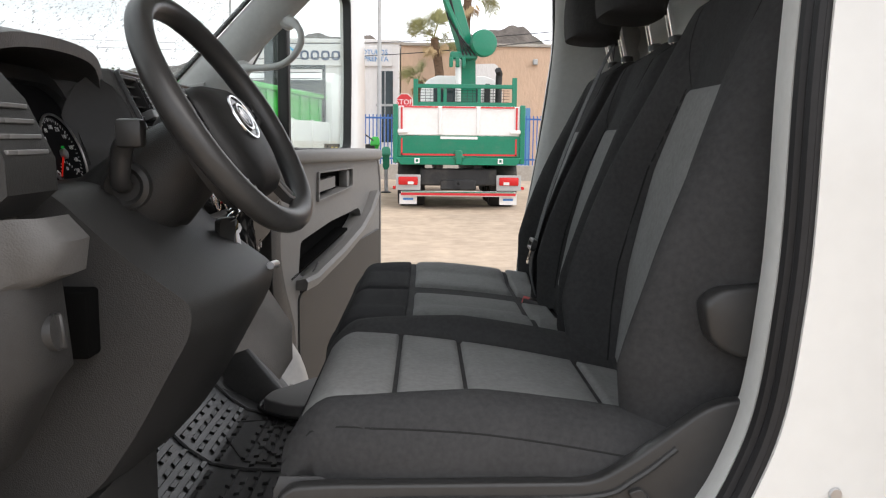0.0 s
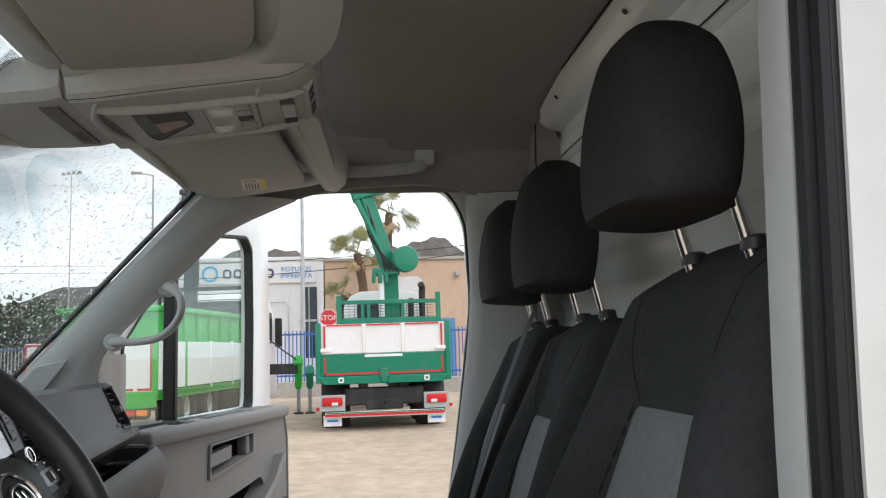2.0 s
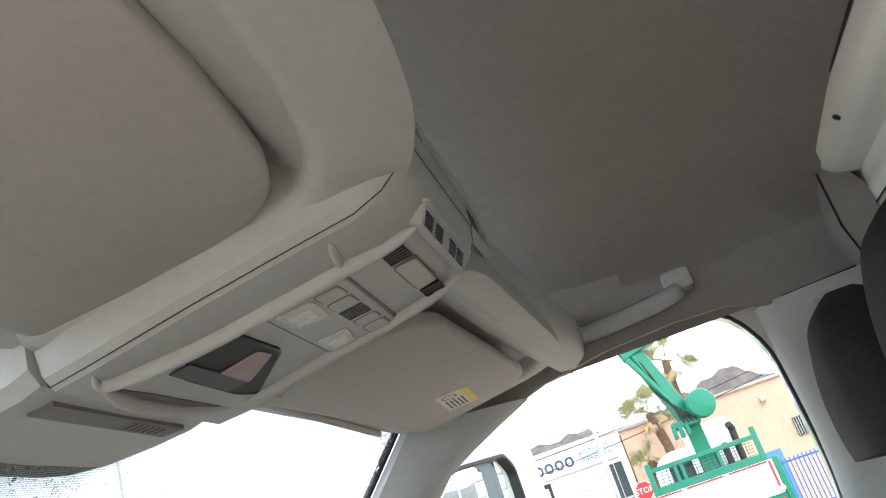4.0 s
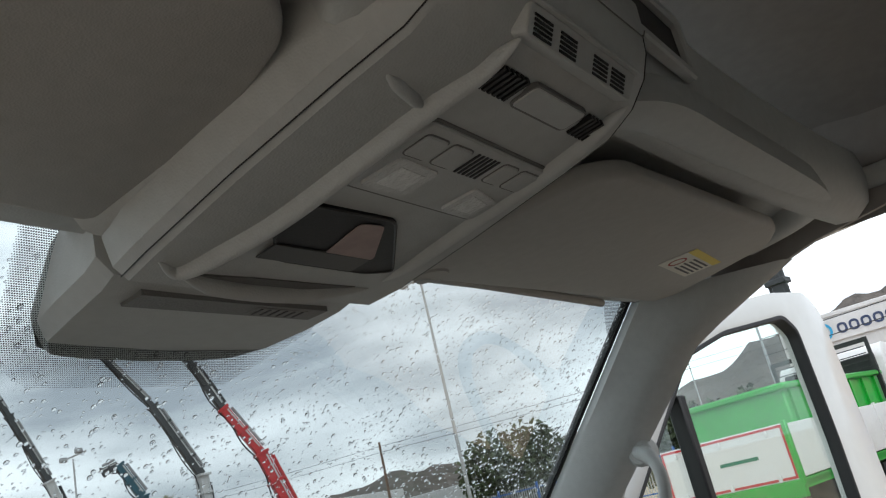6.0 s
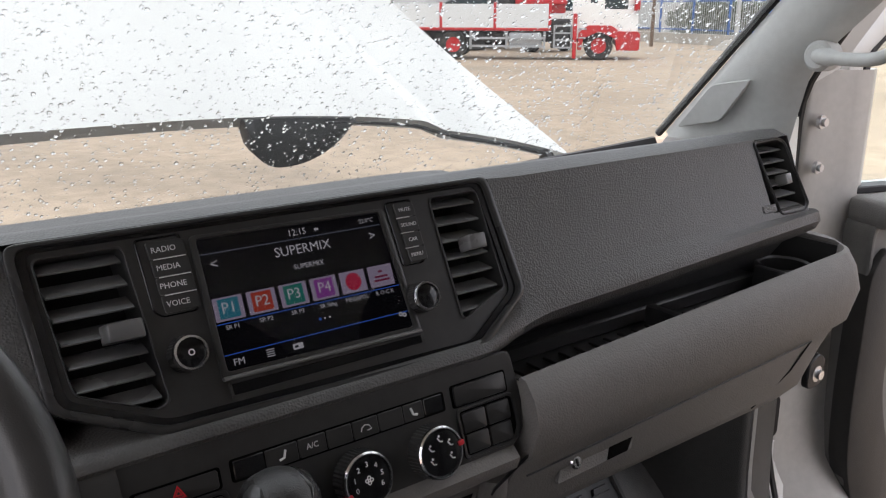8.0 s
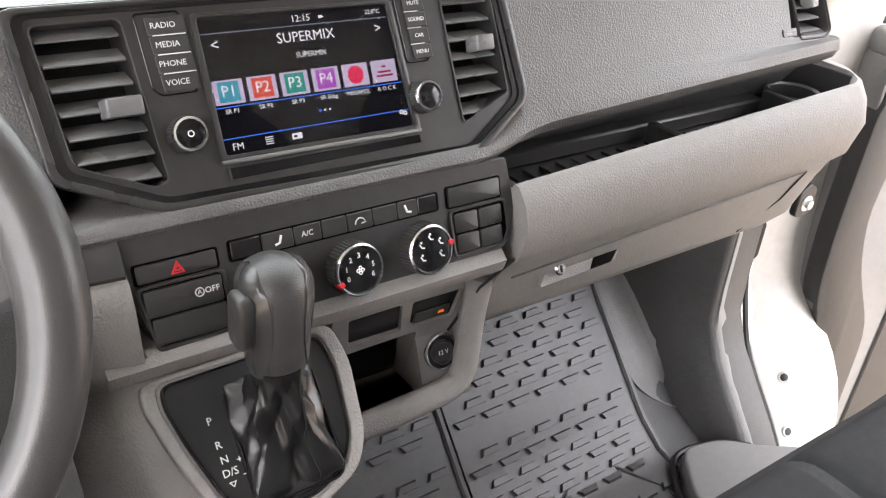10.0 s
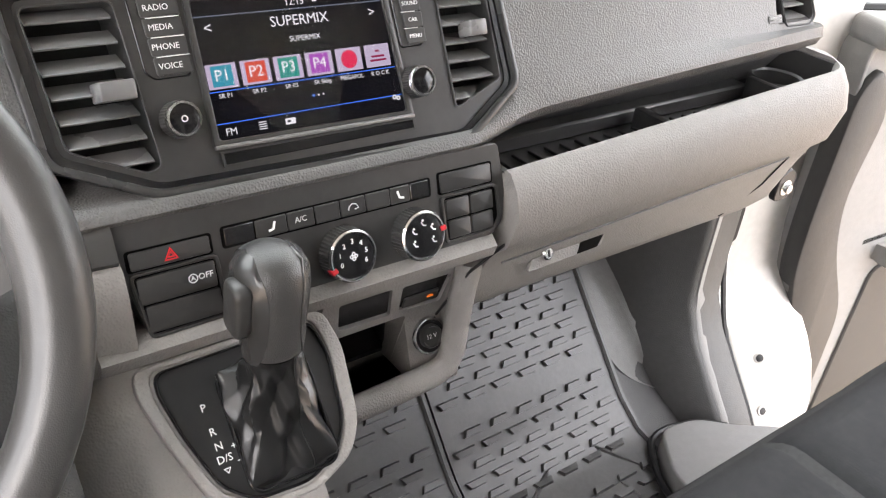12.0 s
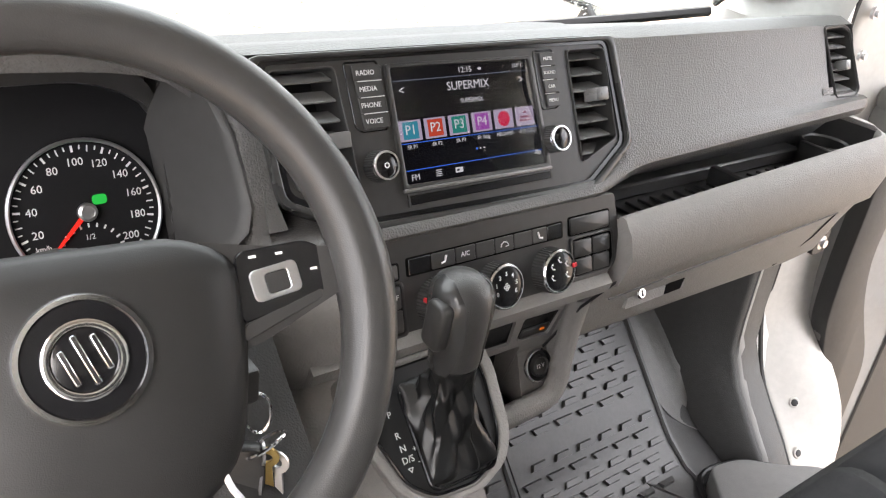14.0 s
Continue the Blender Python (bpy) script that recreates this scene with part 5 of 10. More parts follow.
part("socket_well", lathe([(0.0179, 0.0024), (0.0, 0.0024), (0.0, 0.0), (0.0179, 0.0)], so, 28), SEALSHADE, sk, "dark socket well")
part("plug", lathe([(0.0135, 0.0), (0.0135, 0.007), (0.012, 0.009), (0.0105, 0.0065), (0, 0.006)], so, 24), BLACK, sk, "black round plug")
words("12 V", 0.0072, so @ Matrix.Translation((0, 0, 0.0068)), INK, sk)
# body of the stack down to the floor and the gear panel
part("body", loft([[(x, y0, z), (x, y1, z), (-0.40, y1 - 0.02, z), (-0.40, y0, z)] for z, x, y0, y1 in ((1.098, 0.006, 0.02, 0.172), (1.075, -0.02, 0.02, 0.166), (1.05, -0.12, 0.03, 0.15), (0.95, -0.24, 0.04, 0.13), (0.80, -0.32, 0.04, 0.12))]), TAUPE, stack, angle=50)
GP = frame_at((0.09, -0.09, 1.237), (0, 1, 0), (-0.72, 0, 0.69))


def gp(y, x):
    return (y + 0.09, (0.09 - x) / 0.72)


g_out = soft([gp(-0.166, 0.052), gp(-0.032, 0.050), gp(-0.026, 0.072), gp(-0.033, 0.113), gp(-0.046, 0.129), gp(-0.076, 0.139), gp(-0.122, 0.137), gp(-0.145, 0.123), gp(-0.160, 0.090), gp(-0.168, 0.064)], 0.010)
gpan = part("gear_panel", plate(g_out, -0.02, 0.0, GP, 0.0015, 1), surf("gear_panel_black", (0.014, 0.0143, 0.015), 0.42, var=0.1, bump=0.05, bscale=900, spec=0.3), stack, "black gear selector panel")
part("gear_panel_edge", rim(g_out, [((p[0] - 0.0) * 0.965, p[1] * 0.965) for p in g_out], -0.002, 0.003, GP, 0.001, 1), GLOSS, gpan)
g_body = [((p[0]) * 1.22 + 0.002, p[1] * 1.15) for p in g_out]
part("gear_rim", rim([(p[0] * 1.20 + 0.002, p[1] * 1.12) for p in g_out], [(p[0] * 1.03, p[1] * 1.03) for p in g_out], -0.010, 0.0015, GP, 0.004, 3), TAUPE, stack, "rounded taupe rim", angle=60)
part("gear_body", loft([[GP @ Vector((p[0] * k, p[1] * k2 + d, h)) for p in g_body] for h, k, k2, d in ((-0.001, 0.97, 0.97, 0), (-0.010, 0.985, 0.985, 0), (-0.03, 0.97, 0.97, 0.002), (-0.07, 0.90, 0.88, 0.02), (-0.13, 0.82, 0.78, 0.05), (-0.30, 0.78, 0.75, 0.16), (-0.44, 0.78, 0.7, 0.28))]), TAUPE, stack, "taupe selector housing", angle=50)
side = []
for x in (-0.06, 0.03, 0.06, 0.10, 0.14, 0.165, 0.18):
    zt = 1.237 + (0.09 - max(x, 0.03)) * 0.69 / 0.72 - 0.006 - 0.03 * max(0.0, (x - 0.13) / 0.05)
    yl = -0.182 + 0.9 * max(0.0, x - 0.12)
    zb = min(1.0 + 0.9 * max(x, 0.0), zt - 0.075)
    side.append([(x, -0.06, zt - 0.012), (x, yl + 0.006, zt - 0.004), (x, yl - 0.008, zt - 0.009), (x, yl - 0.035, zt - 0.022), (x, yl - 0.060, zt - 0.052), (x, yl - 0.066, zb), (x, -0.06, zb)])
part("console_side", loft(side), TAUPE, stack, "taupe side of the console", angle=60)
for s, y, x, sz in (("P", -0.138, 0.079, 0.0086), ("R", -0.137, 0.093, 0.0086), ("N", -0.136, 0.1015, 0.0086), ("D/S", -0.1345, 0.109, 0.0086), ("+", -0.125, 0.104, 0.008), ("-", -0.1245, 0.112, 0.008)):
    a = gp(y, x)
    words(s, sz, GP @ Matrix.Translation((a[0], a[1], 0.0003)), INK, gpan)
a = gp(-0.135, 0.1155)
part("arrow", rim([(a[0] - 0.003, a[1] + 0.002), (a[0] + 0.003, a[1] + 0.002), (a[0], a[1] - 0.0025)], [(a[0] - 0.0018, a[1] + 0.0013), (a[0] + 0.0018, a[1] + 0.0013), (a[0], a[1] - 0.0013)], 0, 0.0004, GP), INK, gpan)

# gear lever
lev = thing("gear_lever", "black leather automatic gear lever with a gathered gaiter", "gear lever", (0.097, -0.088, 1.22))
part("gaiter_frame", rim(rounded(-0.039, 0.039, -0.050, 0.050, 0.012), rounded(-0.036, 0.036, -0.047, 0.047, 0.010), -0.001, 0.004, GP @ Matrix.Translation((0.005, -0.012, 0)), 0.001, 1), GLOSS, lev)
rings = []
c0, c1 = GP @ Vector((0.004, -0.012, 0.0)), Vector((0.097, -0.089, 1.303))
crease = lambda q: math.asin(math.sin(q)) / 1.5708
for i in range(37):
    t = i / 36
    c = c0.lerp(c1, t ** 0.92)
    w = 0.0345 + 0.004 * math.sin(math.pi * min(1.0, t / 0.22)) - 0.0135 * min(1.0, max(0.0, t - 0.12) / 0.6) ** 0.8
    ring = []
    for j in range(120):
        a = 2 * math.pi * j / 120
        amp = math.sin(math.pi * min(1, t * 1.02)) ** 0.6
        q = a + 0.55 * t
        dip = abs(math.cos(2 * q)) ** 0.8                       # sides drawn in between the four corner ridges
        pinch = math.exp(-((a - 4.71) / 0.22) ** 2) * math.exp(-((t - 0.10) / 0.12) ** 2)
        fold = 1.06 - 0.30 * dip * amp + (0.12 * crease(5 * a - 9 * t + 0.8) + 0.07 * crease(9 * a + 13 * t)) * amp - 0.30 * pinch
        rr = w * fold
        sq = 1 / max(abs(math.cos(a)), abs(math.sin(a))) ** (0.85 * (1 - t) ** 1.3)
        flat = GP.to_3x3() @ Vector((math.cos(a) * rr * sq, math.sin(a) * rr * sq * 1.28, 0))
        rnd = Vector((math.sin(a) * -rr, math.cos(a) * rr, 0))
        ring.append(c + flat.lerp(rnd, t ** 1.2))
    rings.append(ring)
part("gaiter", loft(rings), LEATHER, lev, "gathered black leather gaiter", angle=24)
part("gaiter_seam", tube([rings[i][98] + (rings[i][98] - c0.lerp(c1, (i / 36) ** 0.92)).normalized() * 0.0006 for i in range(1, 37)], 0.0008, 5), STITCH, lev, "stitched gaiter seam")
rings = []
KNOB = [(1.341 + (z - 1.345) * 0.90, cx, rx * 0.92, ry * 1.06) for z, cx, rx, ry in ((1.294, 0.0970, 0.0185, 0.0175), (1.299, 0.0970, 0.0225, 0.0210), (1.310, 0.0972, 0.0240, 0.0222), (1.328, 0.0970, 0.0252, 0.0228), (1.348, 0.0960, 0.0282, 0.0248), (1.366, 0.0950, 0.0300, 0.0264), (1.380, 0.0940, 0.0292, 0.0258), (1.390, 0.0930, 0.0245, 0.0218), (1.3955, 0.0922, 0.0165, 0.0145), (1.398, 0.0915, 0.006, 0.005))]
for z, cx, rx, ry in KNOB:
    rings.append([(cx + rx * math.cos(2 * math.pi * j / 32), -0.088 + ry * math.sin(2 * math.pi * j / 32), z) for j in range(32)])
kn = part("knob", loft(rings), surf("knob_leather", (0.040, 0.0395, 0.039), 0.36, var=0.12, bump=0.35, bscale=1100, grain="leather", spec=0.45), lev, "grained black leather knob", angle=70)
SHELL = surf("knob_shell", (0.030, 0.030, 0.030), 0.26, var=0.08, bump=0.04, bscale=900, spec=0.5)
for sy in (-1, 1):
    rings = []
    for i, (z, cx, rx, ry) in enumerate(KNOB[1:9]):
        half = radians((38, 50, 58, 62, 62, 58, 46, 26)[i])
        angs = [sy * math.pi / 2 + half * (-1 + k / 5) for k in range(11)]
        rings.append([(cx + (rx + 0.0011) * math.cos(a), -0.088 + (ry + 0.0011) * math.sin(a), z) for a in angs] + [(cx + (rx - 0.002) * math.cos(a), -0.088 + (ry - 0.002) * math.sin(a), z) for a in angs[::-1]])
    part("side_trim", loft(rings), SHELL, kn, "satin black side shell", angle=60)
part("release_button", plate(rounded(-0.0125, 0.0125, -0.024, 0.022, 0.008, 4), 0.0, 0.013, frame_at((0.101, -0.1095, 1.351), (1, 0, -0.1), (0.1, 0, 1)), 0.004, 3), BLACK, lev, "large black release button")
part("collar", lathe([(0.0165, -0.008), (0.0185, -0.006), (0.0185, 0.004), (0.0165, 0.006)], Matrix.Translation((0.097, -0.088, 1.300)), 24), BLACK, lev, "black collar")

# ---- instruments, column and wheel ----
WC = Vector((0.1552, -0.4053, 1.4589))         # centre of the wheel rim
WN = Vector((0.839, -0.092, 0.536)).normalized()  # axis towards the driver
WM = frame_at(WC, Vector((0, 0, 1)).cross(WN), WN.cross(Vector((0, 0, 1)).cross(WN)))  # local x to the passenger side, y up the wheel, z to the driver

DIAL = surf("dial_face_black", (0.012, 0.012, 0.013), 0.75, var=0.05, bump=0, spec=0.1)
bin_ = thing("instrument_binnacle", "black hooded instrument binnacle with round dials", "instrument cluster", (-0.1, -0.42, 1.35))
hood = []
for x, w, top, bot in ((-0.36, 0.17, 1.465, 1.38), (-0.22, 0.19, 1.540, 1.40), (-0.14, 0.197, 1.556, 1.40), (-0.085, 0.196, 1.560, 1.42), (-0.048, 0.188, 1.553, 1.44)):
    ring = []
    for i in range(17):
        t = -1 + i / 8
        ring.append((x - 0.02 * abs(t) ** 3, -0.43 + w * t, top - 0.014 * t * t - 0.022 * abs(t) ** 7))
    for i in range(16, -1, -1):
        t = -1 + i / 8
        ring.append((x - 0.02 * abs(t) ** 3, -0.43 + (w - 0.012) * t, top - 0.016 - 0.014 * t * t - 0.022 * abs(t) ** 7))
    hood.append(ring)
part("hood", loft(hood), PAD, bin_, "black grained hood", angle=60)
CHEEKSKIN = surf("cheek_plastic", (0.048, 0.0475, 0.047), 0.5, var=0.08, bump=0.08, bscale=900)
CHEEK = [(1.520, -0.070, -0.258, -0.082, -0.264), (1.505, -0.050, -0.244, -0.10, -0.268), (1.48, -0.036, -0.235, -0.112, -0.274), (1.454, -0.026, -0.230, -0.12, -0.277), (1.425, -0.013, -0.227, -0.112, -0.276), (1.408, -0.006, -0.233, -0.104, -0.274), (1.398, -0.006, -0.244, -0.10, -0.272), (1.388, -0.016, -0.252, -0.096, -0.271), (1.340, -0.03, -0.256, -0.09, -0.270)]
for s in (1, -1):
    rings = []
    for z, xo, yo, xi, yi in CHEEK:
        yo -= 0.004
        ring = [(xo - 0.004, yo + 0.007), (xo, yo + 0.003), (xo - 0.002, yo - 0.001), (xo - 0.010, yo - 0.004), (xi, yi), (xi, yi + 0.03), (xo - 0.02, yo + 0.012)]
        rings.append([(x, y if s > 0 else -0.86 - y, z) for x, y in ring])
    part("cheek", loft(rings), CHEEKSKIN, bin_, "smooth dark side wall", angle=50)
CM = frame_at((-0.105, -0.43, 1.425), (0, 1, 0), (-0.33, 0, 0.94))
part("dial_plate", plate(soft([(-0.166, -0.085), (0.166, -0.085), (0.166, 0.06), (0.12, 0.085), (-0.12, 0.085), (-0.166, 0.06)], 0.03), -0.01, 0.0, CM), DIAL, bin_, "black dial plate")
part("shroud", rim(soft([(-0.166, -0.085), (0.166, -0.085), (0.166, 0.07), (0.13, 0.10), (-0.13, 0.10), (-0.166, 0.07)], 0.03), soft([(-0.162, -0.078), (0.162, -0.078), (0.162, 0.058), (0.115, 0.08), (-0.115, 0.08), (-0.162, 0.058)], 0.03), -0.005, 0.012, CM), BLACK, bin_)


def gauge(cx, labels, a0, a1, r, needle, unit):
    m = CM @ Matrix.Translation((cx, -0.022, 0.001))
    g = part("gauge", lathe([(r, 0.0), (r * 1.03, 0.003), (r * 1.03, 0.006), (r * 0.985, 0.007), (r * 0.965, 0.002), (0, 0.0015)], m, 56), DIAL, bin_, "round dial with a silver ring")
    part("ring", lathe([(r * 0.985, 0.005), (r * 1.03, 0.005), (r * 1.03, 0.0075), (r * 1.0, 0.009), (r * 0.975, 0.0075)], m, 56), SATIN, g, "silver ring")
    k = len(labels)
    for i, s in enumerate(labels):
        t = radians(a0 + (a1 - a0) * i / (k - 1))
        words(s, r * 0.155, m @ Matrix.Translation((r * 0.70 * math.cos(t), r * 0.70 * math.sin(t), 0.0022)), INK, g, "number")
    n = (k - 1) * 4
    bms = []
    for i in range(n + 1):
        t = radians(a0 + (a1 - a0) * i / n)
        ln = 0.09 if i % 2 == 0 else 0.06
        w = 0.010 if i % 4 == 0 else 0.006
        bms.append(xf(box(r * (0.93 - ln), r * 0.93, -r * w * 1.5, r * w * 1.5, 0.0020, 0.0024), m @ Matrix.Rotation(t, 4, "Z")))
    part("scale", merge(*bms), INK, g, "white scale marks")
    t = radians(needle)
    part("needle", xf(loft([[(x, -w, 0.004), (x, w, 0.004), (x, w, 0.0052), (x, -w, 0.0052)] for x, w in ((0.0, r * 0.035), (r * 0.78, r * 0.012))]), m @ Matrix.Rotation(t, 4, "Z")), glow("needle_red", (0.85, 0.03, 0.02), 0.22), g, "red needle")
    part("hub", lathe([(r * 0.13, 0.003), (r * 0.13, 0.008), (r * 0.09, 0.0095), (r * 0.085, 0.0085), (0, 0.0085)], m, 24), SATIN, g, "silver hub ring")
    if unit:
        words(unit, r * 0.10, m @ Matrix.Translation((-r * 0.62, -r * 0.42, 0.0022)), INK, g, "number")
        part("tell_tale", plate(rounded(r * 0.10, r * 0.30, r * 0.08, r * 0.22, r * 0.05), 0.0022, 0.0026, m), glow("green_tell_tale", (0.02, 0.7, 0.1), 0.12), g, "green tell-tale")
        words("1/2", r * 0.11, m @ Matrix.Translation((0.0, -r * 0.36, 0.0022)), INK, g, "number")
        sub = []
        for i in range(13):
            t = radians(180 - 15 * i)
            sub.append(xf(box(r * 0.40, r * 0.46, -r * 0.012, r * 0.012, 0.0020, 0.0024), m @ Matrix.Translation((0, -r * 0.62, 0)) @ Matrix.Rotation(t, 4, "Z")))
        part("small_scale", merge(*sub), INK, g, "small fuel scale")
    return g


gauge(0.0975, ["0", "20", "40", "60", "80", "100", "120", "140", "160", "180", "200"], 225, -38, 0.0575, 225, "km/h")
gauge(-0.098, ["0", "1", "2", "3", "4", "5", "6"], 225, -38, 0.0575, 225, "")

col = thing("steering_column", "dark plastic steering column cover with stalk and ignition key", "steering column", (0.05, -0.41, 1.25))
AX = -WN
rings = []
for d, w, h, dz in ((0.05, 0.062, 0.055, 0.0), (0.085, 0.070, 0.066, -0.006), (0.13, 0.074, 0.075, -0.014), (0.20, 0.080, 0.085, -0.025), (0.30, 0.085, 0.09, -0.04)):
    c = WC + AX * d + Vector((0, 0, dz))
    rings.append([c + WM.to_3x3() @ Vector((w * math.cos(a) * (1 + 0.12 * abs(math.sin(2 * a))), h * math.sin(a) * (0.62 if a < math.pi else 1.0) * (1 + 0.12 * abs(math.sin(2 * a))), 0)) for a in [2 * math.pi * j / 28 for j in range(28)]])
part("cover", loft(rings), DARK, col, "dark grey column cover", angle=60)
sb = Vector((0.045, -0.475, 1.370))
part("stalk_boss", lathe([(0.030, -0.012), (0.030, 0.006), (0.024, 0.010), (0.018, 0.004), (0, 0.004)], frame_at(sb, (1, 0, 0), (0, 0, 1)), 24), BLACK, col, "round stalk boss")
sp = smooth_path([sb, (0.046, -0.50, 1.378), (0.0546, -0.515, 1.4126), (0.067, -0.528, 1.430)], 5)
part("stalk", tube(sp, [0.009 + 0.004 * math.sin(i / len(sp) * 3) for i in range(len(sp))], 10), BLACK, col, "black indicator stalk")
e = sp[-1]
part("stalk_end", bev(box(e.x - 0.012, e.x + 0.02, e.y - 0.012, e.y + 0.012, e.z - 0.012, e.z + 0.022, 0.0), 0.006, 2), BLACK, col)
# ignition lock, fob and ring of keys
key = thing("key_bunch", "bunch of keys with a black fob hanging from the ignition", "keys", (0.15, -0.30, 1.30))
kp = Vector((0.118, -0.318, 1.368))
part("key_head", bev(box(kp.x - 0.02, kp.x + 0.012, kp.y - 0.006, kp.y + 0.030, kp.z - 0.014, kp.z + 0.014), 0.004, 2), BLACK, key, "black key head in the lock")
part("ring", tube([kp + Vector((0.008 + 0.004 * math.sin(a), 0.030 + 0.008 * math.sin(a), -0.026 + 0.017 * math.cos(a))) for a in [2 * math.pi * j / 24 for j in range(24)]], 0.0013, 6, closed=True), CHROME, key, "steel ring")
part("ring", tube([kp + Vector((0.012 + 0.010 * math.cos(a), 0.034 + 0.014 * math.sin(a), -0.052 + 0.009 * math.sin(a + 0.7))) for a in [2 * math.pi * j / 24 for j in range(24)]], 0.0014, 6, closed=True), CHROME, key, "steel ring")
part("fob", plate(rounded(-0.017, 0.017, -0.034, 0.034, 0.008), -0.006, 0.006, frame_at(kp + Vector((0.004, 0.020, -0.086)), (0.5, 0.86, 0), (0.05, 0, 1)), 0.003, 2), BLACK, key, "black key fob")
for i, (dx, dy, dz) in enumerate(((0.014, 0.036, -0.075), (0.017, 0.043, -0.082), (0.013, 0.031, -0.072))):
    m = frame_at(kp + Vector((dx, dy, dz)), (0.5, 0.86 - 0.5 * i, 0.1), (0.1 - 0.12 * i, 0.12, 1))
    part("key", merge(lathe([(0.004, -0.001), (0.009, -0.001), (0.009, 0.001), (0.004, 0.001)], m @ Matrix.Translation((0, 0.012, 0)), 16), xf(plate([(-0.003, 0.006), (0.003, 0.006), (0.003, -0.020), (0.0015, -0.022), (0.003, -0.025), (0.001, -0.028), (-0.003, -0.028)], -0.0009, 0.0009), m)), SATIN if i else surf("brass", (0.6, 0.42, 0.16), 0.3, 1.0, bump=0), key, "small metal key")

HUBSKIN = surf("hub_skin", (0.016, 0.0158, 0.0156), 0.48, var=0.08, bump=0.16, bscale=1500, grain="leather", spec=0.35)
wheel = thing("steering_wheel", "black leather steering wheel with silver trim", "steering wheel", tuple(WC))
R = 0.165
rim_pts, rr = [], []
for j in range(72):
    a = 2 * math.pi * j / 72
    flatb = 1.0 - 0.035 * max(0, -math.sin(a)) ** 6
    rim_pts.append(WM @ Vector((R * math.cos(a) * 1.0, R * math.sin(a) * flatb, 0)))
    da = min(abs(a - 0.05), abs(a - math.pi + 0.05), abs(a - 2 * math.pi - 0.05))
    rr.append(0.0165 + 0.0015 * math.exp(-(da / 0.3) ** 2))
part("rim", tube(rim_pts, rr, 14, closed=True), RIMSKIN, wheel, "grained black rim", angle=80)
# hub cushion
hub_o = soft([(-0.092, 0.030), (-0.06, 0.046), (0.06, 0.046), (0.092, 0.030), (0.090, -0.03), (0.078, -0.085), (0.046, -0.112), (-0.046, -0.112), (-0.078, -0.085), (-0.090, -0.03)], 0.022, 3)
rings = []
for k, h in ((1.0, -0.035), (1.0, -0.004), (0.975, 0.008), (0.90, 0.017), (0.72, 0.024), (0.45, 0.028), (0.2, 0.029)):
    rings.append([WM @ Vector((p[0] * k, (p[1] + 0.015) * k - 0.015, h - 0.012)) for p in hub_o])
hub = part("hub", loft(rings), HUBSKIN, wheel, "grained black hub cushion", angle=60)
em = WM @ Matrix.Translation((0.0, -0.012, 0.0165))
part("emblem_ring", lathe([(0.0315, -0.004), (0.0335, 0.001), (0.0325, 0.003), (0.0300, 0.003), (0.0290, 0.0005), (0, 0.0005)], em, 40), CHROME, hub, "chrome ring")
part("emblem_ground", lathe([(0, 0.0008), (0.029, 0.0008), (0.0295, 0.0), (0, 0)], em @ Matrix.Translation((0, 0, 0.0003)), 32), GLOSS, hub, "black emblem ground")
part("emblem_disc", lathe([(0.0165, 0.0010), (0.0165, 0.0035), (0.0195, 0.0040), (0.0205, 0.0035), (0.0205, 0.0010)], em, 36), CHROME, hub, "plain chrome emblem")
part("emblem_core", lathe([(0.0, 0.0022), (0.015, 0.0021), (0.0163, 0.0016), (0.0163, 0.0010), (0, 0.0010)], em, 28), GLOSS, hub, "black emblem centre")
for k, hb in ((-0.0085, 0.0100), (0.0, 0.0140), (0.0085, 0.0100)):
    part("emblem_bar", xf(box(k - 0.0018, k + 0.0018, -hb, hb, 0.0022, 0.0040, 0.0008, 1), em @ Matrix.Rotation(0.35, 4, "Z")), CHROME, hub, "plain chrome bar")
for k in range(6):
    part("embossed_bar", xf(box(-0.002, 0.002, -0.0035, 0.0035, 0.0, 0.0006), WM @ Matrix.Translation((-0.012 + 0.0048 * k, -0.072, 0.0115))), DARK, hub)
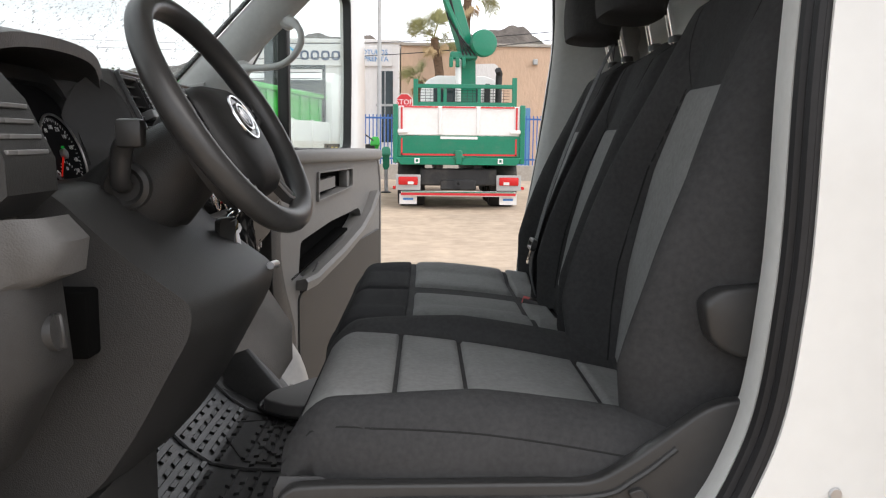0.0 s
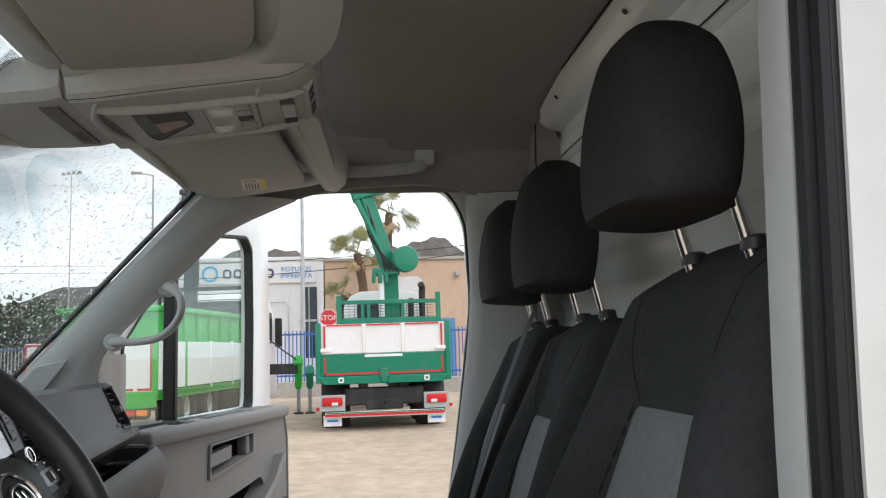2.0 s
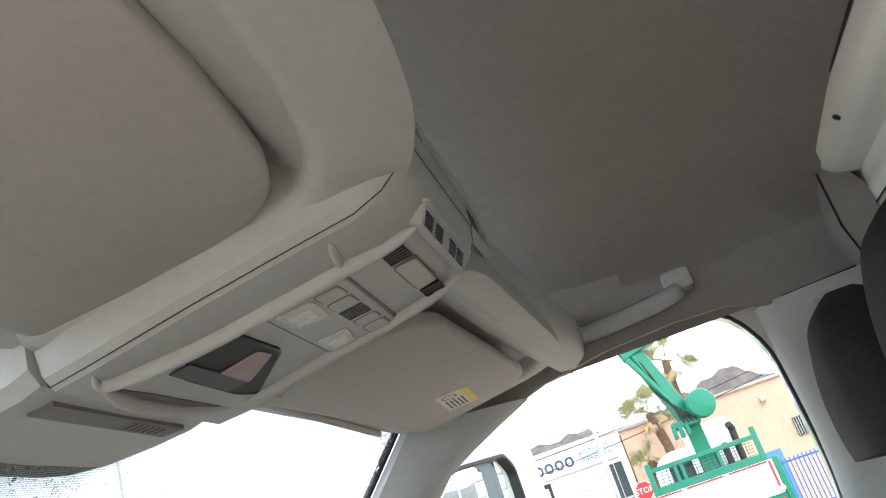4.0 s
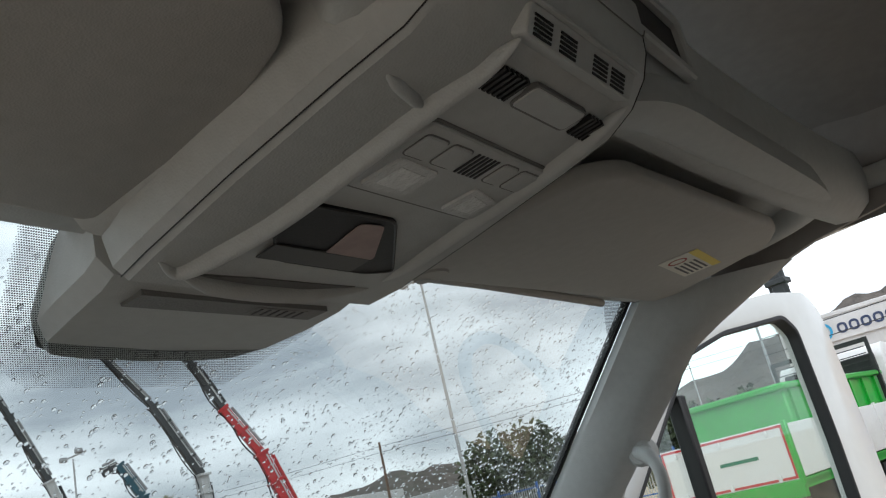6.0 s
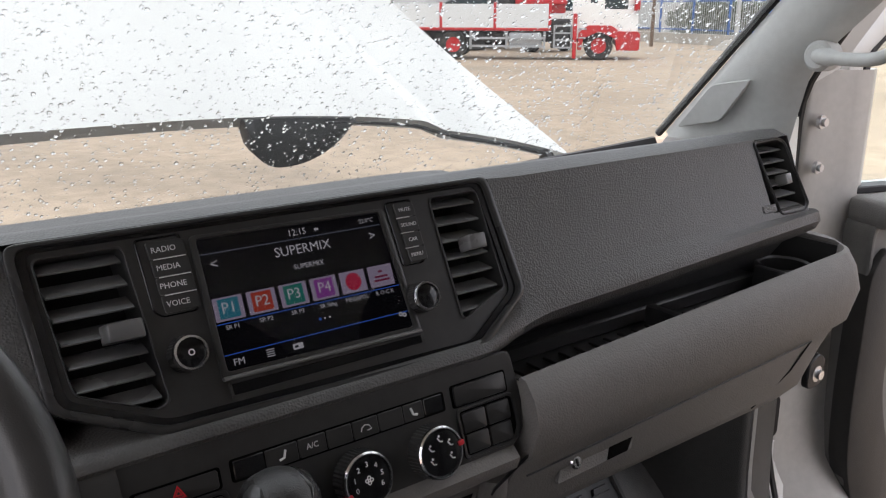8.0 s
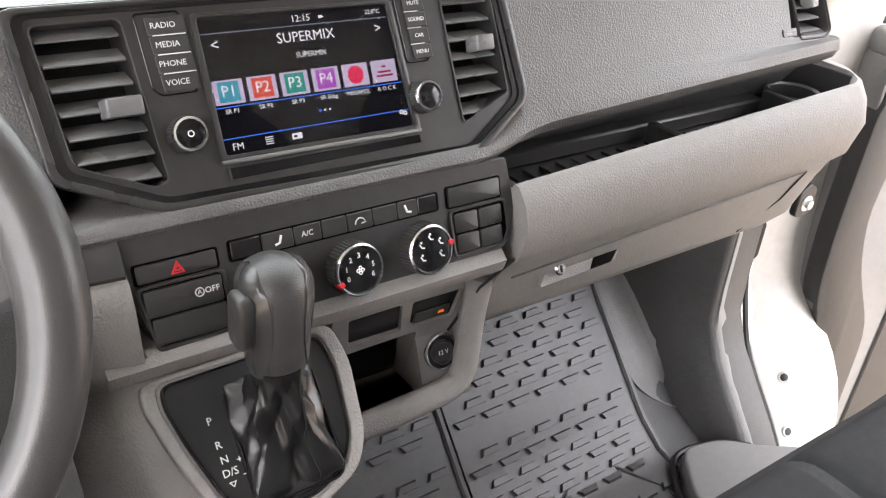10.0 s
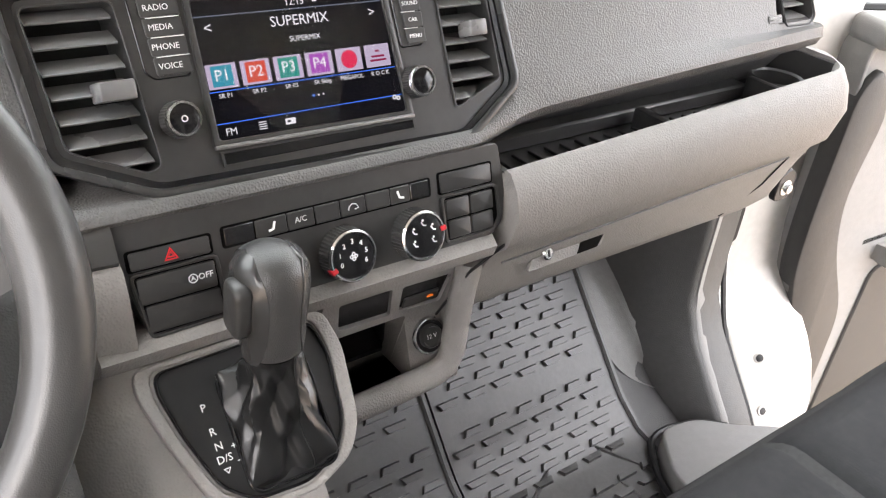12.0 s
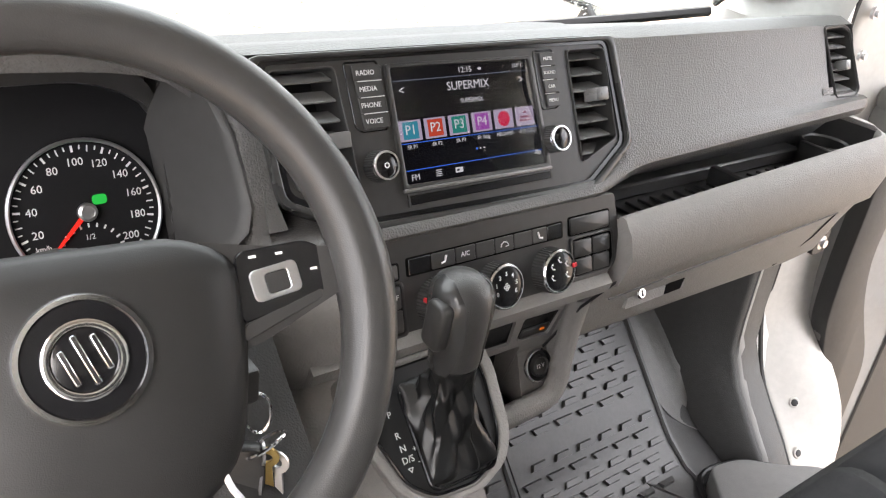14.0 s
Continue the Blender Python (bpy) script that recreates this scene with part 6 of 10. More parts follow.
for s in (-1, 1):
    sp_ = part("spoke", loft([[WM @ Vector((s * x, y0, h0)), WM @ Vector((s * x, y1, h0)), WM @ Vector((s * x, y1 - 0.004, h0 - 0.02)), WM @ Vector((s * x, y0 + 0.004, h0 - 0.02))] for x, y0, y1, h0 in ((0.070, -0.030, 0.040, -0.006), (0.100, -0.022, 0.034, -0.006), (0.128, -0.010, 0.029, -0.004), (0.156, 0.002, 0.026, 0.0))]), BLACK, wheel, "black spoke with buttons")
    bm0 = WM @ Matrix.Translation((s * 0.112, 0.011, -0.0035))
    part("button_field", plate(soft([(-0.026 * s, -0.022), (0.030 * s, -0.010), (0.038 * s, 0.010), (0.02 * s, 0.022), (-0.024 * s, 0.020)], 0.006), -0.004, 0.001, bm0, 0.001, 1), GLOSS, sp_)
    part("ok_frame", rim(rounded(-0.017, 0.013, -0.009, 0.010, 0.004), rounded(-0.008, 0.006, -0.006, 0.006, 0.002), 0.0, 0.0022, bm0 @ Matrix.Rotation(radians(8 * s), 4, "Z"), 0.0006, 1), SATIN, sp_, "silver button frame")
    part("button", plate(rounded(-0.008, 0.006, -0.006, 0.006, 0.002), 0.0, 0.0018, bm0 @ Matrix.Rotation(radians(8 * s), 4, "Z"), 0.0005, 1), BLACK, sp_)
    part("lower_key", plate(soft([(-0.026 * s, -0.032), (0.026 * s, -0.014), (0.026 * s, -0.008), (-0.024 * s, -0.022)], 0.003), -0.003, 0.0012, bm0, 0.0006, 1), BLACK, sp_)
    for dx, dy in ((0.022, 0.004), (0.002, 0.016), (-0.014, 0.016)):
        part("mark", xf(box(-0.0022, 0.0022, -0.0008, 0.0008, 0.0011, 0.0014), bm0 @ Matrix.Translation((s * dx, dy, 0.0008))), INK, sp_)
    # forked silver lower spokes
    part("lower_spoke", loft([[WM @ Vector((s * x + w, y, h)), WM @ Vector((s * x - w, y, h)), WM @ Vector((s * x - w, y, h - 0.012)), WM @ Vector((s * x + w, y, h - 0.012))] for x, y, w, h in ((0.046, -0.074, 0.014, -0.004), (0.058, -0.100, 0.010, -0.006), (0.072, -0.126, 0.011, -0.004), (0.080, -0.140, 0.012, 0.004))]), DARK, wheel, "black lower spoke")
    for w_ in (-1, 1):
        part("silver_edge", tube([WM @ Vector((s * x + w_ * w * 0.8, y, h + 0.0015)) for x, y, w, h in ((0.046, -0.074, 0.014, -0.004), (0.058, -0.100, 0.010, -0.006), (0.072, -0.126, 0.011, -0.004), (0.079, -0.138, 0.012, 0.003))], 0.0022, 6), SATIN, wheel, "silver spoke edge")
part("back_cover", lathe([(0.046, -0.03), (0.050, -0.045), (0.050, -0.07), (0.045, -0.085), (0, -0.085)], WM, 28), BLACK, wheel, "black hub back cover")

# driver's lower fascia: dark knee panel, switch end, cubby
low = thing("lower_fascia", "dark plastic knee panel below the steering column", "lower dashboard", (-0.05, -0.45, 0.95))
prof_y = [(-0.24, 0.0), (-0.30, 0.006), (-0.40, 0.004), (-0.50, -0.01), (-0.58, -0.03)]
part("knee_panel", loft([[(p[0], y, p[1]) for p in soft([(0.02 + d, 1.375), (0.10 + d, 1.30), (0.182 + d, 1.240), (0.178 + d, 1.205), (0.150 + d, 1.155), (0.112 + d, 1.085), (0.066 + d, 1.018), (0.0 + d, 0.978), (-0.03 + d, 0.97), (-0.16, 0.97), (-0.16, 1.37)], 0.03, 4)] for y, d in prof_y]), DARK, low, "dark knee panel", angle=60)
part("knee_edge", tube([(0.187, -0.245, 1.24), (0.19, -0.27, 1.243), (0.188, -0.30, 1.245)], 0.006, 8), SATIN, low, "silver edge strip")
part("side_leg", loft([[(0.012, -0.30, z), (0.012, -0.56, z), (-0.2, -0.60, z), (-0.2, -0.28, z)] for z in (0.985, 0.66)]), KICK, low, "grey lower leg panel")
part("end_panel", loft([[(-0.02, y, 1.30), (0.050 - d, y, 1.29), (0.058 - d, y, 1.20), (0.040 - d, y, 1.178), (0.0 - d, y, 1.10), (-0.12, y, 1.06), (-0.3, y, 1.30)] for y, d in ((-0.680, 0.0), (-0.71, 0.002), (-0.74, 0.012), (-0.76, 0.05))]), DARK, low, "dark grey end panel", angle=45)
part("end_cap", loft([[(-0.05, y, 1.352), (0.012 - d, y, 1.346), (0.064 - d, y, 1.354), (0.084 - d, y, 1.332), (0.079 - d, y, 1.300), (0.012 - d, y, 1.272), (-0.05, y, 1.262)] for y, d in ((-0.690, 0.0), (-0.72, 0.0), (-0.74, 0.01), (-0.75, 0.03))]), surf("end_cap_grey", (0.08, 0.078, 0.076), 0.55, var=0.07, bump=0.25, bscale=560, grain="leather"), low, "grey end cap", angle=45)
part("light_switch", lathe([(0.030, 0.0), (0.030, 0.004), (0.024, 0.006), (0.020, 0.006), (0.019, 0.016), (0, 0.017)], frame_at((0.040, -0.705, 1.238), (0, 1, 0), (-0.1, 0, 1)), 28), BLACK, low, "round black light switch")
part("switch_grip", xf(box(-0.004, 0.004, -0.018, 0.018, 0.012, 0.022, 0.002, 1), frame_at((0.040, -0.705, 1.238), (0, 1, 0), (-0.1, 0, 1))), BLACK, low)
# Cubby is a solid block, black for the shade inside it.
part("cubby", box(-0.06, 0.046, -0.612, -0.535, 1.185, 1.262, 0.004), RECESS_SHADE, low, "open cubby, a solid block in shade black")
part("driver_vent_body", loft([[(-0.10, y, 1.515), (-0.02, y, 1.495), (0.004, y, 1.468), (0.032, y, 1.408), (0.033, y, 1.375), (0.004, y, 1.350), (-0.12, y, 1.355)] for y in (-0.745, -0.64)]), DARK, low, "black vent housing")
# Vent mouth is a solid wedge with painted shade.
part("vent_opening", loft([[(-0.03, y, 1.476), (0.006, y, 1.462), (0.030, y, 1.408), (0.0, y, 1.395)] for y in (-0.735, -0.655)]), RECESS_SHADE, low, "vent opening with painted black shade")
for i in range(4):
    z = 1.412 + 0.015 * i
    part("vent_slat", box(-0.02, 0.032 - 0.0065 * i, -0.737, -0.653, z, z + 0.005, 0.001, 1), SLAT, low)
part("panel_seam", tube([(0.150, -0.25, 1.155), (0.151, -0.3, 1.156), (0.145, -0.42, 1.152)], 0.0015, 5), SEALSHADE, low)
part("pedal", bev(box(-0.19, -0.17, -0.36, -0.28, 0.80, 0.87), 0.008, 2), SEALSHADE, low, "black rubber pedal")

# ---- seats ----
def panel_half(s):
    """Half width of the grey centre panel of a backrest, s up 0..1."""
    if s < 0.30:
        return 0.140 + 0.033 * (s / 0.30)
    if s < 0.54:
        return 0.173 - 0.014 * ((s - 0.30) / 0.24)
    return max(0.098, 0.159 - 0.061 * ((s - 0.54) / 0.195))


def seat_back(s, u, off, spec):
    """Point on the front of a backrest: s up 0..1, u across -1..1."""
    yc, x0, z0, x1, z1, w0, wm, w1, b = spec
    if s < 0.45:
        w = w0 + (wm - w0) * math.sin(math.pi / 2 * s / 0.45)
    else:
        t = (s - 0.45) / 0.55
        w = wm + (w1 - wm) * t ** 1.35
    w *= 1 - 0.16 * max(0, (s - 0.88) / 0.12) ** 2
    x = x0 + (x1 - x0) * s - 0.018 * math.sin(math.pi * s) + 0.03 * max(0, s - 0.93) / 0.07
    z = z0 + (z1 - z0) * s
    a = abs(u)
    e = panel_half(s) * spec[6] / 0.265 / w
    t = max(0.0, min(1.0, (a - e) / (1 - e)))
    lift = b * (0.6 + 2.0 * s if s < 0.2 else 1 - ((s - 0.2) / 0.8) ** 1.3)
    bol = lift * math.sin(math.pi * t ** 0.85)
    edge = 0.055 * max(0, (a - 0.84) / 0.16) ** 2
    sag = 0.022 * max(0.0, (s - 0.90) / 0.10) ** 2 * a * a
    return Vector((x - bol + edge - off, yc + u * w, z + 0.25 * off - sag))


def back_mesh(spec, depth=0.11):
    rings = []
    us_ = [-1 + i / 26 for i in range(53)]
    for j in range(45):
        s = j / 44
        cap = 1 - 0.5 * max(0, (s - 0.92) / 0.08) ** 2
        front = [seat_back(s, u, 0, spec) for u in us_]
        mid = seat_back(s, 0, 0, spec).x
        back = [Vector((mid + depth * cap * (1 - 0.35 * abs(u) ** 3), p.y, p.z - 0.01)) for u, p in zip(us_, front)][::-1]
        rings.append(front + back)
    return loft(rings)


def patch(fn, u0, u1, v0, v1, h=0.006, nu=30, nv=34):
    """A slightly raised pillow on a surface fn(v, u, offset); u1 may give the half width at v."""
    bm = bmesh.new()
    g = []
    for j in range(nv + 1):
        row = []
        for i in range(nu + 1):
            a, b = i / nu, j / nv
            d = min(a, 1 - a, b, 1 - b) * 2
            k = 0.0012 + h * min(1, (d * 4)) ** 0.5 - 0.004 * (d < 1e-6)
            v = v0 + (v1 - v0) * b
            lo, hi = (-u1(v), u1(v)) if callable(u1) else (u0, u1)
            row.append(bm.verts.new(fn(v, lo + (hi - lo) * a, k)))
        g.append(row)
    for a, b in zip(g, g[1:]):
        for i in range(nu):
            bm.faces.new((a[i], a[i + 1], b[i + 1], b[i]))
    return bm


def cushion_edge(s, spec):
    return spec[6] + (spec[7] - spec[6]) * s


def cushion_pt(s, u, off, spec):
    """s from the front 0 to the back 1."""
    yc, xf_, xb, z, w, b, e0, e1, drop = spec
    x = xf_ + (xb - xf_) * s
    a = abs(u)
    top = z - drop * s + 0.012 * math.sin(math.pi * s)
    top -= 0.05 * max(0, (0.12 - s) / 0.12) ** 2
    e = cushion_edge(s, spec)
    t = max(0.0, min(1.0, (a - e) / (1 - e)))
    bol = b * math.sin(math.pi * t ** 0.8) * min(1, 0.25 + s * 1.6)
    edge = 0.035 * max(0, (a - 0.88) / 0.12) ** 2
    return Vector((x, yc + u * w * (1 - 0.06 * max(0, 0.2 - s) / 0.2), top + bol - edge + off))


def cushion_mesh(spec, bottom):
    us_ = [-1 + i / 26 for i in range(53)]
    rings = []
    for j in range(41):
        s = j / 40
        topv = [cushion_pt(s, u, 0, spec) for u in us_]
        k = 0.022 * max(0, (0.12 - s) / 0.12)
        low_ = [Vector((p.x + k, p.y - (p.y - spec[0]) * 0.02, bottom)) for p in topv][::-1]
        rings.append(topv + low_)
    return loft(rings)


def headrest_ring(c, w, d, h, lean=0.02):
    """Point on a headrest: t up 0..1, a round from the back."""
    def at(t, a):
        z = c[2] + h * t
        prof = (1 - 0.995 * (max(0.0, t - 0.15) / 0.85) ** 1.9) ** 0.56
        ww = w * prof * (1.05 - 0.10 * t) * min(1.0, 0.90 + 1.3 * t)
        dd = d * (0.62 + 0.38 * math.sin(math.pi * min(1, 0.18 + 0.72 * t))) * (1 if t < 0.8 else 1 - 0.6 * ((t - 0.8) / 0.2) ** 2)
        ca, sa = math.cos(a), math.sin(a)
        return Vector((c[0] + lean * t + dd / 2 * math.copysign(abs(ca) ** 0.75, ca), c[1] + ww / 2 * math.copysign(abs(sa) ** 0.62, sa), z + 0.012 * (1 - t) * (0.5 - 0.5 * ca)))
    return at


def headrest_mesh(c, w, d, h):
    at = headrest_ring(c, w, d, h)
    return loft([[at(j / 24, 2 * math.pi * i / 32) for i in range(32)] for j in range(25)])


def head_rest(seat, yc, xc, zb, zt, posts, w=0.265, post_z=1.66):
    part("headrest", headrest_mesh((xc - 0.048, yc, zb), w, 0.140, zt - zb), CLOTH, seat, "black cloth headrest", angle=70)
    for s in (-1, 1):
        y = yc + s * posts
        part("post", tube([(xc + 0.030, y, post_z - 0.02), (xc + 0.004, y, zb + 0.04)], 0.0078, 12), CHROME, seat, "chrome headrest post")
        part("post_guide", lathe([(0.0, 0.003), (0.011, 0.003), (0.015, 0.0), (0.016, -0.012), (0, -0.012)], frame_at((xc + 0.030, y, post_z + 0.011), (1, 0, 0.06), (0, 1, 0)), 18), BLACK, seat, "black post guide")


drv = thing("driver_seat", "black and grey cloth driver's seat with headrest", "seat", (0.5, -0.335, 0.66))
DY = -0.335
dspec = (DY, 0.725, 1.03, 0.872, 1.692, 0.235, 0.265, 0.222, 0.095)
part("backrest", back_mesh(dspec), CLOTH, drv, "black cloth backrest", angle=70)
bf = lambda s, u, off: seat_back(s, u, off, dspec)


def back_width(s, spec):
    """Half of the grey panel as a share of the backrest's half width."""
    return panel_half(s) * spec[6] / 0.265 / abs(seat_back(s, 1.0, 0, spec).y - spec[0]) * 0.97


part("back_panel", patch(bf, 0, lambda v: back_width(v, dspec), 0.06, 0.735, 0.006), CLOTHG, drv, "grey woven centre panel", angle=70)
for s in (-1, 1):
    part("seam", tube([bf(0.06 + 0.67 * i / 14, s * back_width(0.06 + 0.67 * i / 14, dspec) * 1.05, 0.001) for i in range(15)], 0.0014, 5), STITCH, drv)
    part("shoulder_seam", tube([bf(0.735 + 0.25 * i / 10, s * (back_width(0.735, dspec) + 0.30 * i / 10), 0.0004) for i in range(11)], 0.0008, 5), STITCH, drv)
cspec = (DY, 0.25, 0.738, 1.112, 0.274, 0.036, 0.72, 0.50, 0.055)
part("cushion", cushion_mesh(cspec, 1.040), CLOTH, drv, "black cloth cushion", angle=70)
cf = lambda s, u, off: cushion_pt(s, u, off, cspec)
for a, b in ((0.02, 0.258), (0.266, 0.452), (0.458, 0.840), (0.848, 0.985)):
    part("cushion_panel", patch(cf, 0, lambda v: cushion_edge(v, cspec) * 0.97, a, b, 0.008), CLOTHG, drv, "grey woven cushion panel", angle=70)
for u in (-0.95, 0.95):
    part("cushion_seam", tube([cf(i / 14, u, -0.002) for i in range(15)], 0.0016, 5), STITCH, drv)
head_rest(drv, DY, 0.862, 1.721, 1.952, 0.077, 0.272, 1.680)
part("seat_base", loft([[(0.25 - d, DY - w, z), (0.76, DY - w, z), (0.76, DY + w, z), (0.25 - d, DY + w, z)] for z, w, d in ((1.044, 0.260, 0.0), (1.03, 0.266, 0.006), (0.95, 0.268, 0.010), (0.90, 0.25, -0.02), (0.70, 0.235, -0.05))]), BLACK, drv, "black plastic seat base", angle=40)
# side valance with its ridge and adjuster handle
VM = frame_at((0, DY - 0.268, 0), (1, 0, 0), (0, 0, 1))
part("side_valance", plate(soft([(0.235, 0.925), (0.243, 1.015), (0.262, 1.043), (0.31, 1.046), (0.61, 1.050), (0.655, 1.078), (0.735, 1.139), (0.775, 1.148), (0.86, 1.13), (0.84, 0.96), (0.72, 0.92)], 0.02), 0.0, 0.022, VM, 0.008, 3), SWITCH, drv, "black plastic side valance", angle=40)
part("valance_ridge", tube(smooth_path([VM @ Vector(p) for p in ((0.262, 1.022, 0.022), (0.40, 1.030, 0.023), (0.60, 1.033, 0.023), (0.655, 1.055, 0.023), (0.70, 1.090, 0.022))], 5), 0.004, 8), SWITCH, drv)
part("adjuster", plate(soft([(0.548, 1.004), (0.560, 1.026), (0.632, 1.028), (0.64, 1.006)], 0.006), 0.018, 0.032, VM, 0.004, 2), BLACK, drv, "black adjuster lever")
part("adjuster", plate(soft([(0.645, 1.040), (0.660, 1.046), (0.700, 1.0), (0.685, 0.995)], 0.005), 0.018, 0.030, VM, 0.003, 1), BLACK, drv, "black adjuster lever")
part("recliner", plate(soft([(0.728, 1.252), (0.745, 1.268), (0.86, 1.283), (0.90, 1.24), (0.84, 1.19), (0.775, 1.186), (0.738, 1.205)], 0.022, 4), -0.02, 0.020, frame_at((0, DY - 0.255, 0), (1, 0, 0), (0, 0, 1)), 0.012, 3), SWITCH, drv, "black folded armrest hinge", angle=50)

bench = thing("passenger_bench", "black and grey cloth double passenger bench", "seat", (0.5, 0.45, 0.66))
for yc, tag in ((0.245, "middle"), (0.648, "outer")):
    sp2 = (yc, 0.715, 1.05, 0.885, 1.640, 0.195, 0.205, 0.172, 0.058)
    bk = part("backrest", back_mesh(sp2), CLOTH, bench, "black cloth backrest", angle=70)
    f2 = lambda s, u, off, sp2=sp2: seat_back(s, u, off, sp2)
    part("back_panel", patch(f2, 0, lambda v, sp2=sp2: back_width(v, sp2), 0.08, 0.70), CLOTHG, bk, "grey woven centre panel", angle=70)
    for s in (-1, 1):
        part("seam", tube([f2(0.08 + 0.62 * i / 14, s * back_width(0.08 + 0.62 * i / 14, sp2) * 1.05, 0.001) for i in range(15)], 0.0014, 5), STITCH, bk)
        part("shoulder_seam", tube([f2(0.70 + 0.28 * i / 10, s * (back_width(0.70, sp2) + 0.25 * i / 10), 0.0004) for i in range(11)], 0.0008, 5), STITCH, bk)
    head_rest(bench, yc, 0.885, 1.683, 1.926, 0.075, 0.25, 1.632)
bspec = (0.447, 0.225, 0.72, 1.075, 0.43, 0.016, 0.55, 0.55, 0.035)
bc = part("cushion", cushion_mesh(bspec, 0.96), CLOTH, bench, "black cloth bench cushion", angle=70)
f3 = lambda s, u, off: cushion_pt(s, u, off, bspec)
part("front_panel", patch(f3, -0.98, -0.01, 0.04, 0.315, 0.008), surf("grey_black_cloth", (0.03, 0.0305, 0.032), 0.93, var=0.12, bump=0.45, bscale=1200, grain="weave", spec=0.12), bc, angle=70)
part("front_panel", patch(f3, 0.01, 0.90, 0.04, 0.315, 0.008), bpy.data.materials["grey_black_cloth"], bc, angle=70)
for u0, u1 in ((-0.84, -0.12), (0.10, 0.82)):
    part("cushion_panel", patch(f3, u0, u1, 0.335, 0.83, 0.010), CLOTHG, bc, "grey woven cushion panel", angle=70)
    part("cushion_panel", patch(f3, u0, u1, 0.845, 0.97, 0.010), CLOTHG, bc, "grey woven cushion panel", angle=70)
part("bench_base", loft([[(0.25, 0.0, z), (0.74, 0.0, z), (0.74, 0.87, z), (0.25, 0.87, z)] for z in (0.965, 0.68)]), BLACK, bench, "black bench base")
part("side_shield", plate(soft([(0.66, 0.98), (0.67, 1.06), (0.71, 1.09), (0.76, 1.06), (0.76, 0.98)], 0.015), -0.02, 0.02, frame_at((0, -0.01, 0), (1, 0, 0), (0, 0, 1)), 0.006, 2), BLACK, bench)
# belt of the middle place
belt = thing("seat_belt", "black seat belt with its buckle tongue across the bench backrest", "seat belt", (0.7, 0.48, 1.1))
bp = smooth_path([(0.872, 0.530, 1.662), (0.836, 0.500, 1.60), (0.770, 0.478, 1.45), (0.722, 0.466, 1.32), (0.688, 0.458, 1.20), (0.676, 0.462, 1.13), (0.69, 0.475, 1.06)], 6)
part("webbing", loft([[p + Vector((-0.004, -0.023, 0)), p + Vector((-0.004, 0.023, 0.0)), p + Vector((-0.002, 0.023, 0.001)), p + Vector((-0.002, -0.023, 0.001))] for p in bp]), BELT, belt, "black webbing")
tg = frame_at((0.674, 0.460, 1.185), (0, 1, 0), (0.25, 0, 1))
part("tongue_head", rim(rounded(-0.034, 0.034, -0.012, 0.016, 0.008), rounded(-0.026, 0.026, -0.003, 0.007, 0.003), -0.005, 0.008, tg, 0.002, 1), BLACK, belt, "black tongue head")
part("tongue", rim(rounded(-0.013, 0.013, -0.046, -0.010, 0.003), rounded(-0.007, 0.007, -0.038, -0.020, 0.002), 0.0, 0.0025, tg), CHROME, belt, "steel tongue")
# belt of the outer place on the rear post
belt2 = thing("seat_belt", "black seat belt hanging on the passenger rear post", "seat belt", (0.95, 0.85, 1.1))
part("webbing", loft([[(x, y - 0.023, z), (x, y + 0.023, z), (x + 0.002, y + 0.023, z), (x + 0.002, y - 0.023, z)] for x, y, z in ((0.945, 0.835, 1.87), (0.935, 0.828, 1.70), (0.92, 0.82, 1.5), (0.90, 0.82, 1.2))]), BELT, belt2, "black webbing")
part("anchor", bev(box(0.925, 0.955, 0.80, 0.87, 1.70, 1.80), 0.01, 2), BLACK, belt2, "black upper anchor")
for y, z in ((0.40, 1.055), (0.02, 1.05)):
    bk = thing("belt_buckle", "black belt buckle with a red release button beside the seats", "belt buckle", (0.66, y, z - 0.02), group="belt buckles")
    bd = frame_at((0.668, y, z), (0.2, 1, 0), (-0.95, 0.2, 0.25))
    part("body", plate(rounded(-0.015, 0.015, -0.05, 0.02, 0.005), -0.008, 0.008, bd, 0.003, 2), BLACK, bk)
    part("release", plate(rounded(-0.011, 0.011, 0.006, 0.0215, 0.002), -0.005, 0.0092, bd), surf("red_button", (0.65, 0.12, 0.12), 0.5, bump=0), bk, "red release button")

# ---- rubber floor mats with raised bars ----
def mat_point(a, y):
    """a: distance along the floor from the back, 0 at x = 0.30."""
    pts = [(0.34, 0.668), (0.02, 0.668), (-0.07, 0.682), (-0.13, 0.722), (-0.31, 0.914), (-0.37, 1.0)]
    d = a
    for (x0, z0), (x1, z1) in zip(pts, pts[1:]):
        ln = math.hypot(x1 - x0, z1 - z0)
        if d <= ln or (x1, z1) == pts[-1]:
            t = d / ln
            n = Vector((-(z1 - z0), 0, (x1 - x0))) / ln
            n = n if n.z > 0 else -n
            return Vector((x0 + (x1 - x0) * t, y, z0 + (z1 - z0) * t)), n, Vector((x1 - x0, 0, z1 - z0)) / ln
        d -= ln


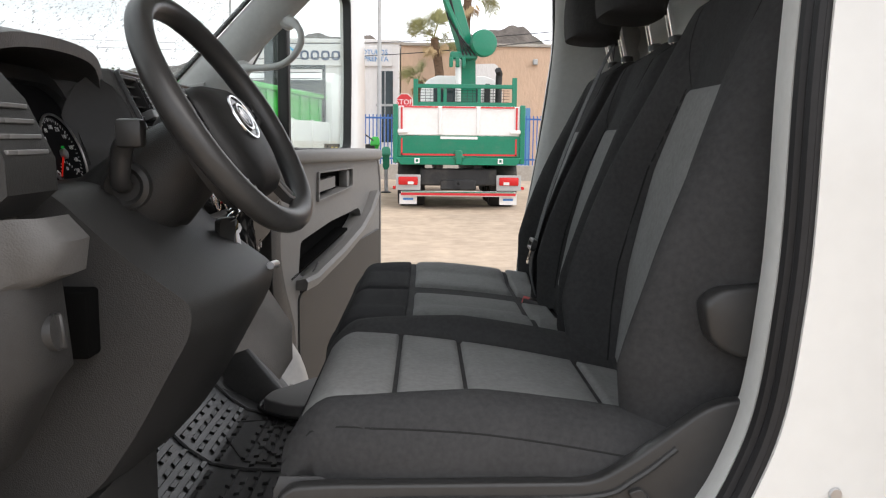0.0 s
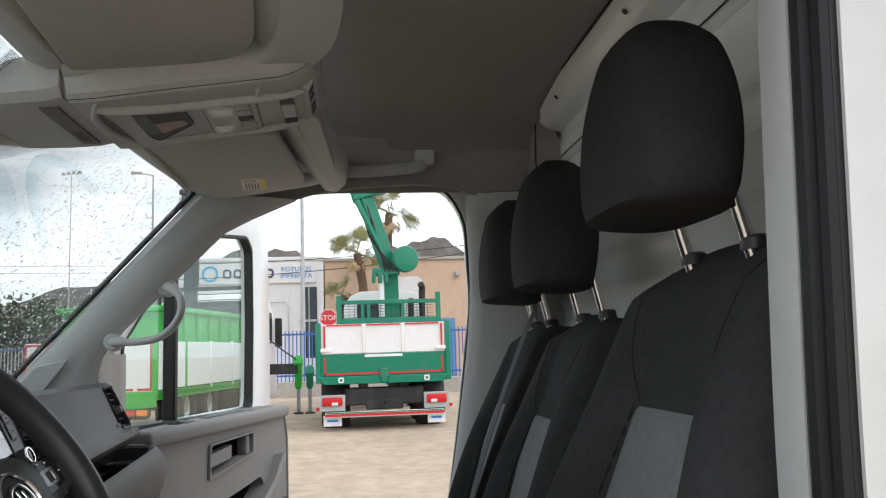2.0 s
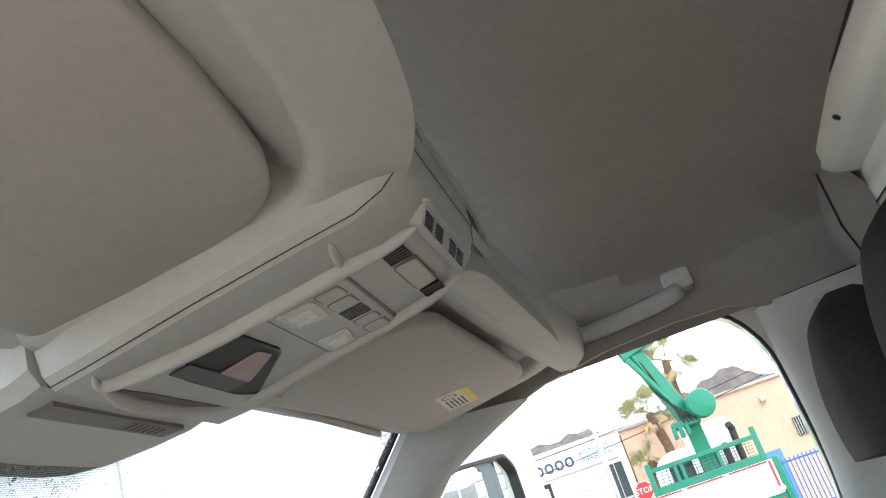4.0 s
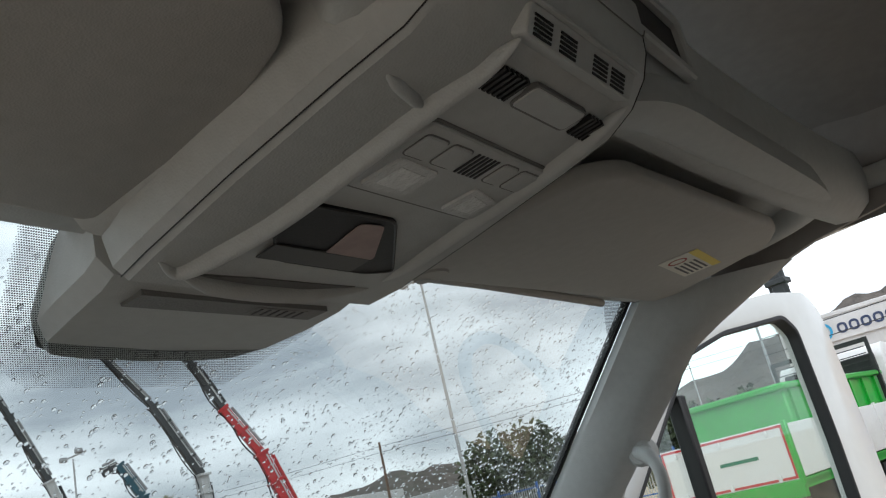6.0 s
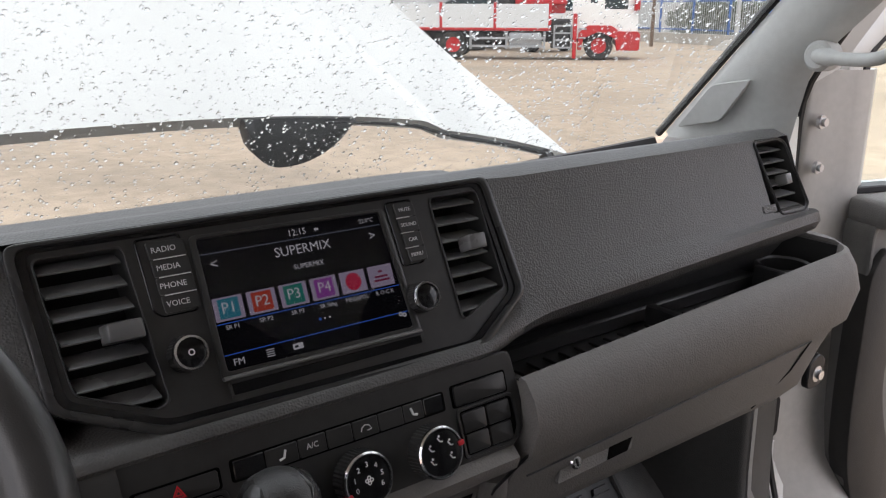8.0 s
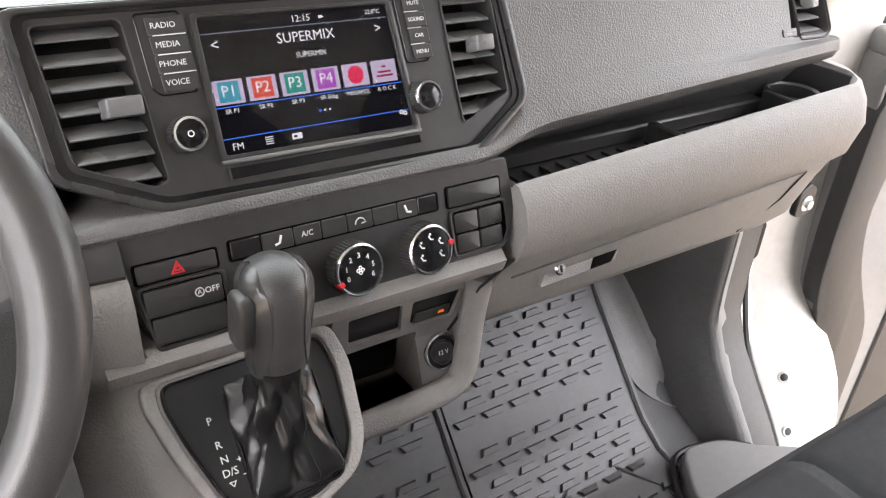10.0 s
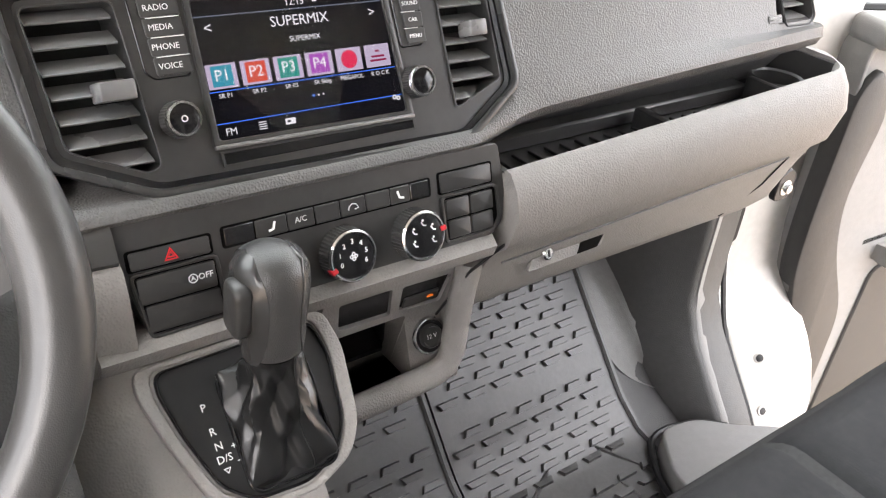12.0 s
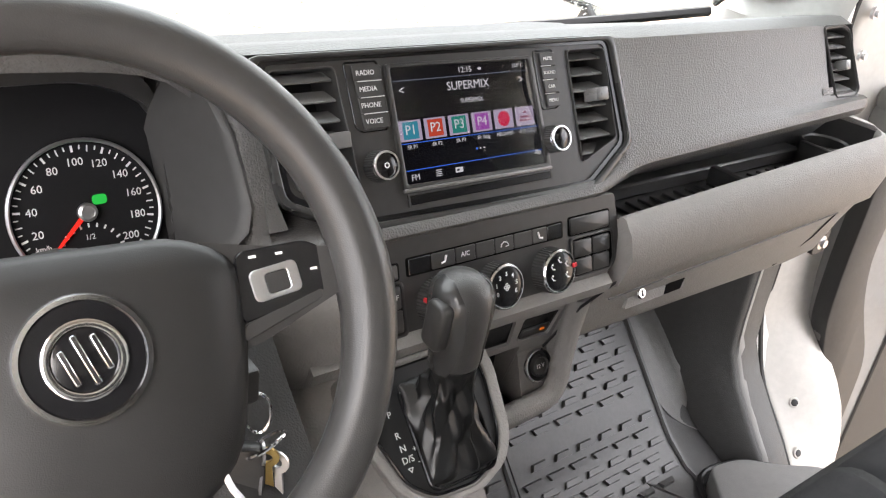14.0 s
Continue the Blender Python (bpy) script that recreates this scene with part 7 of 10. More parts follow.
def floor_mat(name, y0, y1, label):
    base = thing(name, label, "floor mat", (0, (y0 + y1) / 2, 0.66))
    rows = []
    L = 0.86
    for i in range(30):
        p, n, d = mat_point(L * i / 29, 0)
        rows.append((p, n))
    part("sheet", loft([[(p.x, y0, p.z), (p.x, y1, p.z), (p.x + n.x * 0.006, y1, p.z + n.z * 0.006), (p.x + n.x * 0.006, y0, p.z + n.z * 0.006)] for p, n in rows]), RUBBER, base, angle=40)
    part("lip", tube([(p.x + n.x * 0.008, y1 - 0.004, p.z + n.z * 0.008) for p, n in rows], 0.006, 6), RUBBER, base)
    # one raised bar, shared by all
    b0 = bmesh.new()
    o = [(-0.0215, -0.0065), (0.0215, -0.0065), (0.0155, 0.0065), (-0.0155, 0.0065)]
    lo = [b0.verts.new((x, y, -0.001)) for x, y in o]
    hi = [b0.verts.new((x * 0.92, y * 0.75, 0.0065)) for x, y in o]
    b0.faces.new(hi)
    for i in range(4):
        b0.faces.new((lo[i], lo[(i + 1) % 4], hi[(i + 1) % 4], hi[i]))
    me = mesh_of("tread_bar", b0)
    me.materials.append(RUBBER)
    k = 0
    r = 0
    a = 0.22
    og = ORIGIN[base.name]
    while a < L - 0.03:
        group = r % 8
        if group < 6:
            p, n, d = mat_point(a, 0)
            y = y0 + 0.03 + (0.028 if r % 2 else 0.0)
            while y < y1 - 0.03 and k < 295:
                flip = 1 if r % 2 else -1
                m = frame_at((p.x + n.x * 0.006, y, p.z + n.z * 0.006), (0, flip, 0), d * flip)
                ob = new("tread_bar", me)
                ob.parent = base
                ob.matrix_basis = Matrix.Translation(-og) @ m
                ORIGIN[ob.name] = og
                k += 1
                y += 0.056
            a += 0.026
        else:
            a += 0.014
        r += 1
    return base


floor_mat("floor_mat", 0.325, 0.705, "black rubber passenger floor mat with raised bars")
pm_ = bpy.data.objects["floor_mat"]
for k in (0.0, 0.05):
    part("raised_border", tube([(0.30, 0.345 + k, 0.6755), (-0.005 + k * 1.2, 0.36 + k, 0.6755), (-0.085 + k * 1.6, 0.50, 0.6755 + 0.016 * (k == 0)), (-0.085 + k * 1.6, 0.59, 0.6755 + 0.016 * (k == 0)), (-0.005 + k, 0.655 - k, 0.6755), (0.05, 0.655 - k, 0.6755)], 0.0045, 6), RUBBER, pm_, "raised border line")
floor_mat("floor_mat", -0.56, 0.318, "black rubber driver's floor mat with raised bars")

# ---- overhead shelf, console and visors ----
shelf = thing("overhead_shelf", "pale grey moulded overhead shelf above the windscreen", "overhead shelf", (0.25, YC, 1.97), kind="structure")


def shelf_prof(y):
    u = (y - YC) / 0.8
    dx = 0.05 * u * u
    rear = 0.366 + 0.055 * u * u
    return [(0.045 + dx, 1.990), (0.075 + dx, 1.975), (0.100 + dx, 1.975), (0.112 + dx, 1.992), (0.13 + dx, 2.004), (rear - 0.035, 2.022), (rear - 0.020, 2.012), (rear - 0.005, 1.995), (rear + 0.022, 1.992), (rear + 0.046, 2.010), (rear + 0.056, 2.045), (rear + 0.052, 2.085), (rear + 0.035, 2.092), (rear + 0.02, 2.06), (rear - 0.03, 2.045), (0.05 + dx, 2.03)]


part("moulding", slab_y(shelf_prof, [YC - 0.80 + 0.80 * i / 8 for i in range(17)]), TRIM, shelf, angle=45)
# open pockets in the rear face above the console; black blocks paint their shade
for y0, y1 in ((-0.42, -0.24), (-0.20, 0.02), (0.05, 0.24)):
    part("pocket", box(0.414, 0.4275, y0, y1, 2.035, 2.078, 0.004, 2), SEALSHADE, shelf, "open pocket, shade painted as a black block")
    part("pocket_frame", rim(rounded(y0 - 0.012, y1 + 0.012, 2.025, 2.088, 0.01), rounded(y0, y1, 2.035, 2.078, 0.006), 0.422, 0.433, frame_at((0, 0, 0), (0, 1, 0), (0, 0, 1)), 0.002, 1), TRIM, shelf)

ov = thing("overhead_console", "pale grey overhead console with reading lamps, switches and grilles", "overhead console", (0.25, 0.03, 1.95))


def ocz(x):
    """Height of the underside of the console."""
    return 1.930 + 0.10 * max(0.0, x - 0.12)


rings = []
for x, y0, y1, dz in ((0.088, -0.090, 0.172, 0.014), (0.10, -0.102, 0.186, 0.002), (0.14, -0.112, 0.180, 0.0), (0.24, -0.122, 0.166, 0.0), (0.34, -0.128, 0.146, 0.0), (0.385, -0.128, 0.136, 0.001), (0.41, -0.127, 0.128, 0.008), (0.426, -0.125, 0.122, 0.020), (0.434, -0.122, 0.118, 0.034), (0.437, -0.118, 0.114, 0.046)):
    z = ocz(x) + dz
    yc, w = (y0 + y1) / 2, (y1 - y0) / 2
    zt = z + 0.09 if x < 0.36 else max(z + 0.034, 2.012 - 0.25 * (x - 0.36))
    rings.append([(x, yc - w, zt), (x, yc - w, z + 0.030), (x, yc - w * 0.96, z + 0.010), (x, yc - w * 0.88, z + 0.001), (x, yc - w * 0.4, z), (x, yc + w * 0.4, z), (x, yc + w * 0.88, z + 0.001), (x, yc + w * 0.96, z + 0.010), (x, yc + w, z + 0.030), (x, yc + w, zt)])
body = part("body", loft(rings), TRIM, ov, angle=35)
part("body_seam", tube([(r[2][0], r[2][1] + 0.006, r[2][2] - 0.0065) for r in rings], 0.0005, 5), SEALSHADE, ov, "thin dark joint")
part("body_seam", tube([(r[7][0], r[7][1] - 0.006, r[7][2] - 0.0065) for r in rings], 0.0005, 5), SEALSHADE, ov, "thin dark joint")
part("body_seam", tube([(rings[-1][k][0] + 0.001, rings[-1][k][1], rings[-1][k][2] - 0.001) for k in range(2, 8)], 0.0005, 5), DOORGREY, ov, "thin dark joint")
# forward nose over the sensors
nose = []
for x, y0, y1, z0, z1 in ((0.092, -0.104, 0.172, 1.938, 2.0), (0.07, -0.100, 0.174, 1.934, 2.0), (0.02, -0.092, 0.178, 1.932, 1.99), (-0.04, -0.078, 0.178, 1.932, 1.955), (-0.075, -0.055, 0.160, 1.932, 1.940), (-0.085, -0.02, 0.13, 1.932, 1.936)):
    yc, w = (y0 + y1) / 2, (y1 - y0) / 2
    nose.append([(x, yc - w, z1), (x, yc - w * 0.99, z0 + 0.014), (x, yc - w * 0.90, z0 + 0.002), (x, yc, z0), (x, yc + w * 0.90, z0 + 0.002), (x, yc + w * 0.99, z0 + 0.014), (x, yc + w, z1)])
nz = part("nose", loft(nose), TRIM, ov, "pale sensor cover", angle=35)
# Darker flush plate stands for the shade of an oblong pocket.
part("nose_groove", loft([[(x, -0.06, 1.9322), (x, 0.135, 1.9322), (x, 0.135, 1.938), (x, -0.06, 1.938)] for x in (0.052, 0.078)]), DOORGREY, nz, "oblong pocket, its shade painted in darker grey")
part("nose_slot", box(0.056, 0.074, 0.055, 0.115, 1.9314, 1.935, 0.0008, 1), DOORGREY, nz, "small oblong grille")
for i in range(6):
    part("slot_line", box(0.058, 0.072, 0.060 + i * 0.0095, 0.0625 + i * 0.0095, 1.9309, 1.933), DARK, nz)
# recessed tray and card pocket, whose shade is a flat black plate
OM = frame_at((0.0, 0.0, 1.930 - 0.012), (0, 1, 0), (0.995, 0, 0.0995))   # local x across, y rearward, z down


pk_o = soft([(-0.042, 0.201), (-0.044, 0.241), (0.042, 0.244), (0.116, 0.176), (0.088, 0.166), (-0.009, 0.166)], 0.009)
part("card_pocket", plate(pk_o, -0.001, 0.0025, OM), SEALSHADE, ov, "open pocket with a card, shade painted black")
part("card_edge", rim(pk_o, [((p[0] - 0.03) * 0.95 + 0.03, (p[1] - 0.20) * 0.94 + 0.20) for p in pk_o], 0.0, 0.0035, OM, 0.0015, 1), DARK, ov)
part("card", plate(soft([(0.022, 0.180), (0.058, 0.172), (0.072, 0.192), (0.036, 0.236), (0.014, 0.232)], 0.004), 0.0028, 0.0036, OM), surf("pink_card", (0.42, 0.33, 0.31), 0.7, bump=0), ov, "pale pink card in the pocket")
part("pocket_bar", xf(box(-0.030, 0.070, 0.168, 0.190, 0.0024, 0.0040, 0.001, 1), OM), BLACK, ov)
def ridge_line(pts, r, label):
    """A soft moulded ridge lying half sunk in the underside; points are (y, x)."""
    path = smooth_path([OM @ Vector((y, x / 0.995, h)) for y, x, h in pts], 8)
    n = len(path)
    part("ridge", tube(path, [r * (0.12 + 0.88 * min(1.0, 4 * i / n, 4 * (n - 1 - i) / n) ** 0.7) for i in range(n)], 12, flat=1.5), TRIM, ov, label, angle=80)


ridge_line([(-0.088, 0.138, -0.003), (-0.066, 0.130, 0.0), (-0.056, 0.170, 0.001), (-0.050, 0.217, 0.001), (-0.052, 0.29, 0.001), (-0.054, 0.347, 0.0), (-0.050, 0.39, -0.001), (-0.052, 0.415, -0.002)], 0.0065, "soft ridge beside the scoop")
ridge_line([(-0.100, 0.357, -0.003), (-0.078, 0.352, -0.001), (-0.056, 0.348, 0.0)], 0.004, "soft step behind the finger recess")
ridge_line([(0.128, 0.150, -0.002), (0.124, 0.19, 0.0), (0.112, 0.27, 0.001), (0.105, 0.336, 0.001), (0.096, 0.385, 0.0), (0.090, 0.415, -0.002)], 0.0055, "soft ridge along the scoop")
ridge_line([(-0.066, 0.126, -0.002), (-0.02, 0.117, 0.001), (0.05, 0.118, 0.001), (0.125, 0.138, -0.001)], 0.006, "soft front lip")
# Thin grey plate paints the shade behind the front lip.
part("scoop_groove", plate(soft([(-0.050, 0.128), (0.0, 0.124), (0.06, 0.126), (0.108, 0.140), (0.06, 0.137), (0.0, 0.134)], 0.003), -0.003, 0.0006, OM), DOORGREY, ov, "groove behind the front lip, shade painted grey")
# lamp unit
lu = part("lamp_unit", plate(soft([(-0.040, 0.268), (0.106, 0.266), (0.108, 0.340), (-0.040, 0.344)], 0.006), -0.002, 0.003, OM, 0.0012, 1), TRIM, ov, "pale reading lamp unit")
part("unit_joint", rim(soft([(-0.0425, 0.2655), (0.1085, 0.2635), (0.1105, 0.3425), (-0.0425, 0.3465)], 0.007), soft([(-0.040, 0.268), (0.106, 0.266), (0.108, 0.340), (-0.040, 0.344)], 0.006), -0.001, 0.0009, OM), DOORGREY, ov, "fine joint line")
for pts in ([(-0.034, 0.274), (0.012, 0.273), (0.014, 0.306), (-0.030, 0.309)], [(0.058, 0.271), (0.098, 0.270), (0.100, 0.296), (0.062, 0.303)]):
    part("lamp_lens", plate(soft(pts, 0.004), 0.002, 0.0048, OM, 0.001, 1), LENS, lu, "clear ribbed lamp lens")
    c = Vector((sum(p[0] for p in pts) / 4, sum(p[1] for p in pts) / 4))
    part("lamp_core", plate([((p[0] - c.x) * 0.6 + c.x, (p[1] - c.y) * 0.6 + c.y) for p in pts], 0.0048, 0.0053, OM), surf("lamp_core_white", (0.75, 0.76, 0.75), 0.2, bump=0.4, bscale=250), lu)
for y0, y1, lab in ((-0.033, -0.011, "pale rocker switch"), (-0.005, 0.016, "pale blank cover"), (0.056, 0.074, "pale blank cover"), (0.080, 0.102, "pale rocker switch")):
    part("lamp_switch", plate(rounded(y0, y1, 0.312, 0.334, 0.003), 0.002, 0.0048, OM, 0.001, 1), TRIM, lu, lab)
    part("switch_joint", rim(rounded(y0 - 0.0012, y1 + 0.0012, 0.3108, 0.3352, 0.004), rounded(y0, y1, 0.312, 0.334, 0.003), 0.002, 0.0034, OM), DOORGREY, lu)
for i in range(6):
    part("slot", xf(box(0.0225 + i * 0.0048, 0.0250 + i * 0.0048, 0.311, 0.334, 0.002, 0.0036), OM), SEALSHADE, lu, "dark microphone slot")
# grilles behind the lamp unit and on the rear curve
for y0 in (-0.042, 0.070):
    for i in range(6):
        part("slot", xf(box(y0 + i * 0.0054, y0 + 0.0029 + i * 0.0054, 0.378, 0.398, -0.003, 0.0012), OM), SEALSHADE, ov, "dark grille slot")
part("cover_plate", plate(rounded(-0.004, 0.062, 0.378, 0.398, 0.004), -0.003, 0.0014, OM, 0.0008, 1), TRIM, ov, "small cover plate")
part("cover_joint", rim(rounded(-0.0055, 0.0635, 0.3765, 0.3995, 0.005), rounded(-0.004, 0.062, 0.378, 0.398, 0.004), -0.003, 0.0006, OM), DOORGREY, ov)
RM = frame_at((0.4255, 0.022, 1.976), (0, 1, 0), (0.42, 0, 0.91))
part("rear_grille", plate(soft([(-0.076, -0.016), (0.062, -0.016), (0.066, 0.004), (-0.074, 0.004)], 0.004), -0.010, 0.0005, RM, 0.001, 1), TRIM, ov)
part("grille_brow", xf(box(-0.076, 0.068, 0.0035, 0.0065, -0.006, 0.004, 0.0014, 2), RM), TRIM, ov)
for y0 in (-0.069, -0.039, 0.004, 0.030):
    for i in range(5):
        part("slot", xf(box(y0, y0 + 0.020, -0.0140 + i * 0.0027, -0.0125 + i * 0.0027, -0.001, 0.0012), RM), SEALSHADE, ov, "dark grille slot")


# ---- sun visors ----
def visor(yi, yo, label, with_label):
    s = 1 if yo > yi else -1
    v = thing("sun_visor", label, "sun visor", (0.25, (yi + yo) / 2, 1.99), group="sun visors")
    f = lambda y: 0.05 * ((y - YC) / 0.8) ** 2
    pts = soft([(0.108, yi + s * 0.004), (0.112 + f(yo), yo + s * 0.045), (0.150 + f(yo), yo + s * 0.06), (0.345, yo - s * 0.004), (0.376, yo - s * 0.07), (0.350, yi + s * 0.055), (0.332, yi + s * 0.028), (0.30, yi + s * 0.012)], 0.024, 4)
    if s < 0:
        pts = soft([(0.108, yi), (0.20, yi), (0.272, yi - 0.006), (0.322, yi - 0.020), (0.343, yi - 0.040), (0.357, yi - 0.070), (0.363, yi - 0.105), (0.372, yi - 0.19), (0.376, -0.545), (0.345, -0.619), (0.150 + f(yo), -0.675), (0.112 + f(yo), -0.66)], 0.014, 4)
    m = frame_at((0.25, 0, 1.979 if s > 0 else 1.986), (1, 0, 0.055), (0, 1, 0))
    part("panel", plate([(x - 0.25, y) for x, y in pts], -0.011, 0.009, m, 0.007, 3), VISOR, v, angle=50)
    part("edge_fold", tube([m @ Vector((0.104 - 0.25, yi + s * 0.06 + (yo - yi - s * 0.1) * t, 0)) for t in (0, 0.33, 0.66, 1)], 0.006, 8), VISOR, v)
    cl = (0.114, yi + s * 0.05)
    if s > 0:
        part("clip_recess", lathe([(0, 0.006), (0.018, 0.006), (0.022, 0.0), (0, 0.0)], frame_at((cl[0] + 0.01, cl[1], 1.9655), (0, 1, 0), (1, 0, 0)), 18), VISOR, v)
        part("clip", merge(lathe([(0, 0.010), (0.007, 0.010), (0.009, 0.004), (0.009, 0), (0, 0)], frame_at((cl[0], cl[1], 1.968), (0, 1, 0), (1, 0, 0)), 14), tube([(cl[0], cl[1] - 0.004, 1.961), (cl[0] + 0.004, cl[1] + s * 0.022, 1.963)], 0.0042, 8)), TRIM, v, "pale visor clip")
    if with_label:
        a = m @ Matrix.Translation((0.262 - 0.25, yo - 0.095, -0.0112)) @ Matrix.Rotation(math.pi, 4, "X") @ Matrix.Rotation(radians(-4), 4, "Z") @ Matrix.Scale(1.2, 4)
        lb = part("warning_label", plate([(-0.022, -0.050), (0.022, -0.050), (0.022, 0.050), (-0.022, 0.050)], 0.0, 0.0006, a), PAPER, v, "white and yellow warning label")
        part("label_band", plate([(0.012, -0.050), (0.022, -0.050), (0.022, 0.050), (0.012, 0.050)], 0.0006, 0.0009, a), YELLOW, lb, "yellow band")
        part("ban_sign", lathe([(0.0085, 0.0003), (0.0105, 0.0003), (0.0105, 0), (0.0085, 0)], a @ Matrix.Translation((-0.006, 0.030, 0.0006)), 20), surf("dull_red", (0.35, 0.06, 0.05), 0.6, bump=0), lb, "red ban sign")
        for k in range(5):
            part("text_bar", plate([(-0.016 + 0.0055 * k, -0.042), (-0.0135 + 0.0055 * k, -0.042), (-0.0135 + 0.0055 * k, 0.012 - 0.004 * (k % 2)), (-0.016 + 0.0055 * k, 0.012 - 0.004 * (k % 2))], 0.0006, 0.0008, a), DARK, lb)
    return v


visor(0.195, 0.735, "grey vinyl passenger sun visor with a warning label", True)
visor(-0.114, -0.615, "grey vinyl driver's sun visor folded up", False)
# flat shelf faces with rounded borders round the visor recesses
for s_ in (1, -1):
    pth = smooth_path([(0.100, -0.108, 1.964), (0.20, -0.108, 1.967), (0.285, -0.107, 1.970), (0.335, -0.111, 1.973), (0.368, -0.130, 1.976), (0.388, -0.165, 1.980), (0.400, -0.215, 1.985), (0.408, -0.32, 1.990), (0.418, -0.65, 1.994)], 7)
    if s_ > 0:
        pth = smooth_path([(0.372, 0.140, 1.978), (0.392, 0.20, 1.984), (0.398, 0.32, 1.988), (0.405, 0.48, 1.992), (0.411, 0.62, 1.994), (0.409, 0.70, 1.995), (0.394, 0.755, 1.995), (0.355, 0.79, 1.993), (0.29, 0.82, 1.990)], 8)
    rings = []
    for i, p in enumerate(pth):
        d = pth[min(i + 1, len(pth) - 1)] - pth[max(i - 1, 0)]
        n = Vector((-d.y, d.x, 0)).normalized() * s_       # towards the visor
        if n.y * s_ < 0 and n.x > 0:
            n = -n
        w = 0.032 if s_ > 0 else 0.032 + 0.034 * min(1.0, max(0.0, (i - 16) / 14))
        rings.append([p + n * a + Vector((0, 0, z)) for a, z in ((-w, 0.030), (-w, 0.006), (-w * 0.6, 0.001), (-0.002, 0.0), (0.008, 0.003), (0.013, 0.010), (0.014, 0.022), (0.012, 0.045), (-w * 0.5, 0.045))])
    part("visor_border", loft(rings), TRIM, shelf, "flat face with the rounded border of the visor recess", angle=60)

# ---- grab handles ----
rg = thing("grab_handle", "pale grey roof grab handle above the passenger door", "grab handle", (0.56, 0.86, 2.05), group="grab handles")
pth = smooth_path([(0.450, 0.905, 2.062), (0.465, 0.872, 2.048), (0.50, 0.862, 2.044), (0.60, 0.860, 2.050), (0.655, 0.866, 2.058), (0.675, 0.90, 2.075)], 6)
part("grip", tube(pth, 0.012, 12, flat=1.35), TRIM, rg, angle=70)
part("mount", bev(box(0.645, 0.70, 0.868, 0.90, 2.062, 2.105), 0.01, 2), TRIM, rg)
ag = thing("grab_handle", "pale grey grab handle on the windscreen pillar", "grab handle", (0.0, 0.79, 1.65), group="grab handles")
pth = smooth_path([(-0.108, 0.872, 1.632), (-0.091, 0.852, 1.628), (-0.034, 0.825, 1.627), (0.017, 0.80, 1.633), (0.052, 0.79, 1.654), (0.073, 0.79, 1.687), (0.073, 0.80, 1.721), (0.053, 0.825, 1.748), (0.029, 0.852, 1.757)], 6)
part("grip", tube(pth, [0.0108 if 8 < i < len(pth) - 8 else 0.0145 for i in range(len(pth))], 12, flat=0.85), TRIM, ag, angle=70)
part("mount", lathe([(0.022, -0.02), (0.022, 0.006), (0.017, 0.012), (0, 0.012)], frame_at((-0.098, 0.858, 1.628), (1, 0, 0), (0, 0, 1)), 18), TRIM, ag)
part("mount", lathe([(0.022, -0.02), (0.022, 0.006), (0.017, 0.012), (0, 0.012)], frame_at((0.028, 0.858, 1.757), (1, 0, 0), (0, 0, 1)), 18), TRIM, ag)

# ---- passenger door, standing open ----
HINGE = Vector((-0.140, 1.0, 0.0))
DD = Vector((0.27, 0.963, 0.0)).normalized()
DM = frame_at(HINGE, DD, (0, 0, 1))       # local x along the door from the hinge, y up, z towards the cab rear
if DM.to_3x3()[0][2] < 0:
    DM = frame_at(HINGE, DD, (0, 0, -1))
DM = DM @ Matrix.Diagonal((0.975, 1.0, 1.0, 1.0))
door = thing("door_1", "white van passenger door standing open, grey inner panel", "vehicle door", tuple(HINGE + Vector((0, 0, 0.6))), kind="structure")


# DM's z axis points to the cab rear (inside of the door)
d_out = soft([(0.14, 0.36), (0.012, 1.42), (0.015, 1.64), (0.38, 1.985), (0.58, 2.05), (0.88, 2.085), (1.06, 2.085), (1.115, 2.03), (1.13, 1.70), (1.135, 1.38), (1.135, 0.36)], 0.03)
d_win = soft([(0.05, 1.40), (0.05, 1.42), (0.05, 1.62), (0.42, 1.945), (0.60, 1.99), (0.90, 2.02), (0.95, 1.98), (0.957, 1.70), (0.947, 1.42), (0.937, 1.395), (0.8, 1.39)], 0.02)
part("frame", rim(d_out, d_win, -0.045, 0.0, DM, 0.006, 2), WHITE, door, "white painted door frame")
part("outer_skin", plate(soft([(0.14, 0.36), (0.012, 1.40), (1.135, 1.40), (1.135, 0.36)], 0.03), -0.075, -0.035, DM, 0.008, 2), WHITE, door)
part("window_seal", rim([((p[0] - 0.6) * 1.012 + 0.6, (p[1] - 1.7) * 1.012 + 1.7) for p in d_win], [((p[0] - 0.6) * 0.985 + 0.6, (p[1] - 1.7) * 0.972 + 1.7) for p in d_win], -0.030, 0.003, DM, 0.003, 1), SEALSHADE, door, "black rubber window seal")
gl = part("glass", plate(d_win, -0.024, -0.020, DM), GLASS, door, "clear side window")
gl.visible_shadow = False
part("divider", xf(box(0.338, 0.362, 1.39, 1.86, -0.036, 0.004, 0.004, 1), DM), SEALSHADE, door, "black window divider")
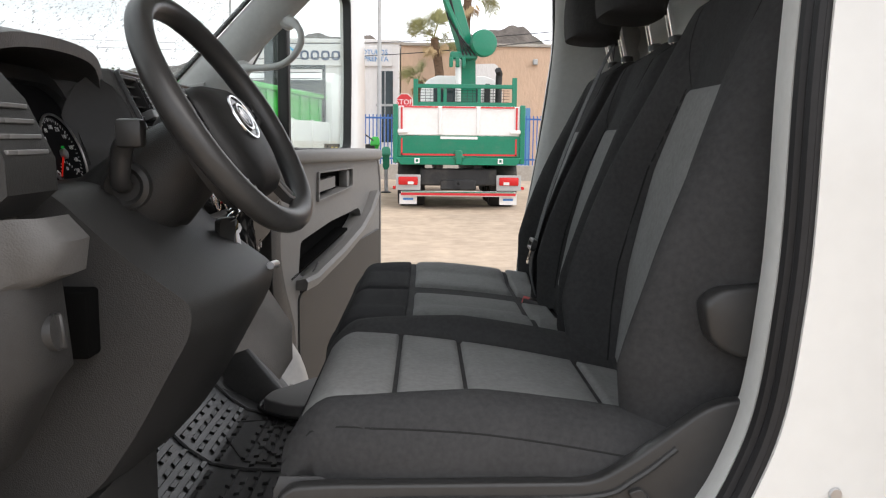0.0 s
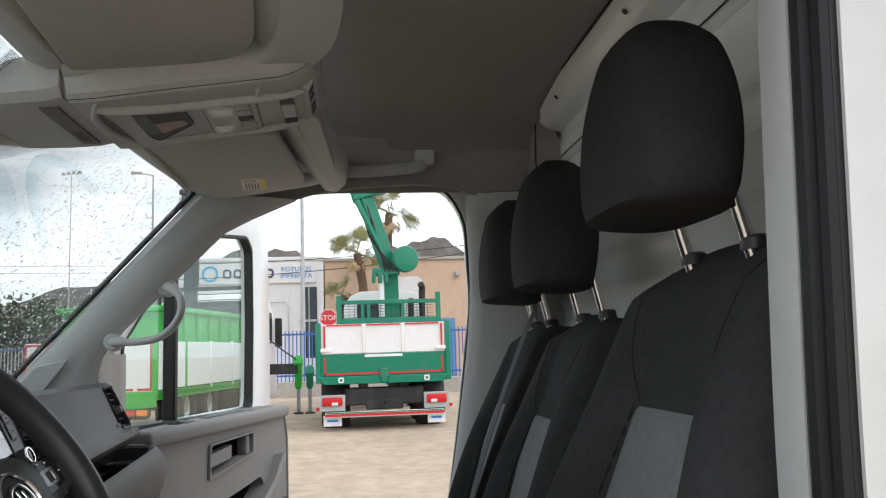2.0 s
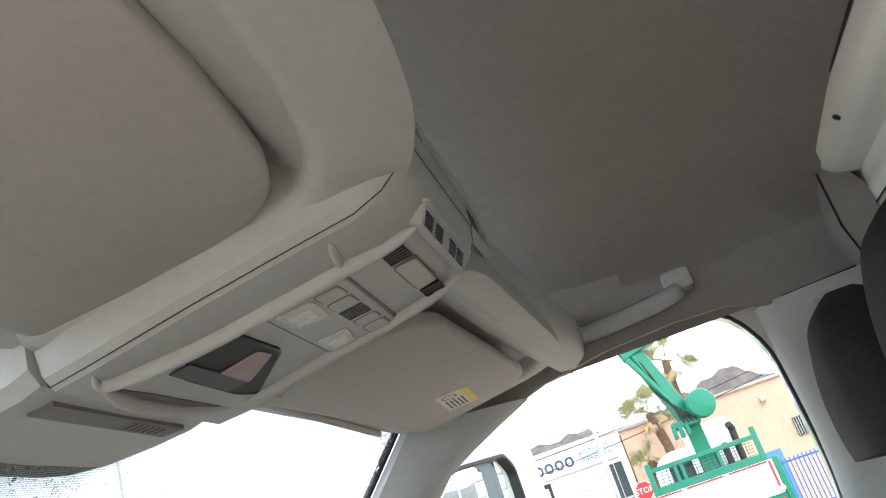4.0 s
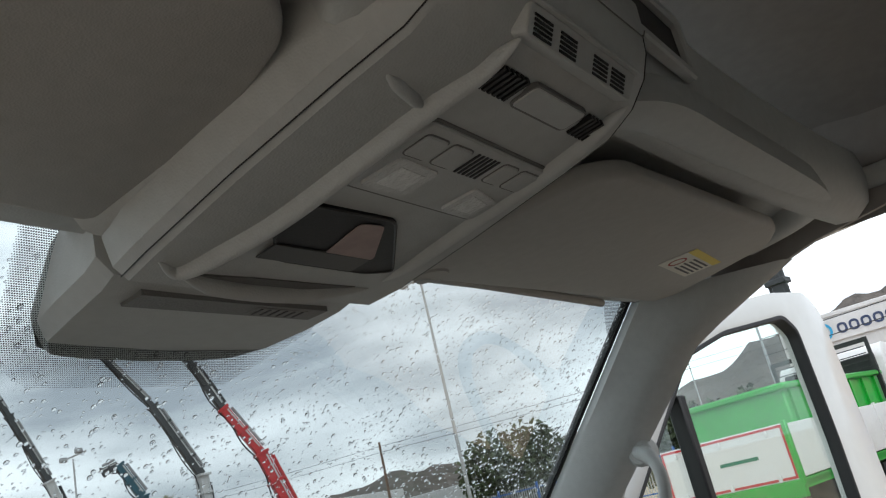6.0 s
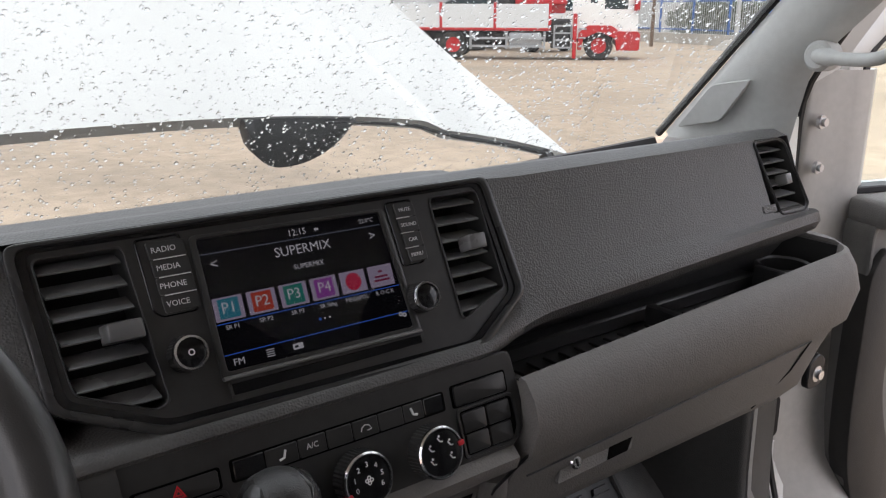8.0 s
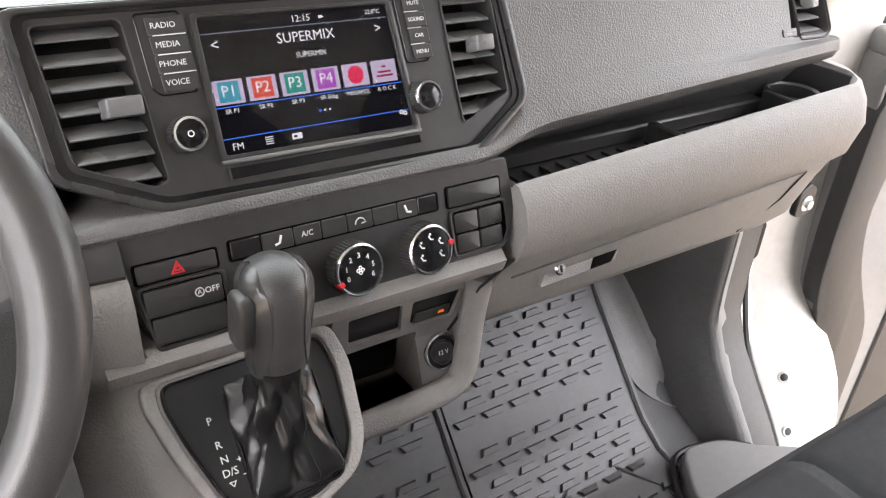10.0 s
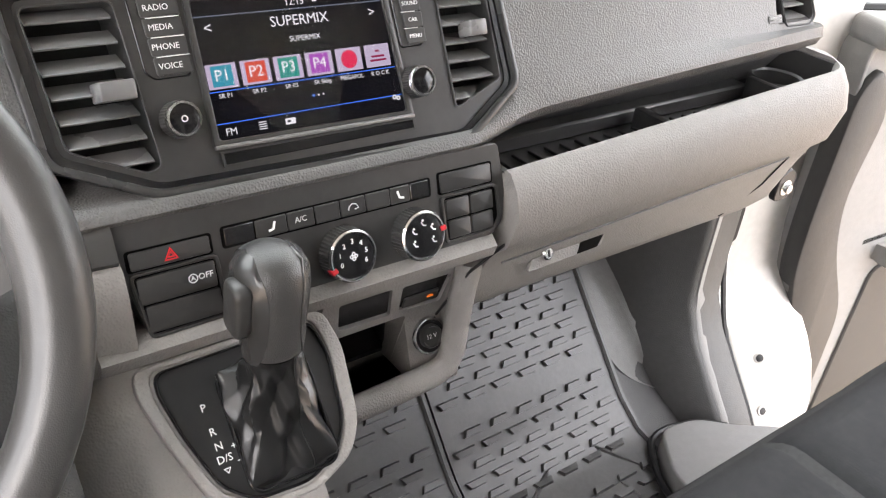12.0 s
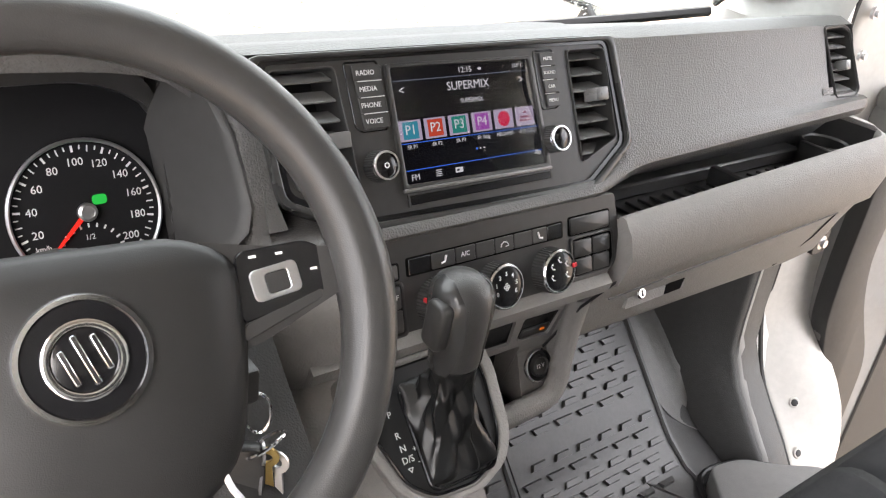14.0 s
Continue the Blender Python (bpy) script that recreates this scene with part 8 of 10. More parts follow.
# inner panel
ip = soft([(0.17, 0.40), (0.15, 0.70), (0.06, 0.90), (0.045, 1.36), (0.09, 1.395), (0.30, 1.398), (0.62, 1.40), (1.03, 1.40), (1.115, 1.375), (1.15, 1.27), (1.153, 0.80), (1.13, 0.40)], 0.04)
pk = soft([(0.28, 0.98), (0.30, 1.09), (0.58, 1.136), (0.74, 1.15), (0.88, 1.165), (0.91, 1.13), (0.82, 1.085), (0.36, 0.955)], 0.02)
hn = soft([(0.45, 1.222), (0.455, 1.315), (0.79, 1.322), (0.785, 1.255)], 0.01)
lowr = soft([(0.27, 0.44), (0.27, 0.91), (0.80, 1.03), (1.14, 1.06), (1.14, 0.44)], 0.03)
pn = part("inner_panel", hole_plate(ip, [pk, hn], 0.0, 0.06, DM), DOORGREY, door, "grey moulded inner panel")
part("panel_edge", rim(ip, [((p[0] - 0.56) * 0.985 + 0.56, (p[1] - 1.0) * 0.98 + 1.0) for p in ip], 0.05, 0.066, DM, 0.006, 2), DOORGREY, pn)
# Pocket and handle backs take the shade colour instead of panel grey.
part("pocket", plate(pk, 0.004, 0.010, DM), RECESS_SHADE, pn, "door pocket with shade painted near-black")
part("pocket_floor", xf(loft([[(0.22, 0.965, 0.01), (0.22, 0.965, 0.06), (0.22, 0.975, 0.06), (0.22, 0.975, 0.01)], [(0.75, 1.085, 0.01), (0.75, 1.085, 0.06), (0.75, 1.095, 0.06), (0.75, 1.095, 0.01)]]), DM), RECESS_SHADE, pn)
part("handle_recess", plate(hn, 0.012, 0.018, DM), RECESS_SHADE, pn, "handle recess with shade painted near-black")
part("grip_rim", rim([((p[0] - 0.62) * 1.06 + 0.62, (p[1] - 1.277) * 1.16 + 1.277) for p in hn], hn, 0.055, 0.070, DM, 0.004, 2), DOORGREY, pn)
part("door_handle", xf(loft([[(x, 1.26 + d, 0.03), (x, 1.30 + d, 0.03), (x, 1.30 + d, 0.055), (x, 1.26 + d, 0.055)] for x, d in ((0.46, -0.015), (0.52, -0.010), (0.60, -0.004), (0.635, 0.0))]), DM), DOORGREY, pn, "grey pull handle")
part("handle_stop", xf(box(0.755, 0.785, 1.25, 1.318, 0.02, 0.058, 0.008, 2), DM), DOORGREY, pn)
part("lower_panel", plate(lowr, 0.058, 0.066, DM, 0.004, 1), DARK, pn, "dark lower panel")
part("crease", tube([DM @ Vector(p) for p in ((0.28, 0.92, 0.067), (0.40, 0.98, 0.067), (0.43, 1.0, 0.067))], 0.003, 6), DARK, pn)
part("top_ledge", xf(box(0.045, 1.11, 1.352, 1.398, 0.0, 0.088, 0.016, 3), DM), DOORGREY, pn, "rounded top ledge")
part("pocket_lip", xf(loft([[(x, z, 0.05), (x, z, 0.098), (x, z + 0.028, 0.104), (x, z + 0.04, 0.094), (x, z + 0.03, 0.05)] for x, z in ((0.26, 0.93), (0.36, 0.935), (0.62, 0.995), (0.82, 1.055), (0.93, 1.11), (1.02, 1.19))]), DM), DOORGREY, pn, "thick rim of the door pocket", 50)
part("switch_pocket", xf(box(0.26, 0.36, 1.3935, 1.402, 0.020, 0.060, 0.003, 1), DM), SEALSHADE, pn, "dark window switch pocket")
part("switch", xf(box(0.28, 0.315, 1.398, 1.406, 0.028, 0.054, 0.003, 1), DM), BLACK, pn)
part("top_slot", xf(box(0.46, 0.76, 1.3935, 1.402, 0.020, 0.055, 0.003, 1), DM), DARK, pn)
part("hinge_cover", plate(soft([(0.16, 0.40), (0.15, 0.68), (0.10, 0.80), (0.055, 0.92), (0.045, 1.05), (0.045, 1.28), (0.08, 1.33), (0.13, 1.25), (0.11, 1.08), (0.14, 0.97), (0.22, 0.82), (0.24, 0.40)], 0.05), 0.03, 0.075, DM, 0.01, 2), DARK, pn, "dark panel end near the hinge")

# ---- yard ----
GRAVEL = surf("gravel_yard", (0.40, 0.315, 0.235), 0.9, var=0.22, scale=0.35, bump=0.6, bscale=40, spec=0.25, dirt=(0.24, 0.2, 0.165), dirt_amount=0.6, dirt_scale=0.22)
bm = bmesh.new()
xs = [-3000, -800, -300, -120, -60, -40, -30, -24, -20, -16, -12, -8, -4, -2, 0, 2, 6, 12, 24, 60, 200, 900, 3000]
yy = [-3000, -500, -100, -30, -10, -5, 0, 5, 10, 15, 20, 25, 30, 40, 60, 100, 300, 900, 3000]
g = [[bm.verts.new((x, y, ground_z(x, y))) for x in xs] for y in yy]
for a, b in zip(g, g[1:]):
    for i in range(len(xs) - 1):
        bm.faces.new((a[i], a[i + 1], b[i + 1], b[i]))
solo("ground", bm, GRAVEL, "pale sandy gravel yard", "ground", "structure")

GREEN = surf("truck_green_paint", (0.0, 0.17, 0.095), 0.35, var=0.08, scale=2, bump=0, coat=0.3, dirt=(0.12, 0.13, 0.1), dirt_amount=0.25)
LIME = surf("bright_green_paint", (0.015, 0.36, 0.03), 0.35, var=0.08, scale=2, bump=0, coat=0.3, dirt=(0.12, 0.16, 0.08), dirt_amount=0.2)
TWHITE = surf("truck_white_paint", (0.74, 0.73, 0.72), 0.4, var=0.04, scale=1.5, bump=0, dirt=(0.5, 0.46, 0.4), dirt_amount=0.25, dirt_scale=2)
TRED = surf("truck_red_paint", (0.42, 0.012, 0.015), 0.4, var=0.1, scale=2, bump=0, dirt=(0.2, 0.05, 0.04), dirt_amount=0.3)
TSTRIPE = surf("red_stripe_tape", (0.52, 0.03, 0.035), 0.5, var=0.08, bump=0)
CHASSIS = surf("black_chassis", (0.02, 0.02, 0.021), 0.6, var=0.3, scale=4, bump=0.2, bscale=60, dirt=(0.14, 0.12, 0.1), dirt_amount=0.3)
TYRE = surf("tyre_rubber", (0.022, 0.022, 0.022), 0.85, var=0.25, scale=8, bump=0.3, bscale=50, dirt=(0.2, 0.17, 0.13), dirt_amount=0.3)
STEEL = surf("grey_steel", (0.32, 0.33, 0.34), 0.45, metal=0.5, var=0.12, scale=3, bump=0.1, bscale=40)
BOOM = surf("dark_boom_paint", (0.03, 0.033, 0.036), 0.45, var=0.2, scale=3, bump=0)
PALEBOOM = surf("pale_boom_paint", (0.45, 0.46, 0.46), 0.45, var=0.1, scale=3, bump=0)
TEAL = surf("blue_boom_paint", (0.012, 0.075, 0.11), 0.4, var=0.12, scale=3, bump=0)
CABGLASS = surf("cab_glass", (0.03, 0.045, 0.05), 0.08, var=0.2, scale=1, bump=0)
LAMPRED = surf("red_lamp_lens", (0.5, 0.015, 0.015), 0.2, var=0.1, bump=0.3, bscale=200)
LAMPAMB = surf("amber_lamp_lens", (0.7, 0.22, 0.02), 0.25, var=0.1, bump=0.2, bscale=200)
FENCEBLUE = surf("blue_fence_paint", (0.03, 0.12, 0.38), 0.5, var=0.12, scale=3, bump=0)
GALV = surf("galvanised_steel", (0.42, 0.43, 0.43), 0.5, metal=0.4, var=0.12, scale=4, bump=0.1, bscale=60)
BEIGE = surf("beige_render_wall", (0.56, 0.40, 0.29), 0.9, var=0.07, scale=0.5, bump=0.3, bscale=14, dirt=(0.36, 0.27, 0.21), dirt_amount=0.45, dirt_scale=0.35, stretch=(1, 1, 0.35))
WALLW = surf("white_render_wall", (0.68, 0.67, 0.66), 0.85, var=0.05, scale=0.5, bump=0.2, bscale=14, dirt=(0.5, 0.49, 0.48), dirt_amount=0.35, dirt_scale=0.3, stretch=(1, 1, 0.35))
CONC = surf("concrete", (0.38, 0.35, 0.31), 0.9, var=0.15, scale=1.2, bump=0.4, bscale=20, dirt=(0.22, 0.19, 0.16), dirt_amount=0.5)
BARK = surf("palm_bark", (0.15, 0.095, 0.06), 0.95, var=0.35, scale=5, bump=0.8, bscale=14, stretch=(1, 1, 3))
FROND = surf("palm_frond", (0.25, 0.25, 0.11), 0.7, var=0.3, scale=3, bump=0)
DRYF = surf("dry_frond", (0.46, 0.34, 0.19), 0.8, var=0.3, scale=3, bump=0)
LEAF = surf("bush_leaf", (0.065, 0.085, 0.036), 0.8, var=0.4, scale=1.2, bump=0)
HILL = surf("dry_hill", (0.115, 0.098, 0.085), 1.0, var=0.28, scale=0.012, bump=0.7, bscale=0.05, dirt=(0.075, 0.085, 0.055), dirt_amount=0.6, dirt_scale=0.02)
# Haze is mixed into this pale grey; HILL keeps the dry brown.
HILLF = surf("far_hill_haze", (0.20, 0.205, 0.21), 1.0, var=0.15, scale=0.008, bump=0.5, bscale=0.04)


def wheel_on(parent, c, r, w, axis, rim_mat=STEEL, name="wheel"):
    """A road wheel: tyre with rim, axle along axis."""
    ax = Vector(axis).normalized()
    m = frame_at(c, ax.cross(Vector((0, 0, 1))), (0, 0, 1))
    m = frame_at(Vector(c), Vector((0, 0, 1)).cross(ax), Vector((0, 0, 1)))
    t = part(name, lathe([(r * 0.55, -w / 2), (r * 0.92, -w / 2), (r, -w * 0.38), (r, w * 0.38), (r * 0.92, w / 2), (r * 0.55, w / 2), (r * 0.5, w * 0.2), (r * 0.5, -w * 0.2)], m, 26), TYRE, parent, "black tyre")
    part("rim", lathe([(0, -w * 0.3), (r * 0.56, -w * 0.42), (r * 0.56, w * 0.42), (r * 0.5, w * 0.3), (r * 0.25, w * 0.15), (r * 0.22, w * 0.35), (0, w * 0.35)], m, 22), rim_mat, t, "wheel rim")
    return t


# ---- plain load body that closes the van behind the cab ----
vb = thing("van_body", "plain white load body of the van behind the cab", "van body", (2.5, 0.15, 0.12), kind="structure")
part("shell", box(1.10, 4.3, -0.69, 0.99, 0.45, 2.262, 0.06, 3), WHITE, vb, "plain white panel body")
for xw in (-0.98, 3.2):
    for yw in (-0.58, 0.86):
        wheel_on(vb, (xw, yw, 0.12 + 0.345), 0.345, 0.21, (0, 1, 0))

# ---- truck with a green crane, seen from behind ----
X0, X1, TY = -0.16, 2.30, 14.6
XM = (X0 + X1) / 2
gz = ground_z(XM, TY)
tk = thing("crane_truck", "white and green tipper truck with a green loading crane", "truck", (XM, TY + 3, gz))
tg_ = part("tailgate", box(X0 + 0.05, X1 - 0.05, TY, TY + 0.06, 1.56, 2.12, 0.012, 1), TWHITE, tk, "white upper tailgate with red edging")
for x in (X0 + 0.86, X0 + 1.60):
    part("rib", box(x - 0.03, x + 0.03, TY - 0.02, TY, 1.57, 2.10, 0.008, 1), TWHITE, tg_)
for a, b, c, d in ((X0 + 0.16, X0 + 0.82, 2.085, 2.115), (X0 + 0.90, X0 + 1.56, 2.085, 2.115), (X0 + 1.64, X1 - 0.16, 2.085, 2.115), (X0 + 0.10, X0 + 0.135, 1.62, 2.10), (X1 - 0.135, X1 - 0.10, 1.62, 2.10)):
    part("stripe", box(a, b, TY - 0.026, TY - 0.021, c, d), TSTRIPE, tg_, "red reflective stripe")
for x in (X0 + 0.14, X1 - 0.14):
    part("latch", box(x - 0.10, x + 0.10, TY - 0.05, TY - 0.01, 1.60, 1.67, 0.01, 1), TWHITE, tg_)
lg = part("lower_gate", box(X0 + 0.04, X1 - 0.04, TY, TY + 0.06, 1.14, 1.555, 0.012, 1), GREEN, tk, "green lower gate")
part("stripe", box(X0 + 0.10, X1 - 0.10, TY - 0.006, TY - 0.001, 1.17, 1.205), TSTRIPE, lg, "red reflective stripe")
for x in (X0 + 0.105, X1 - 0.135):
    part("stripe", box(x, x + 0.03, TY - 0.006, TY - 0.001, 1.17, 1.5), TSTRIPE, lg, "red reflective stripe")
part("lettering_bar", box(XM - 0.14 - 0.22, XM - 0.14 + 0.5, TY - 0.006, TY - 0.001, 1.49, 1.54), INK, lg, "plain white bar for the owner's name")
for x in (X0, X1):
    part("corner_post", box(x - 0.05, x + 0.05, TY - 0.03, TY + 0.09, 1.02, 2.15, 0.012, 1), GREEN, tk, "green corner post")
part("rear_beam", plate([(X0 - 0.02, 1.14), (X1 + 0.02, 1.14), (X1 - 0.1, 0.99), (X0 + 0.1, 0.99)], -0.10, 0.04, frame_at((0, TY, 0), (1, 0, 0), (0, 0, 1)), 0.01, 1), GREEN, tk, "green rear beam")
for x in (X0 + 0.42, X1 - 0.42):
    part("socket", rim(rounded(x - 0.05, x + 0.05, 1.02, 1.12, 0.01), rounded(x - 0.025, x + 0.025, 1.045, 1.095, 0.005), 0.03, 0.06, frame_at((0, TY, 0), (1, 0, 0), (0, 0, 1))), TWHITE, tk)
part("catch", merge(box(XM - 0.07, XM + 0.07, TY - 0.09, TY, 1.0, 1.28, 0.02, 1), box(XM - 0.12, XM + 0.12, TY - 0.06, TY, 1.10, 1.16, 0.02, 1)), GREEN, tk, "green gate catch")
part("bed", box(X0 + 0.02, X1 - 0.02, TY + 0.06, TY + 4.6, 1.02, 1.14), GREEN, tk)
for x in (X0 + 0.03, X1 - 0.03):
    part("side_board", box(x - 0.03, x + 0.03, TY + 0.09, TY + 4.6, 1.14, 2.1, 0.01, 1), TWHITE, tk, "white side board")
# headboard frame at the front of the bed
hb_y = TY + 4.7
hx0, hx1 = 0.16, 2.64
hb_ = part("headboard", merge(box(hx0, hx1, hb_y - 0.04, hb_y + 0.04, 2.18, 2.42, 0.01, 1), box(hx0, hx1, hb_y - 0.04, hb_y + 0.04, 2.76, 2.86, 0.01, 1), box(hx0 - 0.05, hx0 + 0.07, hb_y - 0.05, hb_y + 0.05, 2.15, 2.98, 0.01, 1), box(hx1 - 0.07, hx1 + 0.05, hb_y - 0.05, hb_y + 0.05, 2.15, 3.03, 0.01, 1), *[box(x - 0.04, x + 0.04, hb_y - 0.03, hb_y + 0.03, 2.3, 2.76) for x in (0.75, 0.90, 1.75)]), GREEN, tk, "green tubular headboard")
part("mesh_guard", merge(*[box(0.1, 2.5, hb_y + 0.02, hb_y + 0.03, 2.36 + i * 0.07, 2.37 + i * 0.07) for i in range(6)], *[box(0.15 + i * 0.13, 0.16 + i * 0.13, hb_y + 0.02, hb_y + 0.03, 2.3, 2.75) for i in range(18)]), CHASSIS, hb_, "dark wire mesh")
# running gear
part("chassis", merge(box(XM - 0.45, XM - 0.30, TY + 0.15, TY + 7.5, 0.72, 0.98), box(XM + 0.30, XM + 0.45, TY + 0.15, TY + 7.5, 0.72, 0.98), box(XM - 0.75, XM + 0.75, TY + 0.1, TY + 0.25, 0.58, 0.92, 0.03, 1), box(XM - 0.35, XM + 0.35, TY + 0.05, TY + 0.2, 0.50, 0.70, 0.02, 1)), CHASSIS, tk, "black chassis")
part("tow_eye", lathe([(0.03, -0.02), (0.07, -0.02), (0.07, 0.02), (0.03, 0.02)], frame_at((XM, TY + 0.03, 0.62), (1, 0, 0), (0, 0, 1)), 18), CHASSIS, tk)
for s in (-1, 1):
    for dy in (1.0, 2.35):
        wheel_on(tk, (XM + s * 0.93, TY + dy, gz + 0.50), 0.50, 0.55, (1, 0, 0), TRED)
    wheel_on(tk, (XM + s * 1.0, TY + 6.6, gz + 0.50), 0.50, 0.32, (1, 0, 0), TRED)
    x = XM + s * 0.98
    pl_ = part("lamp_plate", box(x - 0.24, x + 0.24, TY - 0.06, TY - 0.04, 0.50, 0.80, 0.006, 1), GALV, tk, "perforated steel lamp plate")
    part("tail_lamp", box(x - 0.19, x + 0.19, TY - 0.11, TY - 0.06, 0.60, 0.76, 0.02, 2), LAMPRED, pl_, "red and white tail lamp")
    part("reverse_lamp", box(x - s * 0.05 - 0.06, x - s * 0.05 + 0.06, TY - 0.114, TY - 0.10, 0.61, 0.67, 0.01, 1), LENS, pl_, "clear reversing lamp")
    part("mudflap", box(x - 0.17, x + 0.17, TY + 0.02, TY + 0.035, 0.22, 0.42), TWHITE, tk, "white mud flap with a plain blue bar")
    part("flap_bar", box(x - 0.10, x + 0.10, TY + 0.014, TY + 0.02, 0.30, 0.34), surf("blue_print", (0.05, 0.2, 0.5), 0.6, bump=0), tk)
    part("marker", box(x + s * 0.27 - 0.03, x + s * 0.27 + 0.03, TY - 0.08, TY - 0.02, 0.52, 0.58, 0.01, 1), LAMPRED, tk)
bu = part("bumper", box(XM - 1.12, XM + 1.12, TY - 0.08, TY + 0.0, 0.38, 0.48, 0.015, 1), TWHITE, tk, "striped rear bumper bar")
part("stripe", box(XM - 1.12, XM + 1.12, TY - 0.086, TY - 0.081, 0.40, 0.45), TSTRIPE, bu, "red stripe")
part("stripe", box(XM - 1.10, XM + 1.10, TY - 0.087, TY - 0.0815, 0.455, 0.475), GREEN, bu, "green stripe")
# cab and exhaust
cy = TY + 6.0
cab_o = soft([(0.28, 1.0), (0.28, 2.8), (0.45, 3.05), (0.7, 3.17), (2.0, 3.17), (2.28, 3.05), (2.45, 2.8), (2.45, 1.0)], 0.08)
cb = part("cab", plate(cab_o, -2.0, 0.0, frame_at((0, cy, 0), (1, 0, 0), (0, 0, 1)), 0.06, 2), TWHITE, tk, "white truck cab")
part("rear_window", box(0.62, 1.85, cy - 0.02, cy + 0.01, 2.42, 2.85, 0.02, 1), CABGLASS, cb, "dark rear window")
part("louvre", merge(*[box(0.45, 1.95, cy - 0.12, cy - 0.02, 2.20 + i * 0.08, 2.23 + i * 0.08) for i in range(3)]), CHASSIS, cb)
ex = part("exhaust", tube(smooth_path([(2.32, cy - 0.3, 1.6), (2.32, cy - 0.3, 3.0), (2.33, cy - 0.32, 3.2), (2.28, cy - 0.42, 3.3)], 5), 0.085, 12), CHASSIS, tk, "black exhaust stack")
part("air_intake", box(1.95, 2.10, cy - 0.4, cy - 0.2, 1.6, 2.95, 0.03, 1), CHASSIS, tk)
# crane
cy2 = TY + 5.3
base = Vector((1.50, cy2, 1.0))
part("crane_base", loft([[(base.x + sx * w, cy2 + sy * w * 0.9, z) for sx, sy in ((-1, -1), (1, -1), (1, 1), (-1, 1))] for z, w in ((1.0, 0.35), (1.5, 0.28), (2.6, 0.19), (3.6, 0.17), (3.75, 0.24), (3.9, 0.24))]), GREEN, tk, "green crane column", angle=40)
part("ram", tube([(1.24, cy2 - 0.2, 2.45), (1.24, cy2 - 0.2, 3.55)], 0.075, 12), TWHITE, tk, "pale hydraulic ram")
part("ram_bracket", box(1.02, 1.72, cy2 - 0.28, cy2 + 0.2, 3.50, 3.70, 0.04, 1), GREEN, tk)
b0_, b1_ = Vector((1.52, cy2, 3.5)), Vector((0.80, cy2 - 0.3, 5.7))
part("boom", merge(bar(b0_, b1_, 0.34, 0.36, 0.03), bar(b0_ + Vector((-0.2, -0.25, 0.5)), b1_ + Vector((-0.15, -0.25, -0.3)), 0.12, 0.12, 0.02), bar(b1_ + Vector((-0.3, 0, -0.1)), b1_ + Vector((0.55, 0, 0.15)), 0.4, 0.5, 0.04)), GREEN, tk, "green crane boom")
part("boom_head", merge(bar(b1_ + Vector((-0.5, 0, 0.2)), b1_ + Vector((0.2, 0, 2.2)), 0.3, 0.32, 0.03)), GREEN, tk)
part("winch_drum", lathe([(0.0, -0.1), (0.32, -0.1), (0.34, -0.06), (0.29, -0.04), (0.29, 0.04), (0.34, 0.06), (0.32, 0.1), (0.15, 0.12), (0, 0.12)], frame_at((1.86, cy2 - 0.3, 3.9), (1, 0.3, 0), (0, 0, 1)), 28), GREEN, tk, "green hose drum")
part("drum_arm", bar((1.5, cy2, 3.8), (1.86, cy2 - 0.2, 3.9), 0.14, 0.2, 0.02), GREEN, tk)
for i in range(4):
    part("hose", tube(smooth_path([(1.35 + 0.1 * i, cy2 - 0.3, 3.6), (1.2 - 0.08 * i, cy2 - 0.35, 4.2 + 0.1 * i), (1.0, cy2 - 0.4, 5.0), (0.75, cy2 - 0.45, 5.6)], 5), 0.022, 6), CHASSIS, tk, "black hydraulic hose")
for i in range(3):
    part("lever", box(1.0 + i * 0.16, 1.1 + i * 0.16, cy2 - 0.34, cy2 - 0.25, 3.3, 3.55, 0.02, 1), GREEN, tk)

# outrigger legs with a dark beam
og_ = thing("outrigger", "bright green crane outrigger legs on a dark striped beam", "crane outrigger", (-0.7, 19.7, 0.1))
for x, mt, top in ((-0.86, LIME, 1.55), (-0.58, GREEN, 1.30)):
    part("leg", loft([[(x + sx * w, 19.7 + sy * w, z) for sx, sy in ((-1, -1), (1, -1), (1, 1), (-1, 1))] for z, w in ((0.72, 0.045), (0.80, 0.085), (top - 0.25, 0.085), (top - 0.2, 0.12), (top - 0.05, 0.10), (top, 0.06))]), mt, og_, "green leg housing")
    part("ram", tube([(x, 19.7, 0.14), (x, 19.7, 0.75)], 0.045, 10), STEEL, og_, "bare steel ram")
    part("foot", lathe([(0, 0), (0.13, 0), (0.13, 0.03), (0.05, 0.06), (0, 0.06)], Matrix.Translation((x, 19.7, ground_z(x, 19.7))), 16), CHASSIS, og_)
part("beam", box(-2.6, -0.86, 19.6, 19.8, 1.10, 1.36, 0.02, 1), CHASSIS, og_, "black beam")
for i in range(4):
    part("stripe", plate([(-2.0 + i * 0.1, 1.16), (-1.95 + i * 0.1, 1.16), (-1.91 + i * 0.1, 1.28), (-1.96 + i * 0.1, 1.28)], 0.10, 0.106, frame_at((0, 19.7, 0), (1, 0, 0), (0, 0, 1))), YELLOW, og_, "yellow stripe")
part("hose", tube(smooth_path([(-0.9, 19.6, 1.45), (-1.3, 19.55, 1.75), (-1.5, 19.6, 1.9), (-1.62, 19.6, 1.75)], 6), 0.02, 6), CHASSIS, og_)

